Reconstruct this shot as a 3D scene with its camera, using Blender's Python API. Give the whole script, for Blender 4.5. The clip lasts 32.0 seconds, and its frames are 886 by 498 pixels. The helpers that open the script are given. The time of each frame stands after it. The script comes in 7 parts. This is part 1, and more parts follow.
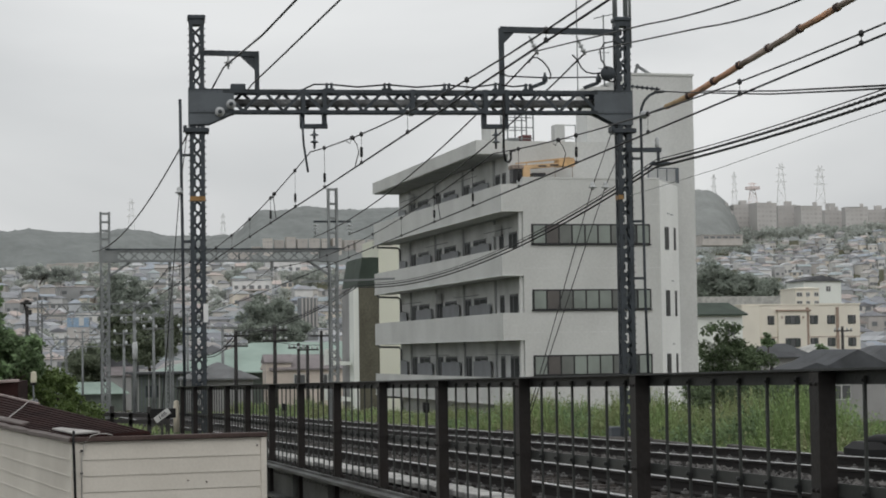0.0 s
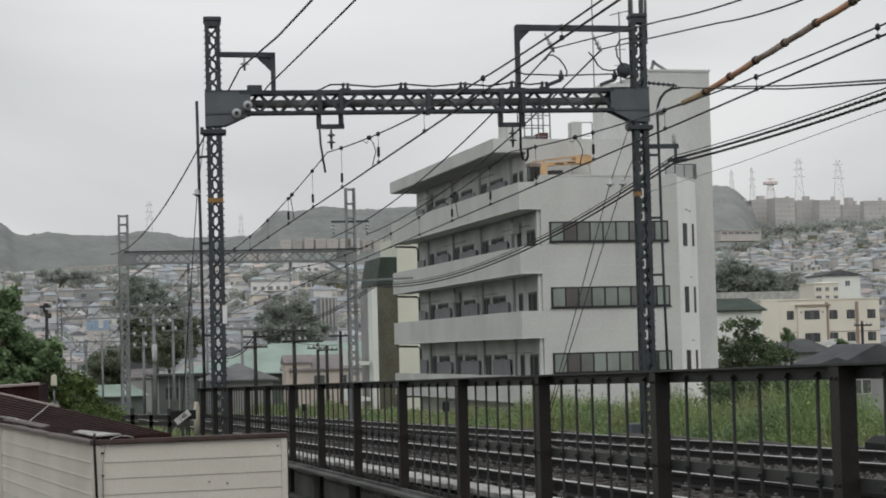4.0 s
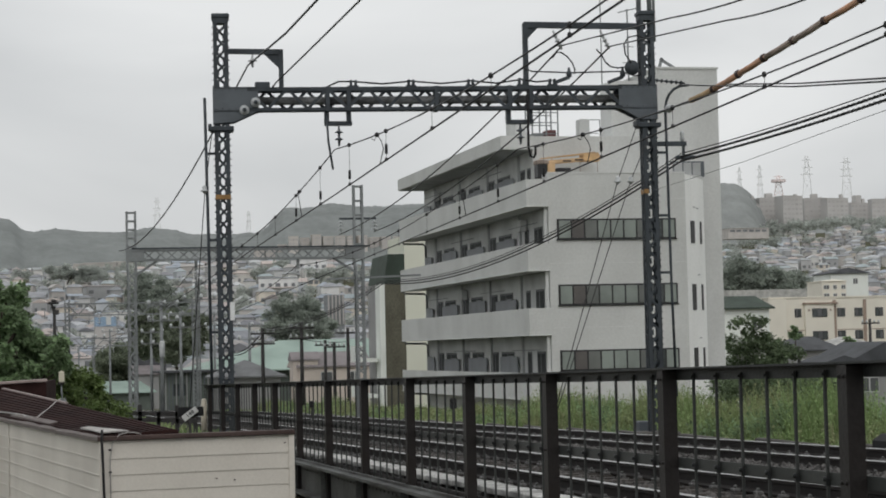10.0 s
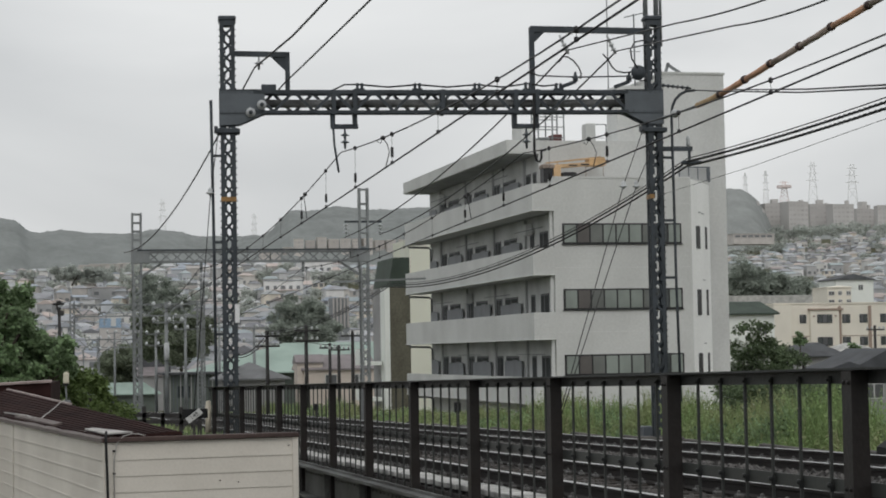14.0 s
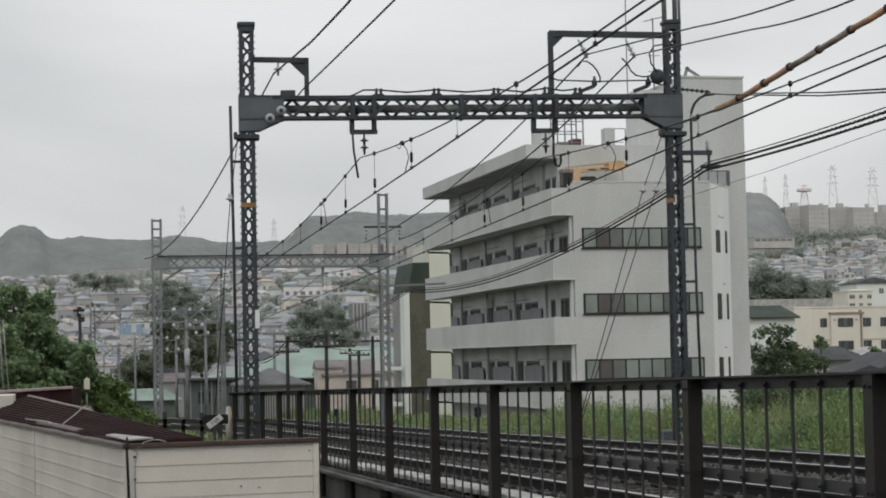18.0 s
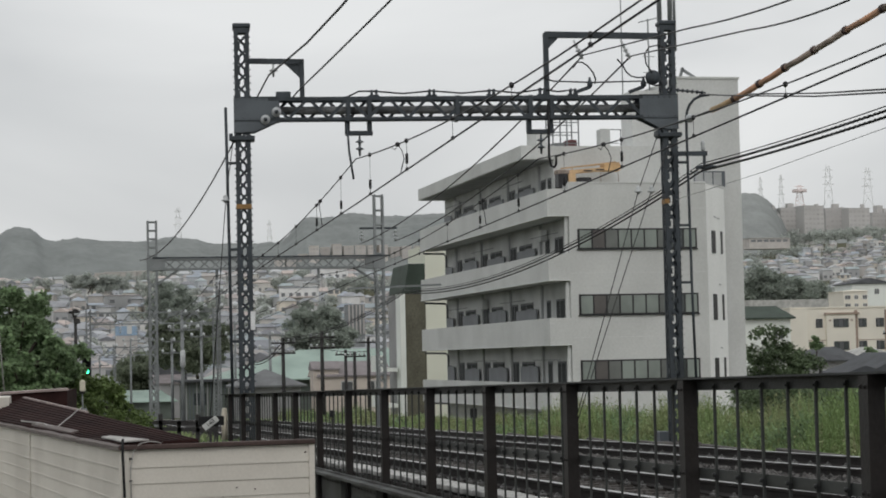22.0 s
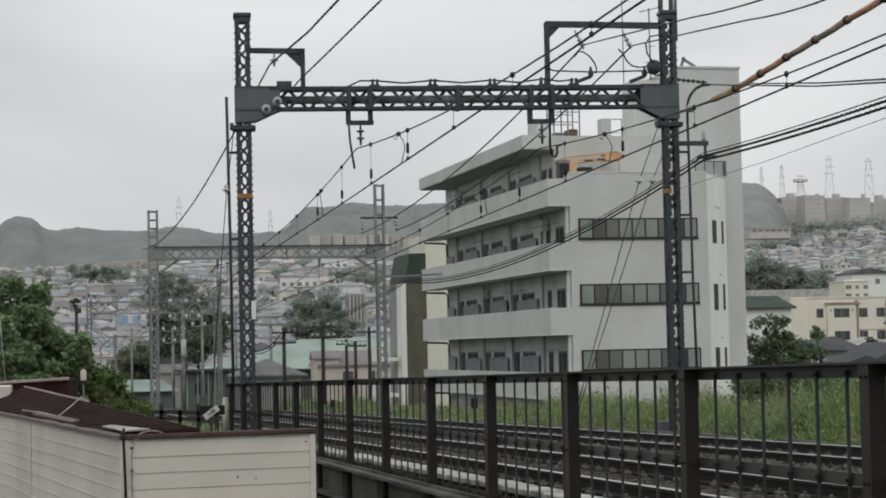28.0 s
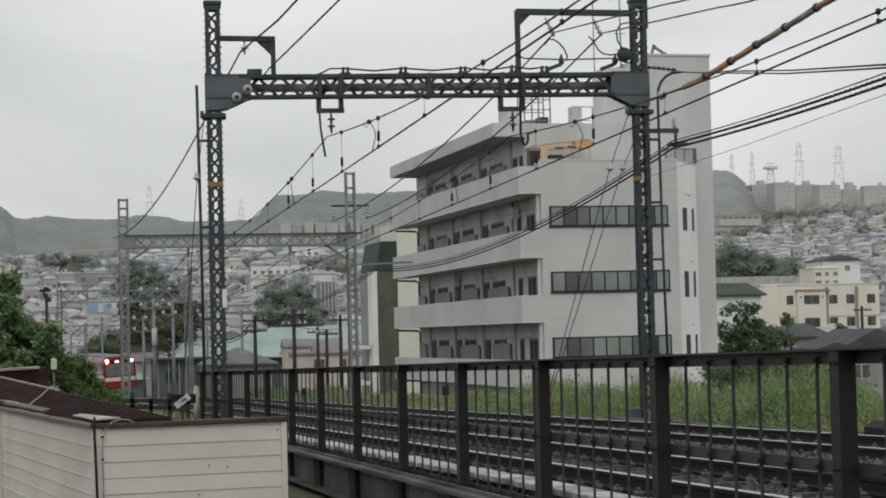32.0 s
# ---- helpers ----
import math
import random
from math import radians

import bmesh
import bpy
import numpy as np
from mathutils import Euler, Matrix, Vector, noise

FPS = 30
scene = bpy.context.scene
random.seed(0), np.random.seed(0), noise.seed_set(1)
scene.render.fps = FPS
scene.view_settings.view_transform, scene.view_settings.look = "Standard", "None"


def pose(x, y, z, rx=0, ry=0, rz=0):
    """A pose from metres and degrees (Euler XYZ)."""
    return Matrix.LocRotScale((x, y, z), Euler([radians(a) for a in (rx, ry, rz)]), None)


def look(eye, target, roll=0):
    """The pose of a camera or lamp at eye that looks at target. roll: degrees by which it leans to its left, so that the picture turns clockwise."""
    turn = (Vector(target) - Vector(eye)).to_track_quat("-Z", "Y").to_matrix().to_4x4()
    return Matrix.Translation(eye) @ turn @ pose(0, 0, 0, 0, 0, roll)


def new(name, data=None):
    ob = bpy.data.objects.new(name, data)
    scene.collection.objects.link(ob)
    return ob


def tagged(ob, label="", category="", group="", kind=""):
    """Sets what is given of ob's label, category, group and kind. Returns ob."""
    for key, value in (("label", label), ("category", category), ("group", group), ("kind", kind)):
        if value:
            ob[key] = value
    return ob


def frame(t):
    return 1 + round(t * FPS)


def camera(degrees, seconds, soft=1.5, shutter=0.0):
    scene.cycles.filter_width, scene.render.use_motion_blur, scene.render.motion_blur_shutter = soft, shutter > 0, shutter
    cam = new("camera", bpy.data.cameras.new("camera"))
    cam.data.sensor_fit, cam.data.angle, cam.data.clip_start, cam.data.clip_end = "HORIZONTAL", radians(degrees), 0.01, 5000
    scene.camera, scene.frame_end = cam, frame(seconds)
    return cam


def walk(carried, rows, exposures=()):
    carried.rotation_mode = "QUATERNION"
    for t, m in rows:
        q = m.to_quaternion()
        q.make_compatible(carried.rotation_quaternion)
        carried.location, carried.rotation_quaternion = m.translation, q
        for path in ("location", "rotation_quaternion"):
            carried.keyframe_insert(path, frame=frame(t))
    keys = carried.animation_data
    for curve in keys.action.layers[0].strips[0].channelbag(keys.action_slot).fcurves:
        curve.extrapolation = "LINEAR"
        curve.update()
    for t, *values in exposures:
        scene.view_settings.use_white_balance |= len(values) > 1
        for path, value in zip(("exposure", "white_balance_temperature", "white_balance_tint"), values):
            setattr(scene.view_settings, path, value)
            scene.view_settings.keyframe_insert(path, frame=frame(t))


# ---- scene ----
# ------------------------------------------------------------ camera and its way
EYE = (0.0, 0.0, 0.77)
# seconds and the hand-held camera's turn, in degrees
TURNS = [
    (0, 92.990, 0.841, -12.779),
    (0.5, 93.076, 1.143, -12.784),
    (1, 93.110, 1.268, -12.841),
    (1.5, 93.085, 1.208, -12.808),
    (2, 92.932, 1.116, -12.767),
    (2.5, 92.892, 1.205, -12.580),
    (3, 92.923, 1.351, -12.418),
    (3.5, 93.004, 1.418, -12.300),
    (5.5, 92.787, 1.546, -12.080),
    (6, 92.820, 1.502, -12.002),
    (6.5, 92.889, 1.486, -11.978),
    (7, 92.963, 1.381, -12.012),
    (7.5, 93.037, 1.254, -12.051),
    (8, 93.184, 1.176, -12.077),
    (8.5, 93.152, 1.275, -12.128),
    (9, 92.979, 1.377, -12.167),
    (9.5, 92.930, 1.400, -12.133),
    (10, 92.891, 1.351, -12.008),
    (10.5, 92.891, 1.315, -11.932),
    (11, 92.952, 1.256, -11.958),
    (11.5, 92.986, 1.140, -11.998),
    (12, 92.970, 1.060, -11.876),
    (12.5, 93.000, 1.029, -11.781),
    (13, 93.070, 1.001, -11.834),
    (13.5, 93.019, 1.011, -11.950),
    (14, 92.998, 0.973, -11.876),
    (14.5, 93.054, 0.959, -11.685),
    (16.5, 93.178, 1.137, -11.418),
    (17, 93.138, 1.201, -11.348),
    (17.5, 93.161, 1.185, -11.289),
    (18, 93.153, 1.164, -11.295),
    (18.5, 93.147, 1.175, -11.338),
    (19, 93.157, 1.207, -11.348),
    (19.5, 93.201, 1.219, -11.467),
    (20, 93.232, 1.203, -11.575),
    (20.5, 93.231, 1.205, -11.584),
    (21, 93.199, 1.244, -11.460),
    (21.5, 93.180, 1.270, -11.378),
    (22, 93.184, 1.261, -11.418),
    (22.5, 93.129, 1.235, -11.407),
    (23, 93.041, 1.274, -11.377),
    (23.5, 93.106, 1.231, -11.332),
    (24, 93.197, 1.244, -11.382),
    (24.5, 93.176, 1.126, -11.465),
    (25, 93.194, 1.029, -11.490),
    (25.5, 93.201, 1.021, -11.441),
    (27.5, 92.929, 1.211, -11.331),
    (28, 92.884, 1.228, -11.395),
    (28.5, 92.973, 1.278, -11.598),
    (29, 92.939, 1.248, -11.846),
    (29.5, 92.906, 1.271, -11.990),
    (30, 92.823, 1.258, -11.985),
    (30.5, 92.726, 1.223, -11.992),
    (31, 92.610, 1.277, -12.095),
    (31.5, 92.529, 1.312, -12.240),
    (32, 92.512, 1.390, -12.228),
]
cam = camera(25.26, 32.0, soft=1.85)
walk(cam, [(t, pose(*EYE, a, b, c)) for t, a, b, c in TURNS])

# ------------------------------------------------------------ sky and sun
world = bpy.data.worlds.new("overcast_sky")
scene.world = world
world.use_nodes = True
wn, wl = world.node_tree.nodes, world.node_tree.links
wn.clear()
sky = wn.new("ShaderNodeTexSky")
sky.sky_type, sky.sun_disc = "NISHITA", False
sky.sun_elevation, sky.sun_rotation = radians(51), radians(187)
sky.air_density, sky.dust_density, sky.ozone_density = 1.0, 4.0, 1.0
coord = wn.new("ShaderNodeTexCoord")
squash = wn.new("ShaderNodeMapping")
squash.inputs["Scale"].default_value = (1.0, 1.0, 2.4)
squash.inputs["Location"].default_value = (0.55, 0.0, 0.2)
cloud = wn.new("ShaderNodeTexNoise")
cloud.inputs["Scale"].default_value, cloud.inputs["Detail"].default_value = 2.6, 6.0
cloud.inputs["Roughness"].default_value, cloud.inputs["Distortion"].default_value = 0.45, 0.3
ramp = wn.new("ShaderNodeValToRGB")
ramp.color_ramp.elements[0].position, ramp.color_ramp.elements[0].color = 0.34, (0.53, 0.545, 0.555, 1)
ramp.color_ramp.elements[1].position, ramp.color_ramp.elements[1].color = 0.62, (0.80, 0.81, 0.81, 1)
gain = wn.new("ShaderNodeMix")
gain.data_type, gain.blend_type = "RGBA", "MIX"
gain.inputs["Factor"].default_value = 0.94
dim = wn.new("ShaderNodeVectorMath")
dim.operation = "SCALE"
dim.inputs["Scale"].default_value = 0.10
back = wn.new("ShaderNodeBackground")
back.inputs["Strength"].default_value = 1.0
wout = wn.new("ShaderNodeOutputWorld")
wl.new(coord.outputs["Generated"], squash.inputs["Vector"])
wl.new(squash.outputs["Vector"], cloud.inputs["Vector"])
wl.new(cloud.outputs["Fac"], ramp.inputs["Fac"])
wl.new(sky.outputs["Color"], dim.inputs[0])
wl.new(dim.outputs["Vector"], gain.inputs["A"])
wl.new(ramp.outputs["Color"], gain.inputs["B"])
wl.new(gain.outputs["Result"], back.inputs["Color"])
wl.new(back.outputs["Background"], wout.inputs["Surface"])

sun_data = bpy.data.lights.new("sun", "SUN")
sun_data.energy, sun_data.angle, sun_data.color = 0.6, radians(40), (1.0, 0.97, 0.93)
sun = new("sun", sun_data)
sun.matrix_world = look((-8, -25, 80), (0, 40, 0))
scene.view_settings.exposure = 0.03

# ------------------------------------------------------------ materials


def mat(name, color, rough=0.8, vary=0.25, scale=3.0, grain=0.0, metal=0.0, dirt=None, bump=0.0, fine=40.0, spec=0.3, island=0.0, objvary=0.0, tone=None, streak=1.0):
    """A surface with a base colour, coarse stains, fine grain and relief."""
    m = bpy.data.materials.new(name)
    m.use_nodes = True
    n, l = m.node_tree.nodes, m.node_tree.links
    b = n["Principled BSDF"]
    b.inputs["Roughness"].default_value, b.inputs["Metallic"].default_value = rough, metal
    b.inputs["Specular IOR Level"].default_value = spec
    tc = n.new("ShaderNodeTexCoord")
    big = n.new("ShaderNodeTexNoise")
    big.inputs["Scale"].default_value, big.inputs["Detail"].default_value = scale, 6
    fall = n.new("ShaderNodeMapping")
    fall.inputs["Scale"].default_value = (1.0, 1.0, streak)
    l.new(tc.outputs["Object"], fall.inputs["Vector"])
    l.new(fall.outputs["Vector"], big.inputs["Vector"])
    mix = n.new("ShaderNodeMix")
    mix.data_type = "RGBA"
    c = Vector(color)
    d = Vector(dirt) if dirt else c * (1 - vary)
    mix.inputs["A"].default_value = (*d, 1)
    mix.inputs["B"].default_value = (*(c * (1 + vary * 0.35)), 1)
    r = n.new("ShaderNodeMapRange")
    r.inputs["From Min"].default_value, r.inputs["From Max"].default_value = 0.32, 0.62
    l.new(big.outputs["Fac"], r.inputs["Value"])
    l.new(r.outputs["Result"], mix.inputs["Factor"])
    last = mix.outputs["Result"]
    small = n.new("ShaderNodeTexNoise")
    small.inputs["Scale"].default_value, small.inputs["Detail"].default_value = fine, 3
    l.new(tc.outputs["Object"], small.inputs["Vector"])
    if grain:
        g = n.new("ShaderNodeMapRange")
        g.inputs["From Min"].default_value, g.inputs["From Max"].default_value = 0.3, 0.7
        g.inputs["To Min"].default_value, g.inputs["To Max"].default_value = 1 - grain, 1 + grain
        l.new(small.outputs["Fac"], g.inputs["Value"])
        v = n.new("ShaderNodeVectorMath")
        v.operation = "SCALE"
        l.new(last, v.inputs[0])
        l.new(g.outputs["Result"], v.inputs["Scale"])
        last = v.outputs["Vector"]
    if island or objvary:
        src = n.new("ShaderNodeNewGeometry").outputs["Random Per Island"] if island else n.new("ShaderNodeObjectInfo").outputs["Random"]
        amount = island or objvary
        if tone:
            t = n.new("ShaderNodeValToRGB")
            t.color_ramp.interpolation = "CONSTANT"
            e = t.color_ramp.elements
            while len(e) < len(tone):
                e.new(0.5)
            for i, col in enumerate(tone):
                e[i].position, e[i].color = i / len(tone), (*col, 1)
            l.new(src, t.inputs["Fac"])
            mm = n.new("ShaderNodeMix")
            mm.data_type, mm.blend_type = "RGBA", "MULTIPLY"
            mm.inputs["Factor"].default_value = 1.0
            l.new(last, mm.inputs["A"])
            l.new(t.outputs["Color"], mm.inputs["B"])
            last = mm.outputs["Result"]
        else:
            g = n.new("ShaderNodeMapRange")
            g.inputs["To Min"].default_value, g.inputs["To Max"].default_value = 1 - amount, 1 + amount
            l.new(src, g.inputs["Value"])
            v = n.new("ShaderNodeVectorMath")
            v.operation = "SCALE"
            l.new(last, v.inputs[0])
            l.new(g.outputs["Result"], v.inputs["Scale"])
            last = v.outputs["Vector"]
    l.new(last, b.inputs["Base Color"])
    if bump:
        bp = n.new("ShaderNodeBump")
        bp.inputs["Strength"].default_value, bp.inputs["Distance"].default_value = min(1, bump), 0.02
        l.new(small.outputs["Fac"], bp.inputs["Height"])
        l.new(bp.outputs["Normal"], b.inputs["Normal"])
    return m


def glow(name, color, strength):
    m = bpy.data.materials.new(name)
    m.use_nodes = True
    b = m.node_tree.nodes["Principled BSDF"]
    b.inputs["Base Color"].default_value = (*color, 1)
    b.inputs["Emission Color"].default_value, b.inputs["Emission Strength"].default_value = (*color, 1), strength
    return m


def glass(name, color, rough=0.08):
    m = mat(name, color, rough, 0.3, 0.6, spec=0.6)
    return m


def leafy(name, color, island, dry=None, patch=0.5, thin=0.35):
    """Leaves let some of the light through."""
    m = mat(name, color, 0.65, 0.3, patch, 0.1, island=island, dirt=dry)
    n, l = m.node_tree.nodes, m.node_tree.links
    b = n["Principled BSDF"]
    tr = n.new("ShaderNodeBsdfTranslucent")
    mx = n.new("ShaderNodeMixShader")
    mx.inputs["Fac"].default_value = thin
    l.new(b.inputs["Base Color"].links[0].from_socket, tr.inputs["Color"])
    l.new(b.outputs["BSDF"], mx.inputs[1])
    l.new(tr.outputs["BSDF"], mx.inputs[2])
    l.new(mx.outputs["Shader"], n["Material Output"].inputs["Surface"])
    return m


STEEL = mat("painted_gantry_steel", (0.055, 0.065, 0.075), 0.55, 0.35, 2.0, 0.12, 0.0, bump=0.1)
STEEL_PLATE = mat("grey_painted_plate", (0.115, 0.13, 0.145), 0.5, 0.25, 1.5, 0.08)
DUCT = mat("mottled_grey_duct", (0.20, 0.205, 0.207), 0.7, 0.65, 2.4, 0.3)
STEEL_FAR = mat("galvanised_steel", (0.24, 0.255, 0.26), 0.6, 0.25, 1.0, 0.1)
IRON = mat("dark_brown_fence_paint", (0.018, 0.016, 0.0155), 0.55, 0.4, 3.0, 0.15, bump=0.15, dirt=(0.016, 0.012, 0.0105))
IRON_BAR = mat("grey_fence_bar_paint", (0.040, 0.043, 0.041), 0.5, 0.3, 2.0, 0.15)
IRON_TOP = mat("grey_fence_rail_paint", (0.027, 0.029, 0.0295), 0.5, 0.3, 2.0, 0.15, bump=0.1)
GIRDER = mat("weathered_girder_paint", (0.105, 0.11, 0.106), 0.6, 0.5, 1.2, 0.15, bump=0.1, dirt=(0.03, 0.028, 0.025))
RAIL_SIDE = mat("rusty_rail_steel", (0.015, 0.012, 0.011), 0.7, 0.4, 6.0, 0.2)
RAIL_TOP = mat("worn_rail_steel", (0.5, 0.5, 0.5), 0.4, 0.15, 8.0, 0.1, 0.5)
CLIP = mat("rubbed_grey_fastening", (0.13, 0.13, 0.127), 0.5, 0.4, 6.0, 0.2)
SLEEPER = mat("weathered_sleeper", (0.05, 0.044, 0.040), 0.85, 0.4, 4.0, 0.25, bump=0.3, objvary=0.3)
BALLAST = mat("track_ballast", (0.095, 0.091, 0.088), 0.9, 0.4, 0.8, 0.3, bump=0.5, fine=14.0, island=0.75)
# bed in a darker tone than the loose stones on it
BED = mat("dark_ballast_bed", (0.052, 0.049, 0.047), 0.9, 0.4, 0.8, 0.3, bump=0.5, fine=14.0)
CONCRETE = mat("pale_concrete", (0.46, 0.46, 0.44), 0.85, 0.3, 1.2, 0.15, bump=0.15)
LID = mat("worn_trough_lid", (0.44, 0.44, 0.425), 0.85, 0.5, 3.0, 0.25, bump=0.2, objvary=0.3)
RENDER_WALL = mat("off_white_rendered_wall", (0.60, 0.61, 0.597), 0.8, 0.10, 0.4, 0.05, bump=0.08, fine=9.0, streak=0.7)
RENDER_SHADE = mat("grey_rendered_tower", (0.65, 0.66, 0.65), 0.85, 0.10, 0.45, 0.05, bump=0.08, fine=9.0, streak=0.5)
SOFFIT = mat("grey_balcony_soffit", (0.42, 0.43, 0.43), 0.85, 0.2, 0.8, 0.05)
BALCONY_WALL = mat("grey_balcony_wall", (0.60, 0.61, 0.60), 0.85, 0.2, 0.6, 0.05)
FRAME_DARK = mat("dark_window_frame", (0.03, 0.03, 0.032), 0.4, 0.2, 3.0)
PANE = glass("window_pane", (0.05, 0.06, 0.06))
PANE_CURTAIN = glass("curtained_pane", (0.25, 0.285, 0.26), 0.3)
PANE_DIM = glass("half_drawn_pane", (0.145, 0.155, 0.145), 0.3)
PANE_BROWN = glass("brown_curtained_pane", (0.105, 0.095, 0.09), 0.3)
PANE_FAR = glass("far_window_pane", (0.10, 0.105, 0.11), 0.3)
SCREEN_GREY = mat("frosted_balcony_screen", (0.25, 0.262, 0.272), 0.6, 0.15, 1.0)
SIDING = mat("cream_white_siding", (0.67, 0.635, 0.575), 0.75, 0.09, 0.8, 0.04, bump=0.05, objvary=0.03, dirt=(0.585, 0.55, 0.495))
# paler siding tone for highlights painted along the side joints
JOINT_HIGHLIGHT = mat("siding_highlight", (0.70, 0.67, 0.615), 0.7, 0.08, 0.8)
COPING = mat("dark_brown_coping", (0.075, 0.05, 0.045), 0.55, 0.35, 3.0, 0.15)
COPING_GREY = mat("weathered_grey_brown_flashing", (0.10, 0.08, 0.075), 0.65, 0.5, 2.5, 0.2, dirt=(0.15, 0.13, 0.12))
RIDGE = mat("faded_pinkish_ridge_metal", (0.33, 0.265, 0.25), 0.6, 0.3, 2.0, 0.1)
COPING_PALE = mat("pale_dented_flashing", (0.40, 0.385, 0.37), 0.6, 0.35, 3.0, 0.1)
ROOF_BROWN = mat("maroon_brown_roof_sheet", (0.034, 0.017, 0.016), 0.9, 0.4, 2.0, 0.2, bump=0.2, spec=0.1, objvary=0.18)
WIRE = mat("dark_wire", (0.035, 0.035, 0.037), 0.55, 0.2, 2.0)
CABLE = mat("black_rubber_cable", (0.012, 0.012, 0.013), 0.6, 0.2, 2.0)
PORCELAIN = mat("white_porcelain", (0.5, 0.52, 0.53), 0.3, 0.15, 4.0)
SLEEVE = mat("faded_orange_sleeve", (0.52, 0.29, 0.18), 0.7, 0.35, 3.0, 0.15, dirt=(0.33, 0.22, 0.16))
SLEEVE_GREY = mat("weathered_grey_sleeve", (0.34, 0.28, 0.24), 0.75, 0.3, 3.0, 0.15, dirt=(0.22, 0.18, 0.15))
SLEEVE_TAN = mat("faded_tan_sleeve", (0.50, 0.36, 0.22), 0.7, 0.3, 3.0, 0.15)
DOOR_PANE = mat("dark_door_pane", (0.045, 0.05, 0.05), 0.6, 0.3, 1.0, spec=0.12)
# near-black of the sheet that imitates shade under the bridge
BRIDGE_SHADE = mat("bridge_shade_dark", (0.045, 0.045, 0.044), 0.9, 0.35, 0.8, 0.2, bump=0.3)
DOOR_GREY = mat("grey_balcony_door_frame", (0.13, 0.135, 0.14), 0.5, 0.2, 3.0)
KERB = mat("dark_concrete_kerb", (0.10, 0.095, 0.09), 0.9, 0.35, 1.5, 0.2, bump=0.2)
OCHRE = mat("ochre_yellow_paint", (0.60, 0.41, 0.235), 0.55, 0.3, 0.8, 0.1)
OCHRE_BAND = mat("orange_reflective_band", (0.31, 0.18, 0.07), 0.5, 0.2, 5.0)
SOIL = mat("earth_and_weeds", (0.075, 0.085, 0.045), 0.95, 0.45, 0.25, 0.3, bump=0.4, dirt=(0.09, 0.075, 0.05))
BARK = mat("bark", (0.075, 0.06, 0.05), 0.9, 0.3, 5.0, 0.3, bump=0.4)
LEAF = leafy("dark_green_leaves", (0.225, 0.315, 0.17), 0.55, thin=0.5)
LEAF_DARK = leafy("deep_green_leaves", (0.145, 0.195, 0.11), 0.5, thin=0.45)
LEAF_BRIGHT = leafy("bright_green_leaves", (0.15, 0.21, 0.075), 0.45)
GRASS = leafy("tall_weeds", (0.20, 0.295, 0.115), 0.38, (0.27, 0.31, 0.155), 0.22)
WOOD_POLE = mat("dark_utility_pole", (0.05, 0.048, 0.048), 0.8, 0.3, 3.0, 0.2)

# ------------------------------------------------------------ mesh helpers


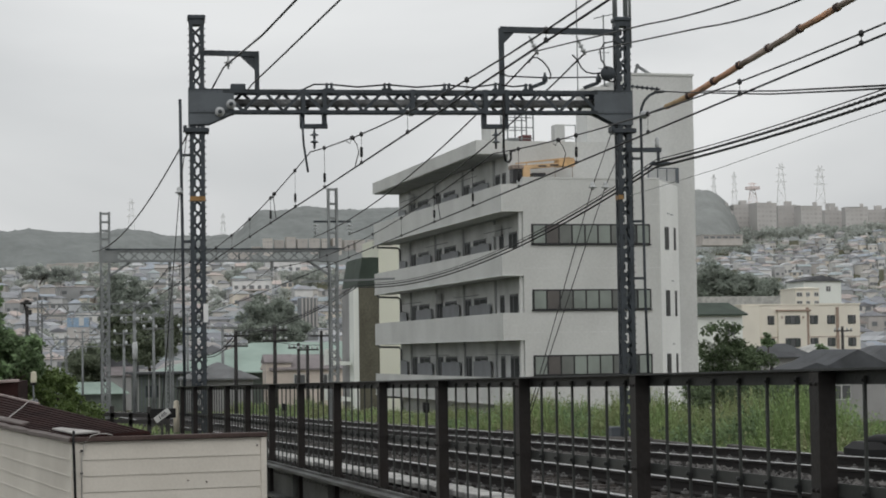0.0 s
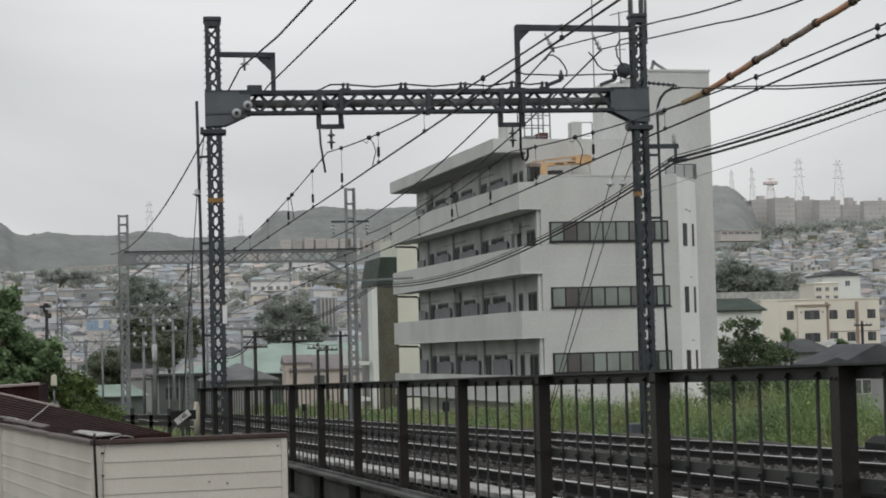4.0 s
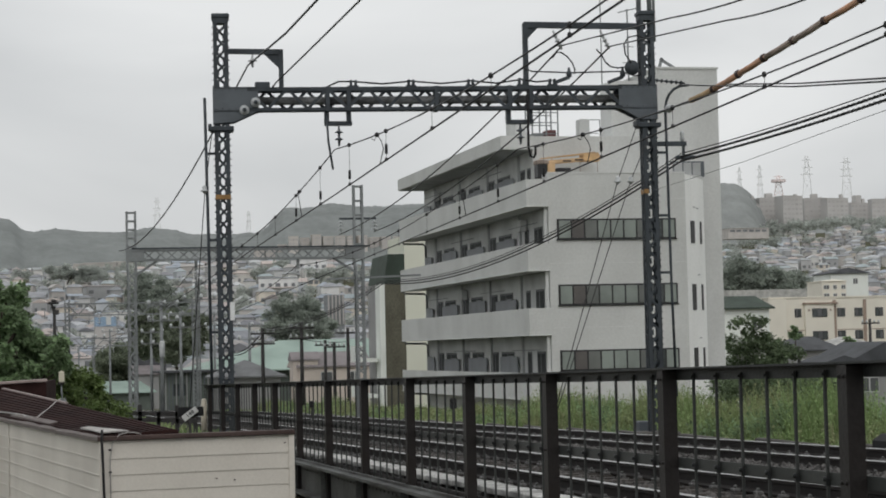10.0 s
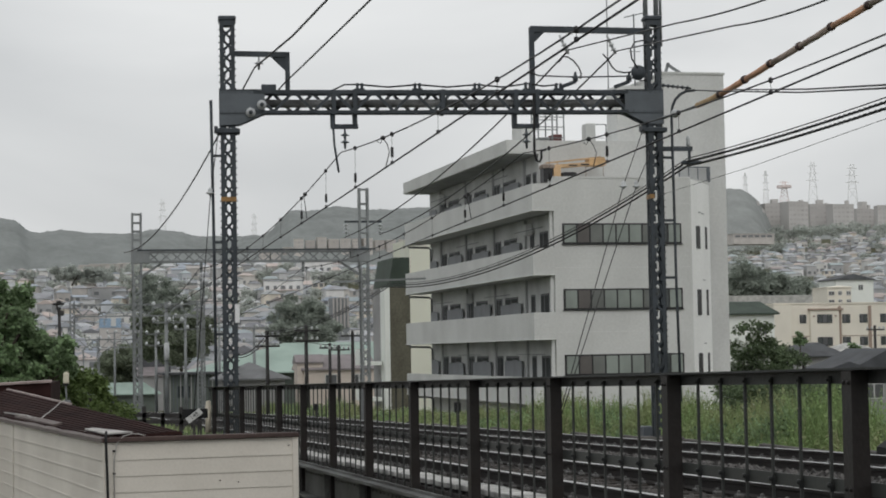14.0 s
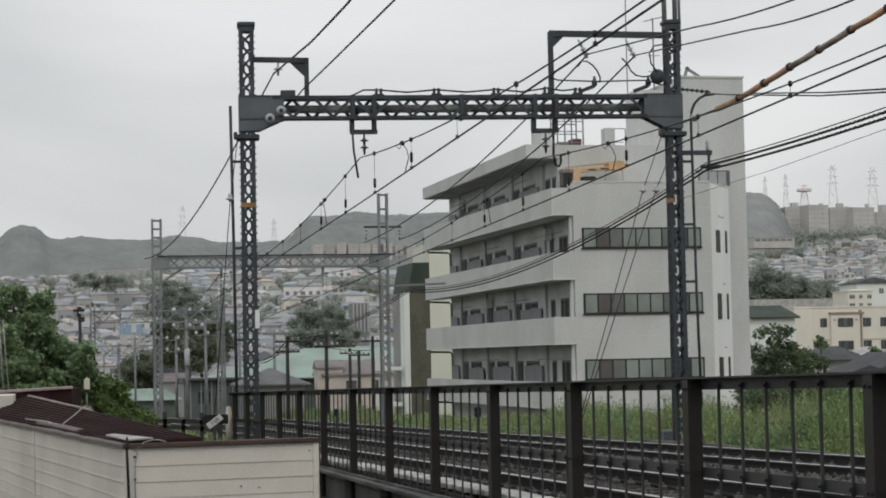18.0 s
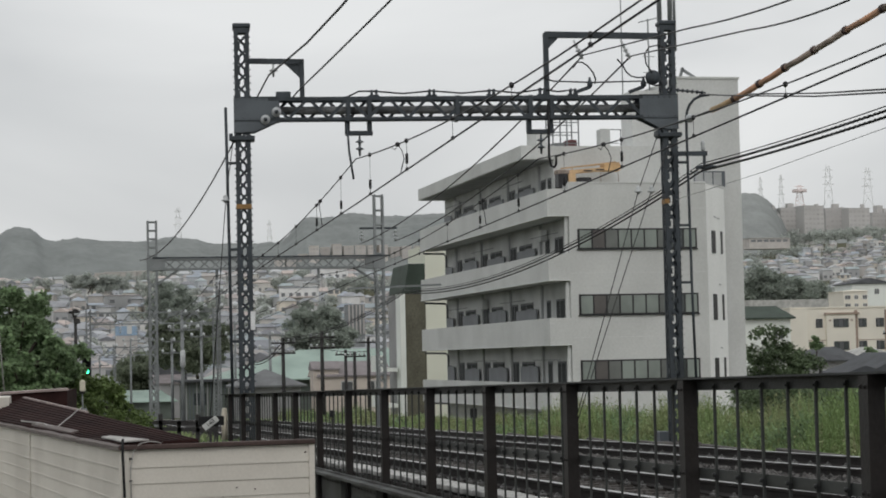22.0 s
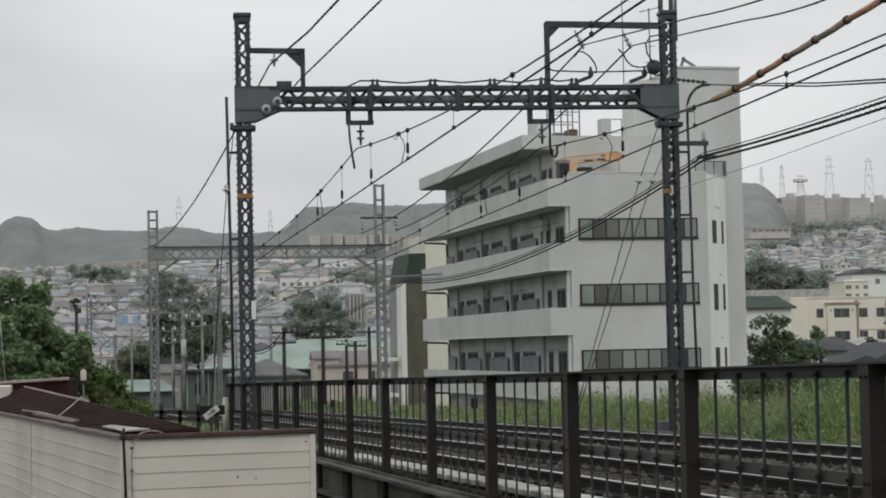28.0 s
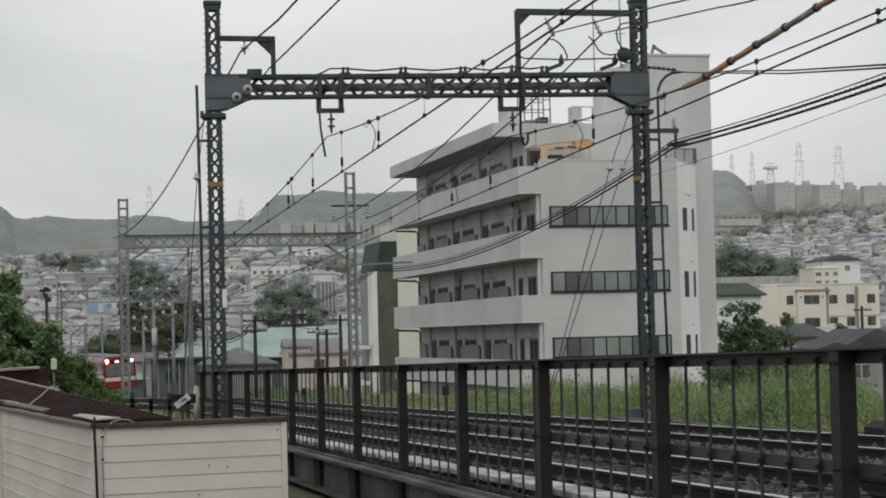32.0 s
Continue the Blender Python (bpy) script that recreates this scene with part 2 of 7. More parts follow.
class Shape:
    """Collects boxes, bars, tubes and sheets into one mesh."""

    def __init__(self):
        self.v, self.f, self.s = [], [], []

    def add(self, verts, faces, smooth=False):
        k = len(self.v)
        self.v += [tuple(p) for p in verts]
        self.f += [tuple(i + k for i in q) for q in faces]
        self.s += [smooth] * len(faces)
        return self

    def box(self, a, b, bevel=0.0):
        (x0, y0, z0), (x1, y1, z1) = a, b
        if bevel:
            e = bevel
            pts = []
            for z, i in ((z0, e), (z0 + e, 0), (z1 - e, 0), (z1, e)):
                pts += [(x0 + i, y0 + i, z), (x1 - i, y0 + i, z), (x1 - i, y1 - i, z), (x0 + i, y1 - i, z)]
            fs = [(3, 2, 1, 0), (12, 13, 14, 15)]
            for k in range(3):
                for j in range(4):
                    n = (j + 1) % 4
                    fs.append((4 * k + j, 4 * k + n, 4 * k + 4 + n, 4 * k + 4 + j))
            return self.add(pts, fs)
        pts = [(x0, y0, z0), (x1, y0, z0), (x1, y1, z0), (x0, y1, z0), (x0, y0, z1), (x1, y0, z1), (x1, y1, z1), (x0, y1, z1)]
        return self.add(pts, [(3, 2, 1, 0), (4, 5, 6, 7), (0, 1, 5, 4), (1, 2, 6, 5), (2, 3, 7, 6), (3, 0, 4, 7)])

    def bar(self, p, q, w, h=None, up=(0, 0, 1)):
        p, q = Vector(p), Vector(q)
        d = (q - p).normalized()
        u = Vector(up)
        if abs(d.dot(u)) > 0.99:
            u = Vector((0, 1, 0))
        s = d.cross(u).normalized()
        u = s.cross(d)
        a, b = s * (w / 2), u * ((h or w) / 2)
        pts = [p - a - b, p + a - b, p + a + b, p - a + b, q - a - b, q + a - b, q + a + b, q - a + b]
        return self.add(pts, [(3, 2, 1, 0), (4, 5, 6, 7), (0, 1, 5, 4), (1, 2, 6, 5), (2, 3, 7, 6), (3, 0, 4, 7)])

    def tube(self, path, r, sides=8, caps=True):
        path = [Vector(p) for p in path]
        rs = r if isinstance(r, (list, tuple)) else [r] * len(path)
        pts, fs = [], []
        u = None
        for i, p in enumerate(path):
            d = (path[min(i + 1, len(path) - 1)] - path[max(i - 1, 0)]).normalized()
            if u is None or abs(d.dot(u)) > 0.98:
                u = Vector((0, 0, 1)) if abs(d.z) < 0.9 else Vector((1, 0, 0))
            s = d.cross(u).normalized()
            u = s.cross(d).normalized()
            for k in range(sides):
                a = 2 * math.pi * k / sides
                pts.append(p + (s * math.cos(a) + u * math.sin(a)) * rs[i])
        for i in range(len(path) - 1):
            for k in range(sides):
                n = (k + 1) % sides
                fs.append((i * sides + k, i * sides + n, (i + 1) * sides + n, (i + 1) * sides + k))
        if caps:
            fs.append(tuple(reversed(range(sides))))
            fs.append(tuple((len(path) - 1) * sides + k for k in range(sides)))
        return self.add(pts, fs, sides > 5)

    def lathe(self, base, profile, sides=12, axis=(0, 0, 1)):
        """A turned form: profile rows (distance along the axis, radius)."""
        b, ax = Vector(base), Vector(axis).normalized()
        return self.tube([b + ax * d for d, r in profile], [max(r, 0.0005) for d, r in profile], sides)

    def prism(self, outline, z0, z1):
        n = len(outline)
        pts = [(x, y, z0) for x, y in outline] + [(x, y, z1) for x, y in outline]
        fs = [tuple(reversed(range(n))), tuple(range(n, 2 * n))] + [(i, (i + 1) % n, n + (i + 1) % n, n + i) for i in range(n)]
        return self.add(pts, fs)

    def slab(self, quad, thick):
        """A sheet through four corners with a thickness straight down."""
        top = [Vector(p) for p in quad]
        low = [p - Vector((0, 0, thick)) for p in top]
        return self.add(top + low, [(0, 1, 2, 3), (7, 6, 5, 4), (1, 0, 4, 5), (2, 1, 5, 6), (3, 2, 6, 7), (0, 3, 7, 4)])

    def mesh(self, name, material):
        me = bpy.data.meshes.new(name)
        me.from_pydata(self.v, [], self.f)
        me.polygons.foreach_set("use_smooth", self.s)
        me.materials.append(material)
        me.update()
        return me


def part(name, shape, material, parent=None, label="", m=None):
    """Links a shape as one mesh object under a thing or part."""
    ob = new(name, shape.mesh(name, material) if isinstance(shape, Shape) else shape)
    if parent is not None:
        ob.parent = parent
    if m is not None:
        ob.matrix_basis = m
    if label:
        ob["label"] = label
    return ob


def thing(name, label, category, m=None, group="", kind=""):
    ob = new(name)
    ob.empty_display_size = 0.2
    if m is not None:
        ob.matrix_basis = m
    return tagged(ob, label, category, group, kind)


GRADE = 0.019


def rail_z(y):
    """The height of the rail heads: the line falls away from the camera."""
    return -0.18 - GRADE * y if y < 95 else -0.18 - GRADE * 95 - 0.0250 * (y - 95)


def bend(y):
    """How far the line has curved to the side at y."""
    return -0.00008 * max(0.0, y - 80) ** 2


def smooth(a, b, x):
    t = min(1.0, max(0.0, (x - a) / (b - a)))
    return t * t * (3 - 2 * t)


def land(x, y):
    """The height of the ground."""
    base = rail_z(max(min(y, 260), -30)) - 0.42
    side = x - bend(min(y, 260))
    if side < 3.1:
        base -= 2.4 * smooth(3.1, 2.6, side) * (1 - smooth(36, 46, y))
        base -= 0.5 * smooth(46, 60, y) * smooth(2.5, -4, side) * (1 - smooth(120, 160, y))
    if side > 14.5:
        base -= 0.9 * smooth(14.5, 19, side)
    hill = (50 * smooth(300, 1050, y) + 10 * smooth(1000, 1300, y)) * (0.25 + 0.75 * smooth(-190, -10, x))
    hill *= 1 - 0.13 * smooth(300, 420, y) * (1 - smooth(-0.02, 0.13, x / max(y, 1)))
    hill += 27 * smooth(900, 1350, y) * smooth(380, 560, x)
    roll = 3.0 * math.sin(x / 67 + y / 120) * smooth(350, 700, y)
    return base + hill + roll


# ------------------------------------------------------------ ground
def build_ground():
    xs = sorted(set([-3000, -1800, -1100, -700, -450, -300, -200] + list(range(-160, -20, 10)) + list(range(-20, 2, 4)) + [2.3, 2.6, 2.8, 3.1, 3.3, 6, 9, 12, 13, 14.5, 16, 17.5, 19] + list(range(22, 60, 6)) + list(range(60, 340, 14)) + [400, 520, 700, 1000, 1500, 2200, 3200]))
    ys = sorted(set([-400, -150, -60] + list(range(-30, 70, 4)) + list(range(70, 320, 8)) + list(range(320, 1400, 24)) + [1500, 1800, 2400, 3400, 4600]))
    s = Shape()
    pts = [(x, y, land(x, y)) for y in ys for x in xs]
    w = len(xs)
    s.add(pts, [(j * w + i, j * w + i + 1, (j + 1) * w + i + 1, (j + 1) * w + i) for j in range(len(ys) - 1) for i in range(w - 1)], True)
    tagged(part("ground", s, SOIL), "weedy earth ground falling along the railway and rising to hills", "ground", kind="structure")

    # added dark sheet just above the ground, painted shade below the bridge
    road = Shape()
    ys = list(range(-6, 41, 2))
    pts = [(x, y, land(x, y) + 0.05) for y in ys for x in (-2.6, -1, 0.6, 2.1)]
    road.add(pts, [(j * 4 + i, j * 4 + i + 1, j * 4 + i + 5, j * 4 + i + 4) for j in range(len(ys) - 1) for i in range(3)], True)
    tagged(part("road", road, BRIDGE_SHADE), "dark sheet standing in for shade below the bridge", "road", kind="structure")


build_ground()

# ------------------------------------------------------------ railway tracks
RAILS = ((5.35, 6.85), (9.15, 10.65))


def build_track():
    ys = list(range(-12, 96, 6)) + list(range(96, 262, 10))
    bed = Shape()
    pts, prof = [], ((3.75, -0.30), (4.2, -0.20), (7.0, -0.20), (7.35, -0.09), (8.7, -0.09), (9.0, -0.20), (11.6, -0.20), (12.2, -0.24), (13.0, -0.62))
    for y in ys:
        pts += [(x + bend(y), y, rail_z(y) + dz) for x, dz in prof]
    w = len(prof)
    bed.add(pts, [(j * w + i, j * w + i + 1, (j + 1) * w + i + 1, (j + 1) * w + i) for j in range(len(ys) - 1) for i in range(w - 1)], True)
    tagged(part("track_bed", bed, BED), "brown-grey ballast bed under two railway tracks", "track bed", kind="structure")
    for k, pair in enumerate(RAILS):
        track = thing("railway_track", "standard gauge railway track with worn steel rails", "railway track", group="railway tracks")
        for x in pair:
            side, head = Shape(), Shape()
            prof = ((-0.065, -0.15), (0.065, -0.15), (0.065, -0.135), (0.012, -0.115), (0.012, -0.045), (0.034, -0.035), (0.034, -0.006), (-0.034, -0.006), (-0.034, -0.035), (-0.012, -0.045), (-0.012, -0.115), (-0.065, -0.135))
            n, pts = len(prof), []
            for y in ys:
                pts += [(x + bend(y) + dx, y, rail_z(y) + dz) for dx, dz in prof]
            side.add(pts, [(j * n + i, (j + 1) * n + i, (j + 1) * n + (i + 1) % n, j * n + (i + 1) % n) for j in range(len(ys) - 1) for i in range(n)])
            rail = part("rail", side, RAIL_SIDE, track)
            pts = []
            for y in ys:
                pts += [(x + bend(y) + dx, y, rail_z(y) + dz) for dx, dz in ((-0.033, -0.005), (-0.026, 0.0), (0.026, 0.0), (0.033, -0.005))]
            head.add(pts, [(j * 4 + i, j * 4 + i + 1, (j + 1) * 4 + i + 1, (j + 1) * 4 + i) for j in range(len(ys) - 1) for i in range(3)], True)
            part("running_surface", head, RAIL_TOP, rail, "bright worn rail head")
        c = sum(pair) / 2
        base = Shape().box((-1.15, -0.11, -0.16), (1.15, 0.11, 0.0), 0.012).mesh("sleeper", SLEEPER)
        clip = Shape()
        clip.box((-0.035, -0.05, 0.0), (0.035, 0.05, 0.035), 0.008).lathe((0, 0, 0.03), ((0, 0.018), (0.03, 0.018), (0.036, 0.01)), 6)
        clip = clip.mesh("rail_fastening", CLIP)
        for i in range(130):
            y = 4 + i * 0.62
            ob = part("sleeper", base, None, track, m=pose(c, y, rail_z(y) - 0.153, math.degrees(-math.atan(GRADE)), 0, random.uniform(-0.6, 0.6)))
            if y < 44:
                for dx in (-0.85, -0.65, 0.65, 0.85):
                    part("rail_fastening", clip, None, ob, m=pose(dx, 0, 0))
    # stones lying proud of the bed
    stones = Shape()
    rng = random.Random(5)
    for i in range(26000):
        y = 5 + 55 * rng.random() ** 1.4
        x = rng.choice((rng.uniform(4.2, 5.2), rng.uniform(5.5, 6.7), rng.uniform(6.95, 9.05), rng.uniform(6.95, 9.05), rng.uniform(9.3, 10.5), rng.uniform(10.8, 12.4)))
        r = rng.uniform(0.025, 0.068)
        z = rail_z(y) - (0.085 if 7.3 < x < 8.75 else 0.135 if 7.0 < x < 9.0 else 0.185)
        a = rng.uniform(0, 3)
        q = [Vector((math.cos(a + k * 1.571) * r * rng.uniform(0.7, 1.2), math.sin(a + k * 1.571) * r * rng.uniform(0.7, 1.2), rng.uniform(-0.3, 0.3) * r)) for k in range(4)]
        stones.add([Vector((x, y, z)) + p for p in q + [Vector((0, 0, r * 0.9)), Vector((0, 0, -r))]], [(0, 1, 4), (1, 2, 4), (2, 3, 4), (3, 0, 4), (1, 0, 5), (2, 1, 5), (3, 2, 5), (0, 3, 5)])
    tagged(part("ballast_stones", stones, BALLAST), "loose brown-grey ballast stones between the rails", "ballast", kind="stuff")
    # cable trough lids beside the near track
    trough = thing("cable_trough", "pale concrete cable trough lids beside the near track", "cable trough")
    lid = Shape().box((4.42, 0.0, -0.06), (4.72, 0.485, 0.0), 0.008).mesh("lid", LID)
    for i in range(68):
        y = 3 + i * 0.5
        part("lid", lid, None, trough, m=pose(random.uniform(-0.01, 0.01), y, rail_z(y) - 0.045 + random.uniform(-0.008, 0.004), math.degrees(-math.atan(GRADE)), 0, 0))
    kerb = Shape()
    for y in range(0, 96, 4):
        kerb.box((12.20, y + 0.01, rail_z(y + 2) - 0.5), (12.34, y + 3.99, rail_z(y + 2) - 0.12), 0.015)
    tagged(part("edge_kerb", kerb, KERB), "dark concrete kerb along the far track", "kerb", kind="structure")


build_track()

# ------------------------------------------------------------ bridge fence and girder
FENCE_X = 3.5


def fence_z(y):
    return 0.80 - 0.0161 * y


def build_fence():
    fence = thing("railway_fence", "dark brown steel railing along the edge of the railway bridge", "fence")
    y0, n, step = 0.52, 16, 2.5
    slope = math.degrees(-math.atan(0.0161))
    ends = (y0 - 2.5, 39.6)
    top = Shape()
    top.bar((FENCE_X + 0.071, ends[0], fence_z(ends[0]) - 0.035), (FENCE_X + 0.071, ends[1], fence_z(ends[1]) - 0.035), 0.05, 0.062)
    rail = part("top_rail", top, IRON_TOP, fence, "grey painted flat top rail")
    cap = Shape()
    cap.bar((FENCE_X + 0.03, ends[0], fence_z(ends[0]) - 0.001), (FENCE_X + 0.03, ends[1], fence_z(ends[1]) - 0.001), 0.135, 0.010)
    part("top_flange", cap, IRON_TOP, rail)
    low = Shape()
    low.bar((FENCE_X + 0.052, ends[0], fence_z(ends[0]) - 0.52), (FENCE_X + 0.052, ends[1], fence_z(ends[1]) - 0.52), 0.012, 0.06)
    part("middle_rail", low, IRON_BAR, fence, "grey flat middle rail with bolt heads")
    foot = Shape()
    foot.bar((FENCE_X + 0.052, ends[0], fence_z(ends[0]) - 0.99), (FENCE_X + 0.052, ends[1], fence_z(ends[1]) - 0.99), 0.012, 0.06)
    part("bottom_rail", foot, IRON, fence)
    post = Shape().box((-0.036, -0.05, -1.42), (0.044, 0.05, -0.008), 0.004)
    for z in (-0.06, -0.52, -0.97):
        for dy in (-0.025, 0.025):
            post.lathe((-0.036, dy, z), ((0, 0.011), (0.006, 0.010), (0.010, 0.004)), 6, (-1, 0, 0))
    post = post.mesh("post", IRON)
    bar = Shape().box((-0.007, -0.007, -1.02), (0.007, 0.007, -0.03), 0.002).mesh("bar", IRON_BAR)
    bolt = Shape()
    bolt.lathe((-0.008, 0, -0.52), ((0, 0.013), (0.010, 0.013), (0.016, 0.008)), 6, (-1, 0, 0)).box((-0.013, -0.010, -0.55), (0.008, 0.010, -0.515), 0.003)
    bolt = bolt.mesh("bolt", IRON_TOP)
    upper = Shape().lathe((-0.008, 0, -0.048), ((0, 0.008), (0.005, 0.008), (0.008, 0.004)), 6, (-1, 0, 0)).mesh("bolt", IRON_TOP)
    for k in range(n):
        y = y0 + k * step
        part("post", post, None, fence, m=pose(FENCE_X, y, fence_z(y)))
        for j in range(1, 7):
            yy = y + j * step / 7
            if yy < ends[1]:
                b = part("bar", bar, None, fence, m=pose(FENCE_X + 0.037, yy, fence_z(yy)))
                part("bolt", bolt, None, b)
                if yy < 26:
                    part("bolt", upper, None, b)
    girder = thing("bridge_girder", "weathered grey steel plate girder carrying the railway", "girder", kind="structure")
    web = Shape()
    gz = lambda y: fence_z(y) - 0.92
    web.bar((3.52, -3, gz(-3) - 0.62), (3.52, 38.5, gz(38.5) - 0.62), 0.02, 1.0)
    part("web", web, GIRDER, girder)
    fl = Shape()
    fl.bar((3.47, -3, gz(-3) - 0.10), (3.47, 38.5, gz(38.5) - 0.10), 0.26, 0.03).bar((3.455, -3, gz(-3) - 0.075), (3.455, 38.5, gz(38.5) - 0.075), 0.03, 0.03)
    part("top_flange", fl, GIRDER, girder)
    lf = Shape().bar((3.43, -3, gz(-3) - 0.47), (3.43, 38.5, gz(38.5) - 0.47), 0.16, 0.025)
    part("walkway_angle", lf, GIRDER, girder)
    lf = Shape().bar((3.47, -3, gz(-3) - 1.13), (3.47, 38.5, gz(38.5) - 1.13), 0.26, 0.03)
    part("bottom_flange", lf, GIRDER, girder)
    stiff = Shape().box((-0.10, -0.008, -1.1), (0.0, 0.008, -0.12)).mesh("stiffener", GIRDER)
    riv = Shape()
    for k in range(11):
        riv.lathe((-0.02, k * 0.22, 0), ((0, 0.014), (0.008, 0.012), (0.013, 0.004)), 6, (-1, 0, 0))
    riv = riv.mesh("rivet_row", GIRDER)
    for k in range(n):
        y = y0 + k * step
        part("stiffener", stiff, None, girder, m=pose(3.508, y + 0.08, gz(y)))
        part("rivet_row", riv, None, girder, m=pose(3.53, y + 0.1, gz(y) - 0.2, slope))


build_fence()


# ------------------------------------------------------------ lattice gantries
def lattice_post(parent, x, z0, z1, w, material, flange=0.075, fine=False):
    post = part("lattice_post", Shape(), material, parent)
    s = Shape()
    h = w / 2
    t = 0.012
    for sx in (-1, 1):
        for sy in (-1, 1):
            cx, cy = x + sx * h, sy * h
            s.box((min(cx, cx - sx * flange), min(cy, cy - sy * t), z0), (max(cx, cx - sx * flange), max(cy, cy - sy * t), z1))
            s.box((min(cx, cx - sx * t), min(cy, cy - sy * flange), z0), (max(cx, cx - sx * t), max(cy, cy - sy * flange), z1))
    post.data = s.mesh("lattice_post", material)
    lace = Shape()

    def strip(p, q, up):
        if fine:
            part("lacing_bar", Shape().bar(p, q, 0.05, 0.010, up), material, post)
        else:
            lace.bar(p, q, 0.05, 0.010, up)

    step = w * 0.82
    z, k = z0 + 0.1, 0
    while z + step < z1 - 0.05:
        for sy in (-1, 1):
            d = 1 if (k + (sy > 0)) % 2 else -1
            strip((x - d * (h - 0.03), sy * (h - 0.018), z), (x + d * (h - 0.03), sy * (h - 0.018), z + step), (0, 1, 0))
        for sx in (-1, 1):
            d = 1 if (k + (sx > 0)) % 2 else -1
            strip((x + sx * (h - 0.018), -d * (h - 0.03), z), (x + sx * (h - 0.018), d * (h - 0.03), z + step), (1, 0, 0))
        for sx in (-1, 1):
            lace.box((x + sx * (h - 0.06) - 0.05, -h - 0.004, z - 0.06), (x + sx * (h - 0.06) + 0.05, -h + 0.003, z + 0.06))
        z += step
        k += 1
    tagged(part("lacing_plate" if fine else "lacing", lace, material, post), kind="stuff")
    studs = Shape()
    z = z0 + 0.2
    while z < z1:
        for sx in (-1, 1):
            studs.lathe((x + sx * h, -h + 0.04, z), ((0, 0.014), (0.02, 0.014), (0.028, 0.006)), 6, (sx, 0, 0))
        z += 0.13
    tagged(part("rivets", studs, material, post), kind="stuff")
    return post


def lattice_beam(parent, x0, x1, z0, z1, d, material, fine=False):
    beam = part("lattice_beam", Shape(), material, parent)
    s = Shape()
    for y in (-d / 2, d / 2):
        for z, e in ((z0, 1), (z1, -1)):
            leg = 0.055 if fine and e > 0 else 0.075
            s.box((x0, y - 0.006, min(z, z + e * leg)), (x1, y + 0.006, max(z, z + e * leg)))
            s.box((x0, min(y, y - math.copysign(0.075, y)), z - 0.006 * (1 - e)), (x1, max(y, y - math.copysign(0.075, y)), z + 0.006 * (1 + e)))
    beam.data = s.mesh("lattice_beam", material)
    lace = Shape()
    n = max(2, round((x1 - x0) / (z1 - z0) / (0.86 if fine else 1.0)))
    for k in range(n):
        a, b = x0 + (x1 - x0) * k / n, x0 + (x1 - x0) * (k + 1) / n
        for y, o in ((-d / 2, 0), (d / 2, 1)):
            lo, hi = (z0 + 0.03, z1 - 0.03) if (k + o) % 2 else (z1 - 0.03, z0 + 0.03)
            if fine:
                part("lacing_bar", Shape().bar((a, y * 0.96, lo), (b, y * 0.96, hi), 0.06, 0.010, (0, 1, 0)), material, beam)
            else:
                lace.bar((a, y * 0.96, lo), (b, y * 0.96, hi), 0.042, 0.010, (0, 1, 0))
    if not fine:
        tagged(part("lacing", lace, material, beam), kind="stuff")
    return beam


def insulator(parent, base, drop, discs, material=None, r=0.075):
    """A string of porcelain discs that hangs from base."""
    s = Shape()
    prof = [(0, 0.015)]
    step = drop / (discs + 1)
    for k in range(discs):
        c = step * (k + 1)
        prof += [(c - 0.05, 0.022), (c - 0.03, 0.03), (c, r), (c + 0.012, r * 0.95), (c + 0.02, 0.03)]
    prof += [(drop, 0.018)]
    s.lathe(base, prof, 12, (0, 0, -1))
    return part("insulator", s, material or PORCELAIN, parent, "stacked disc insulator")


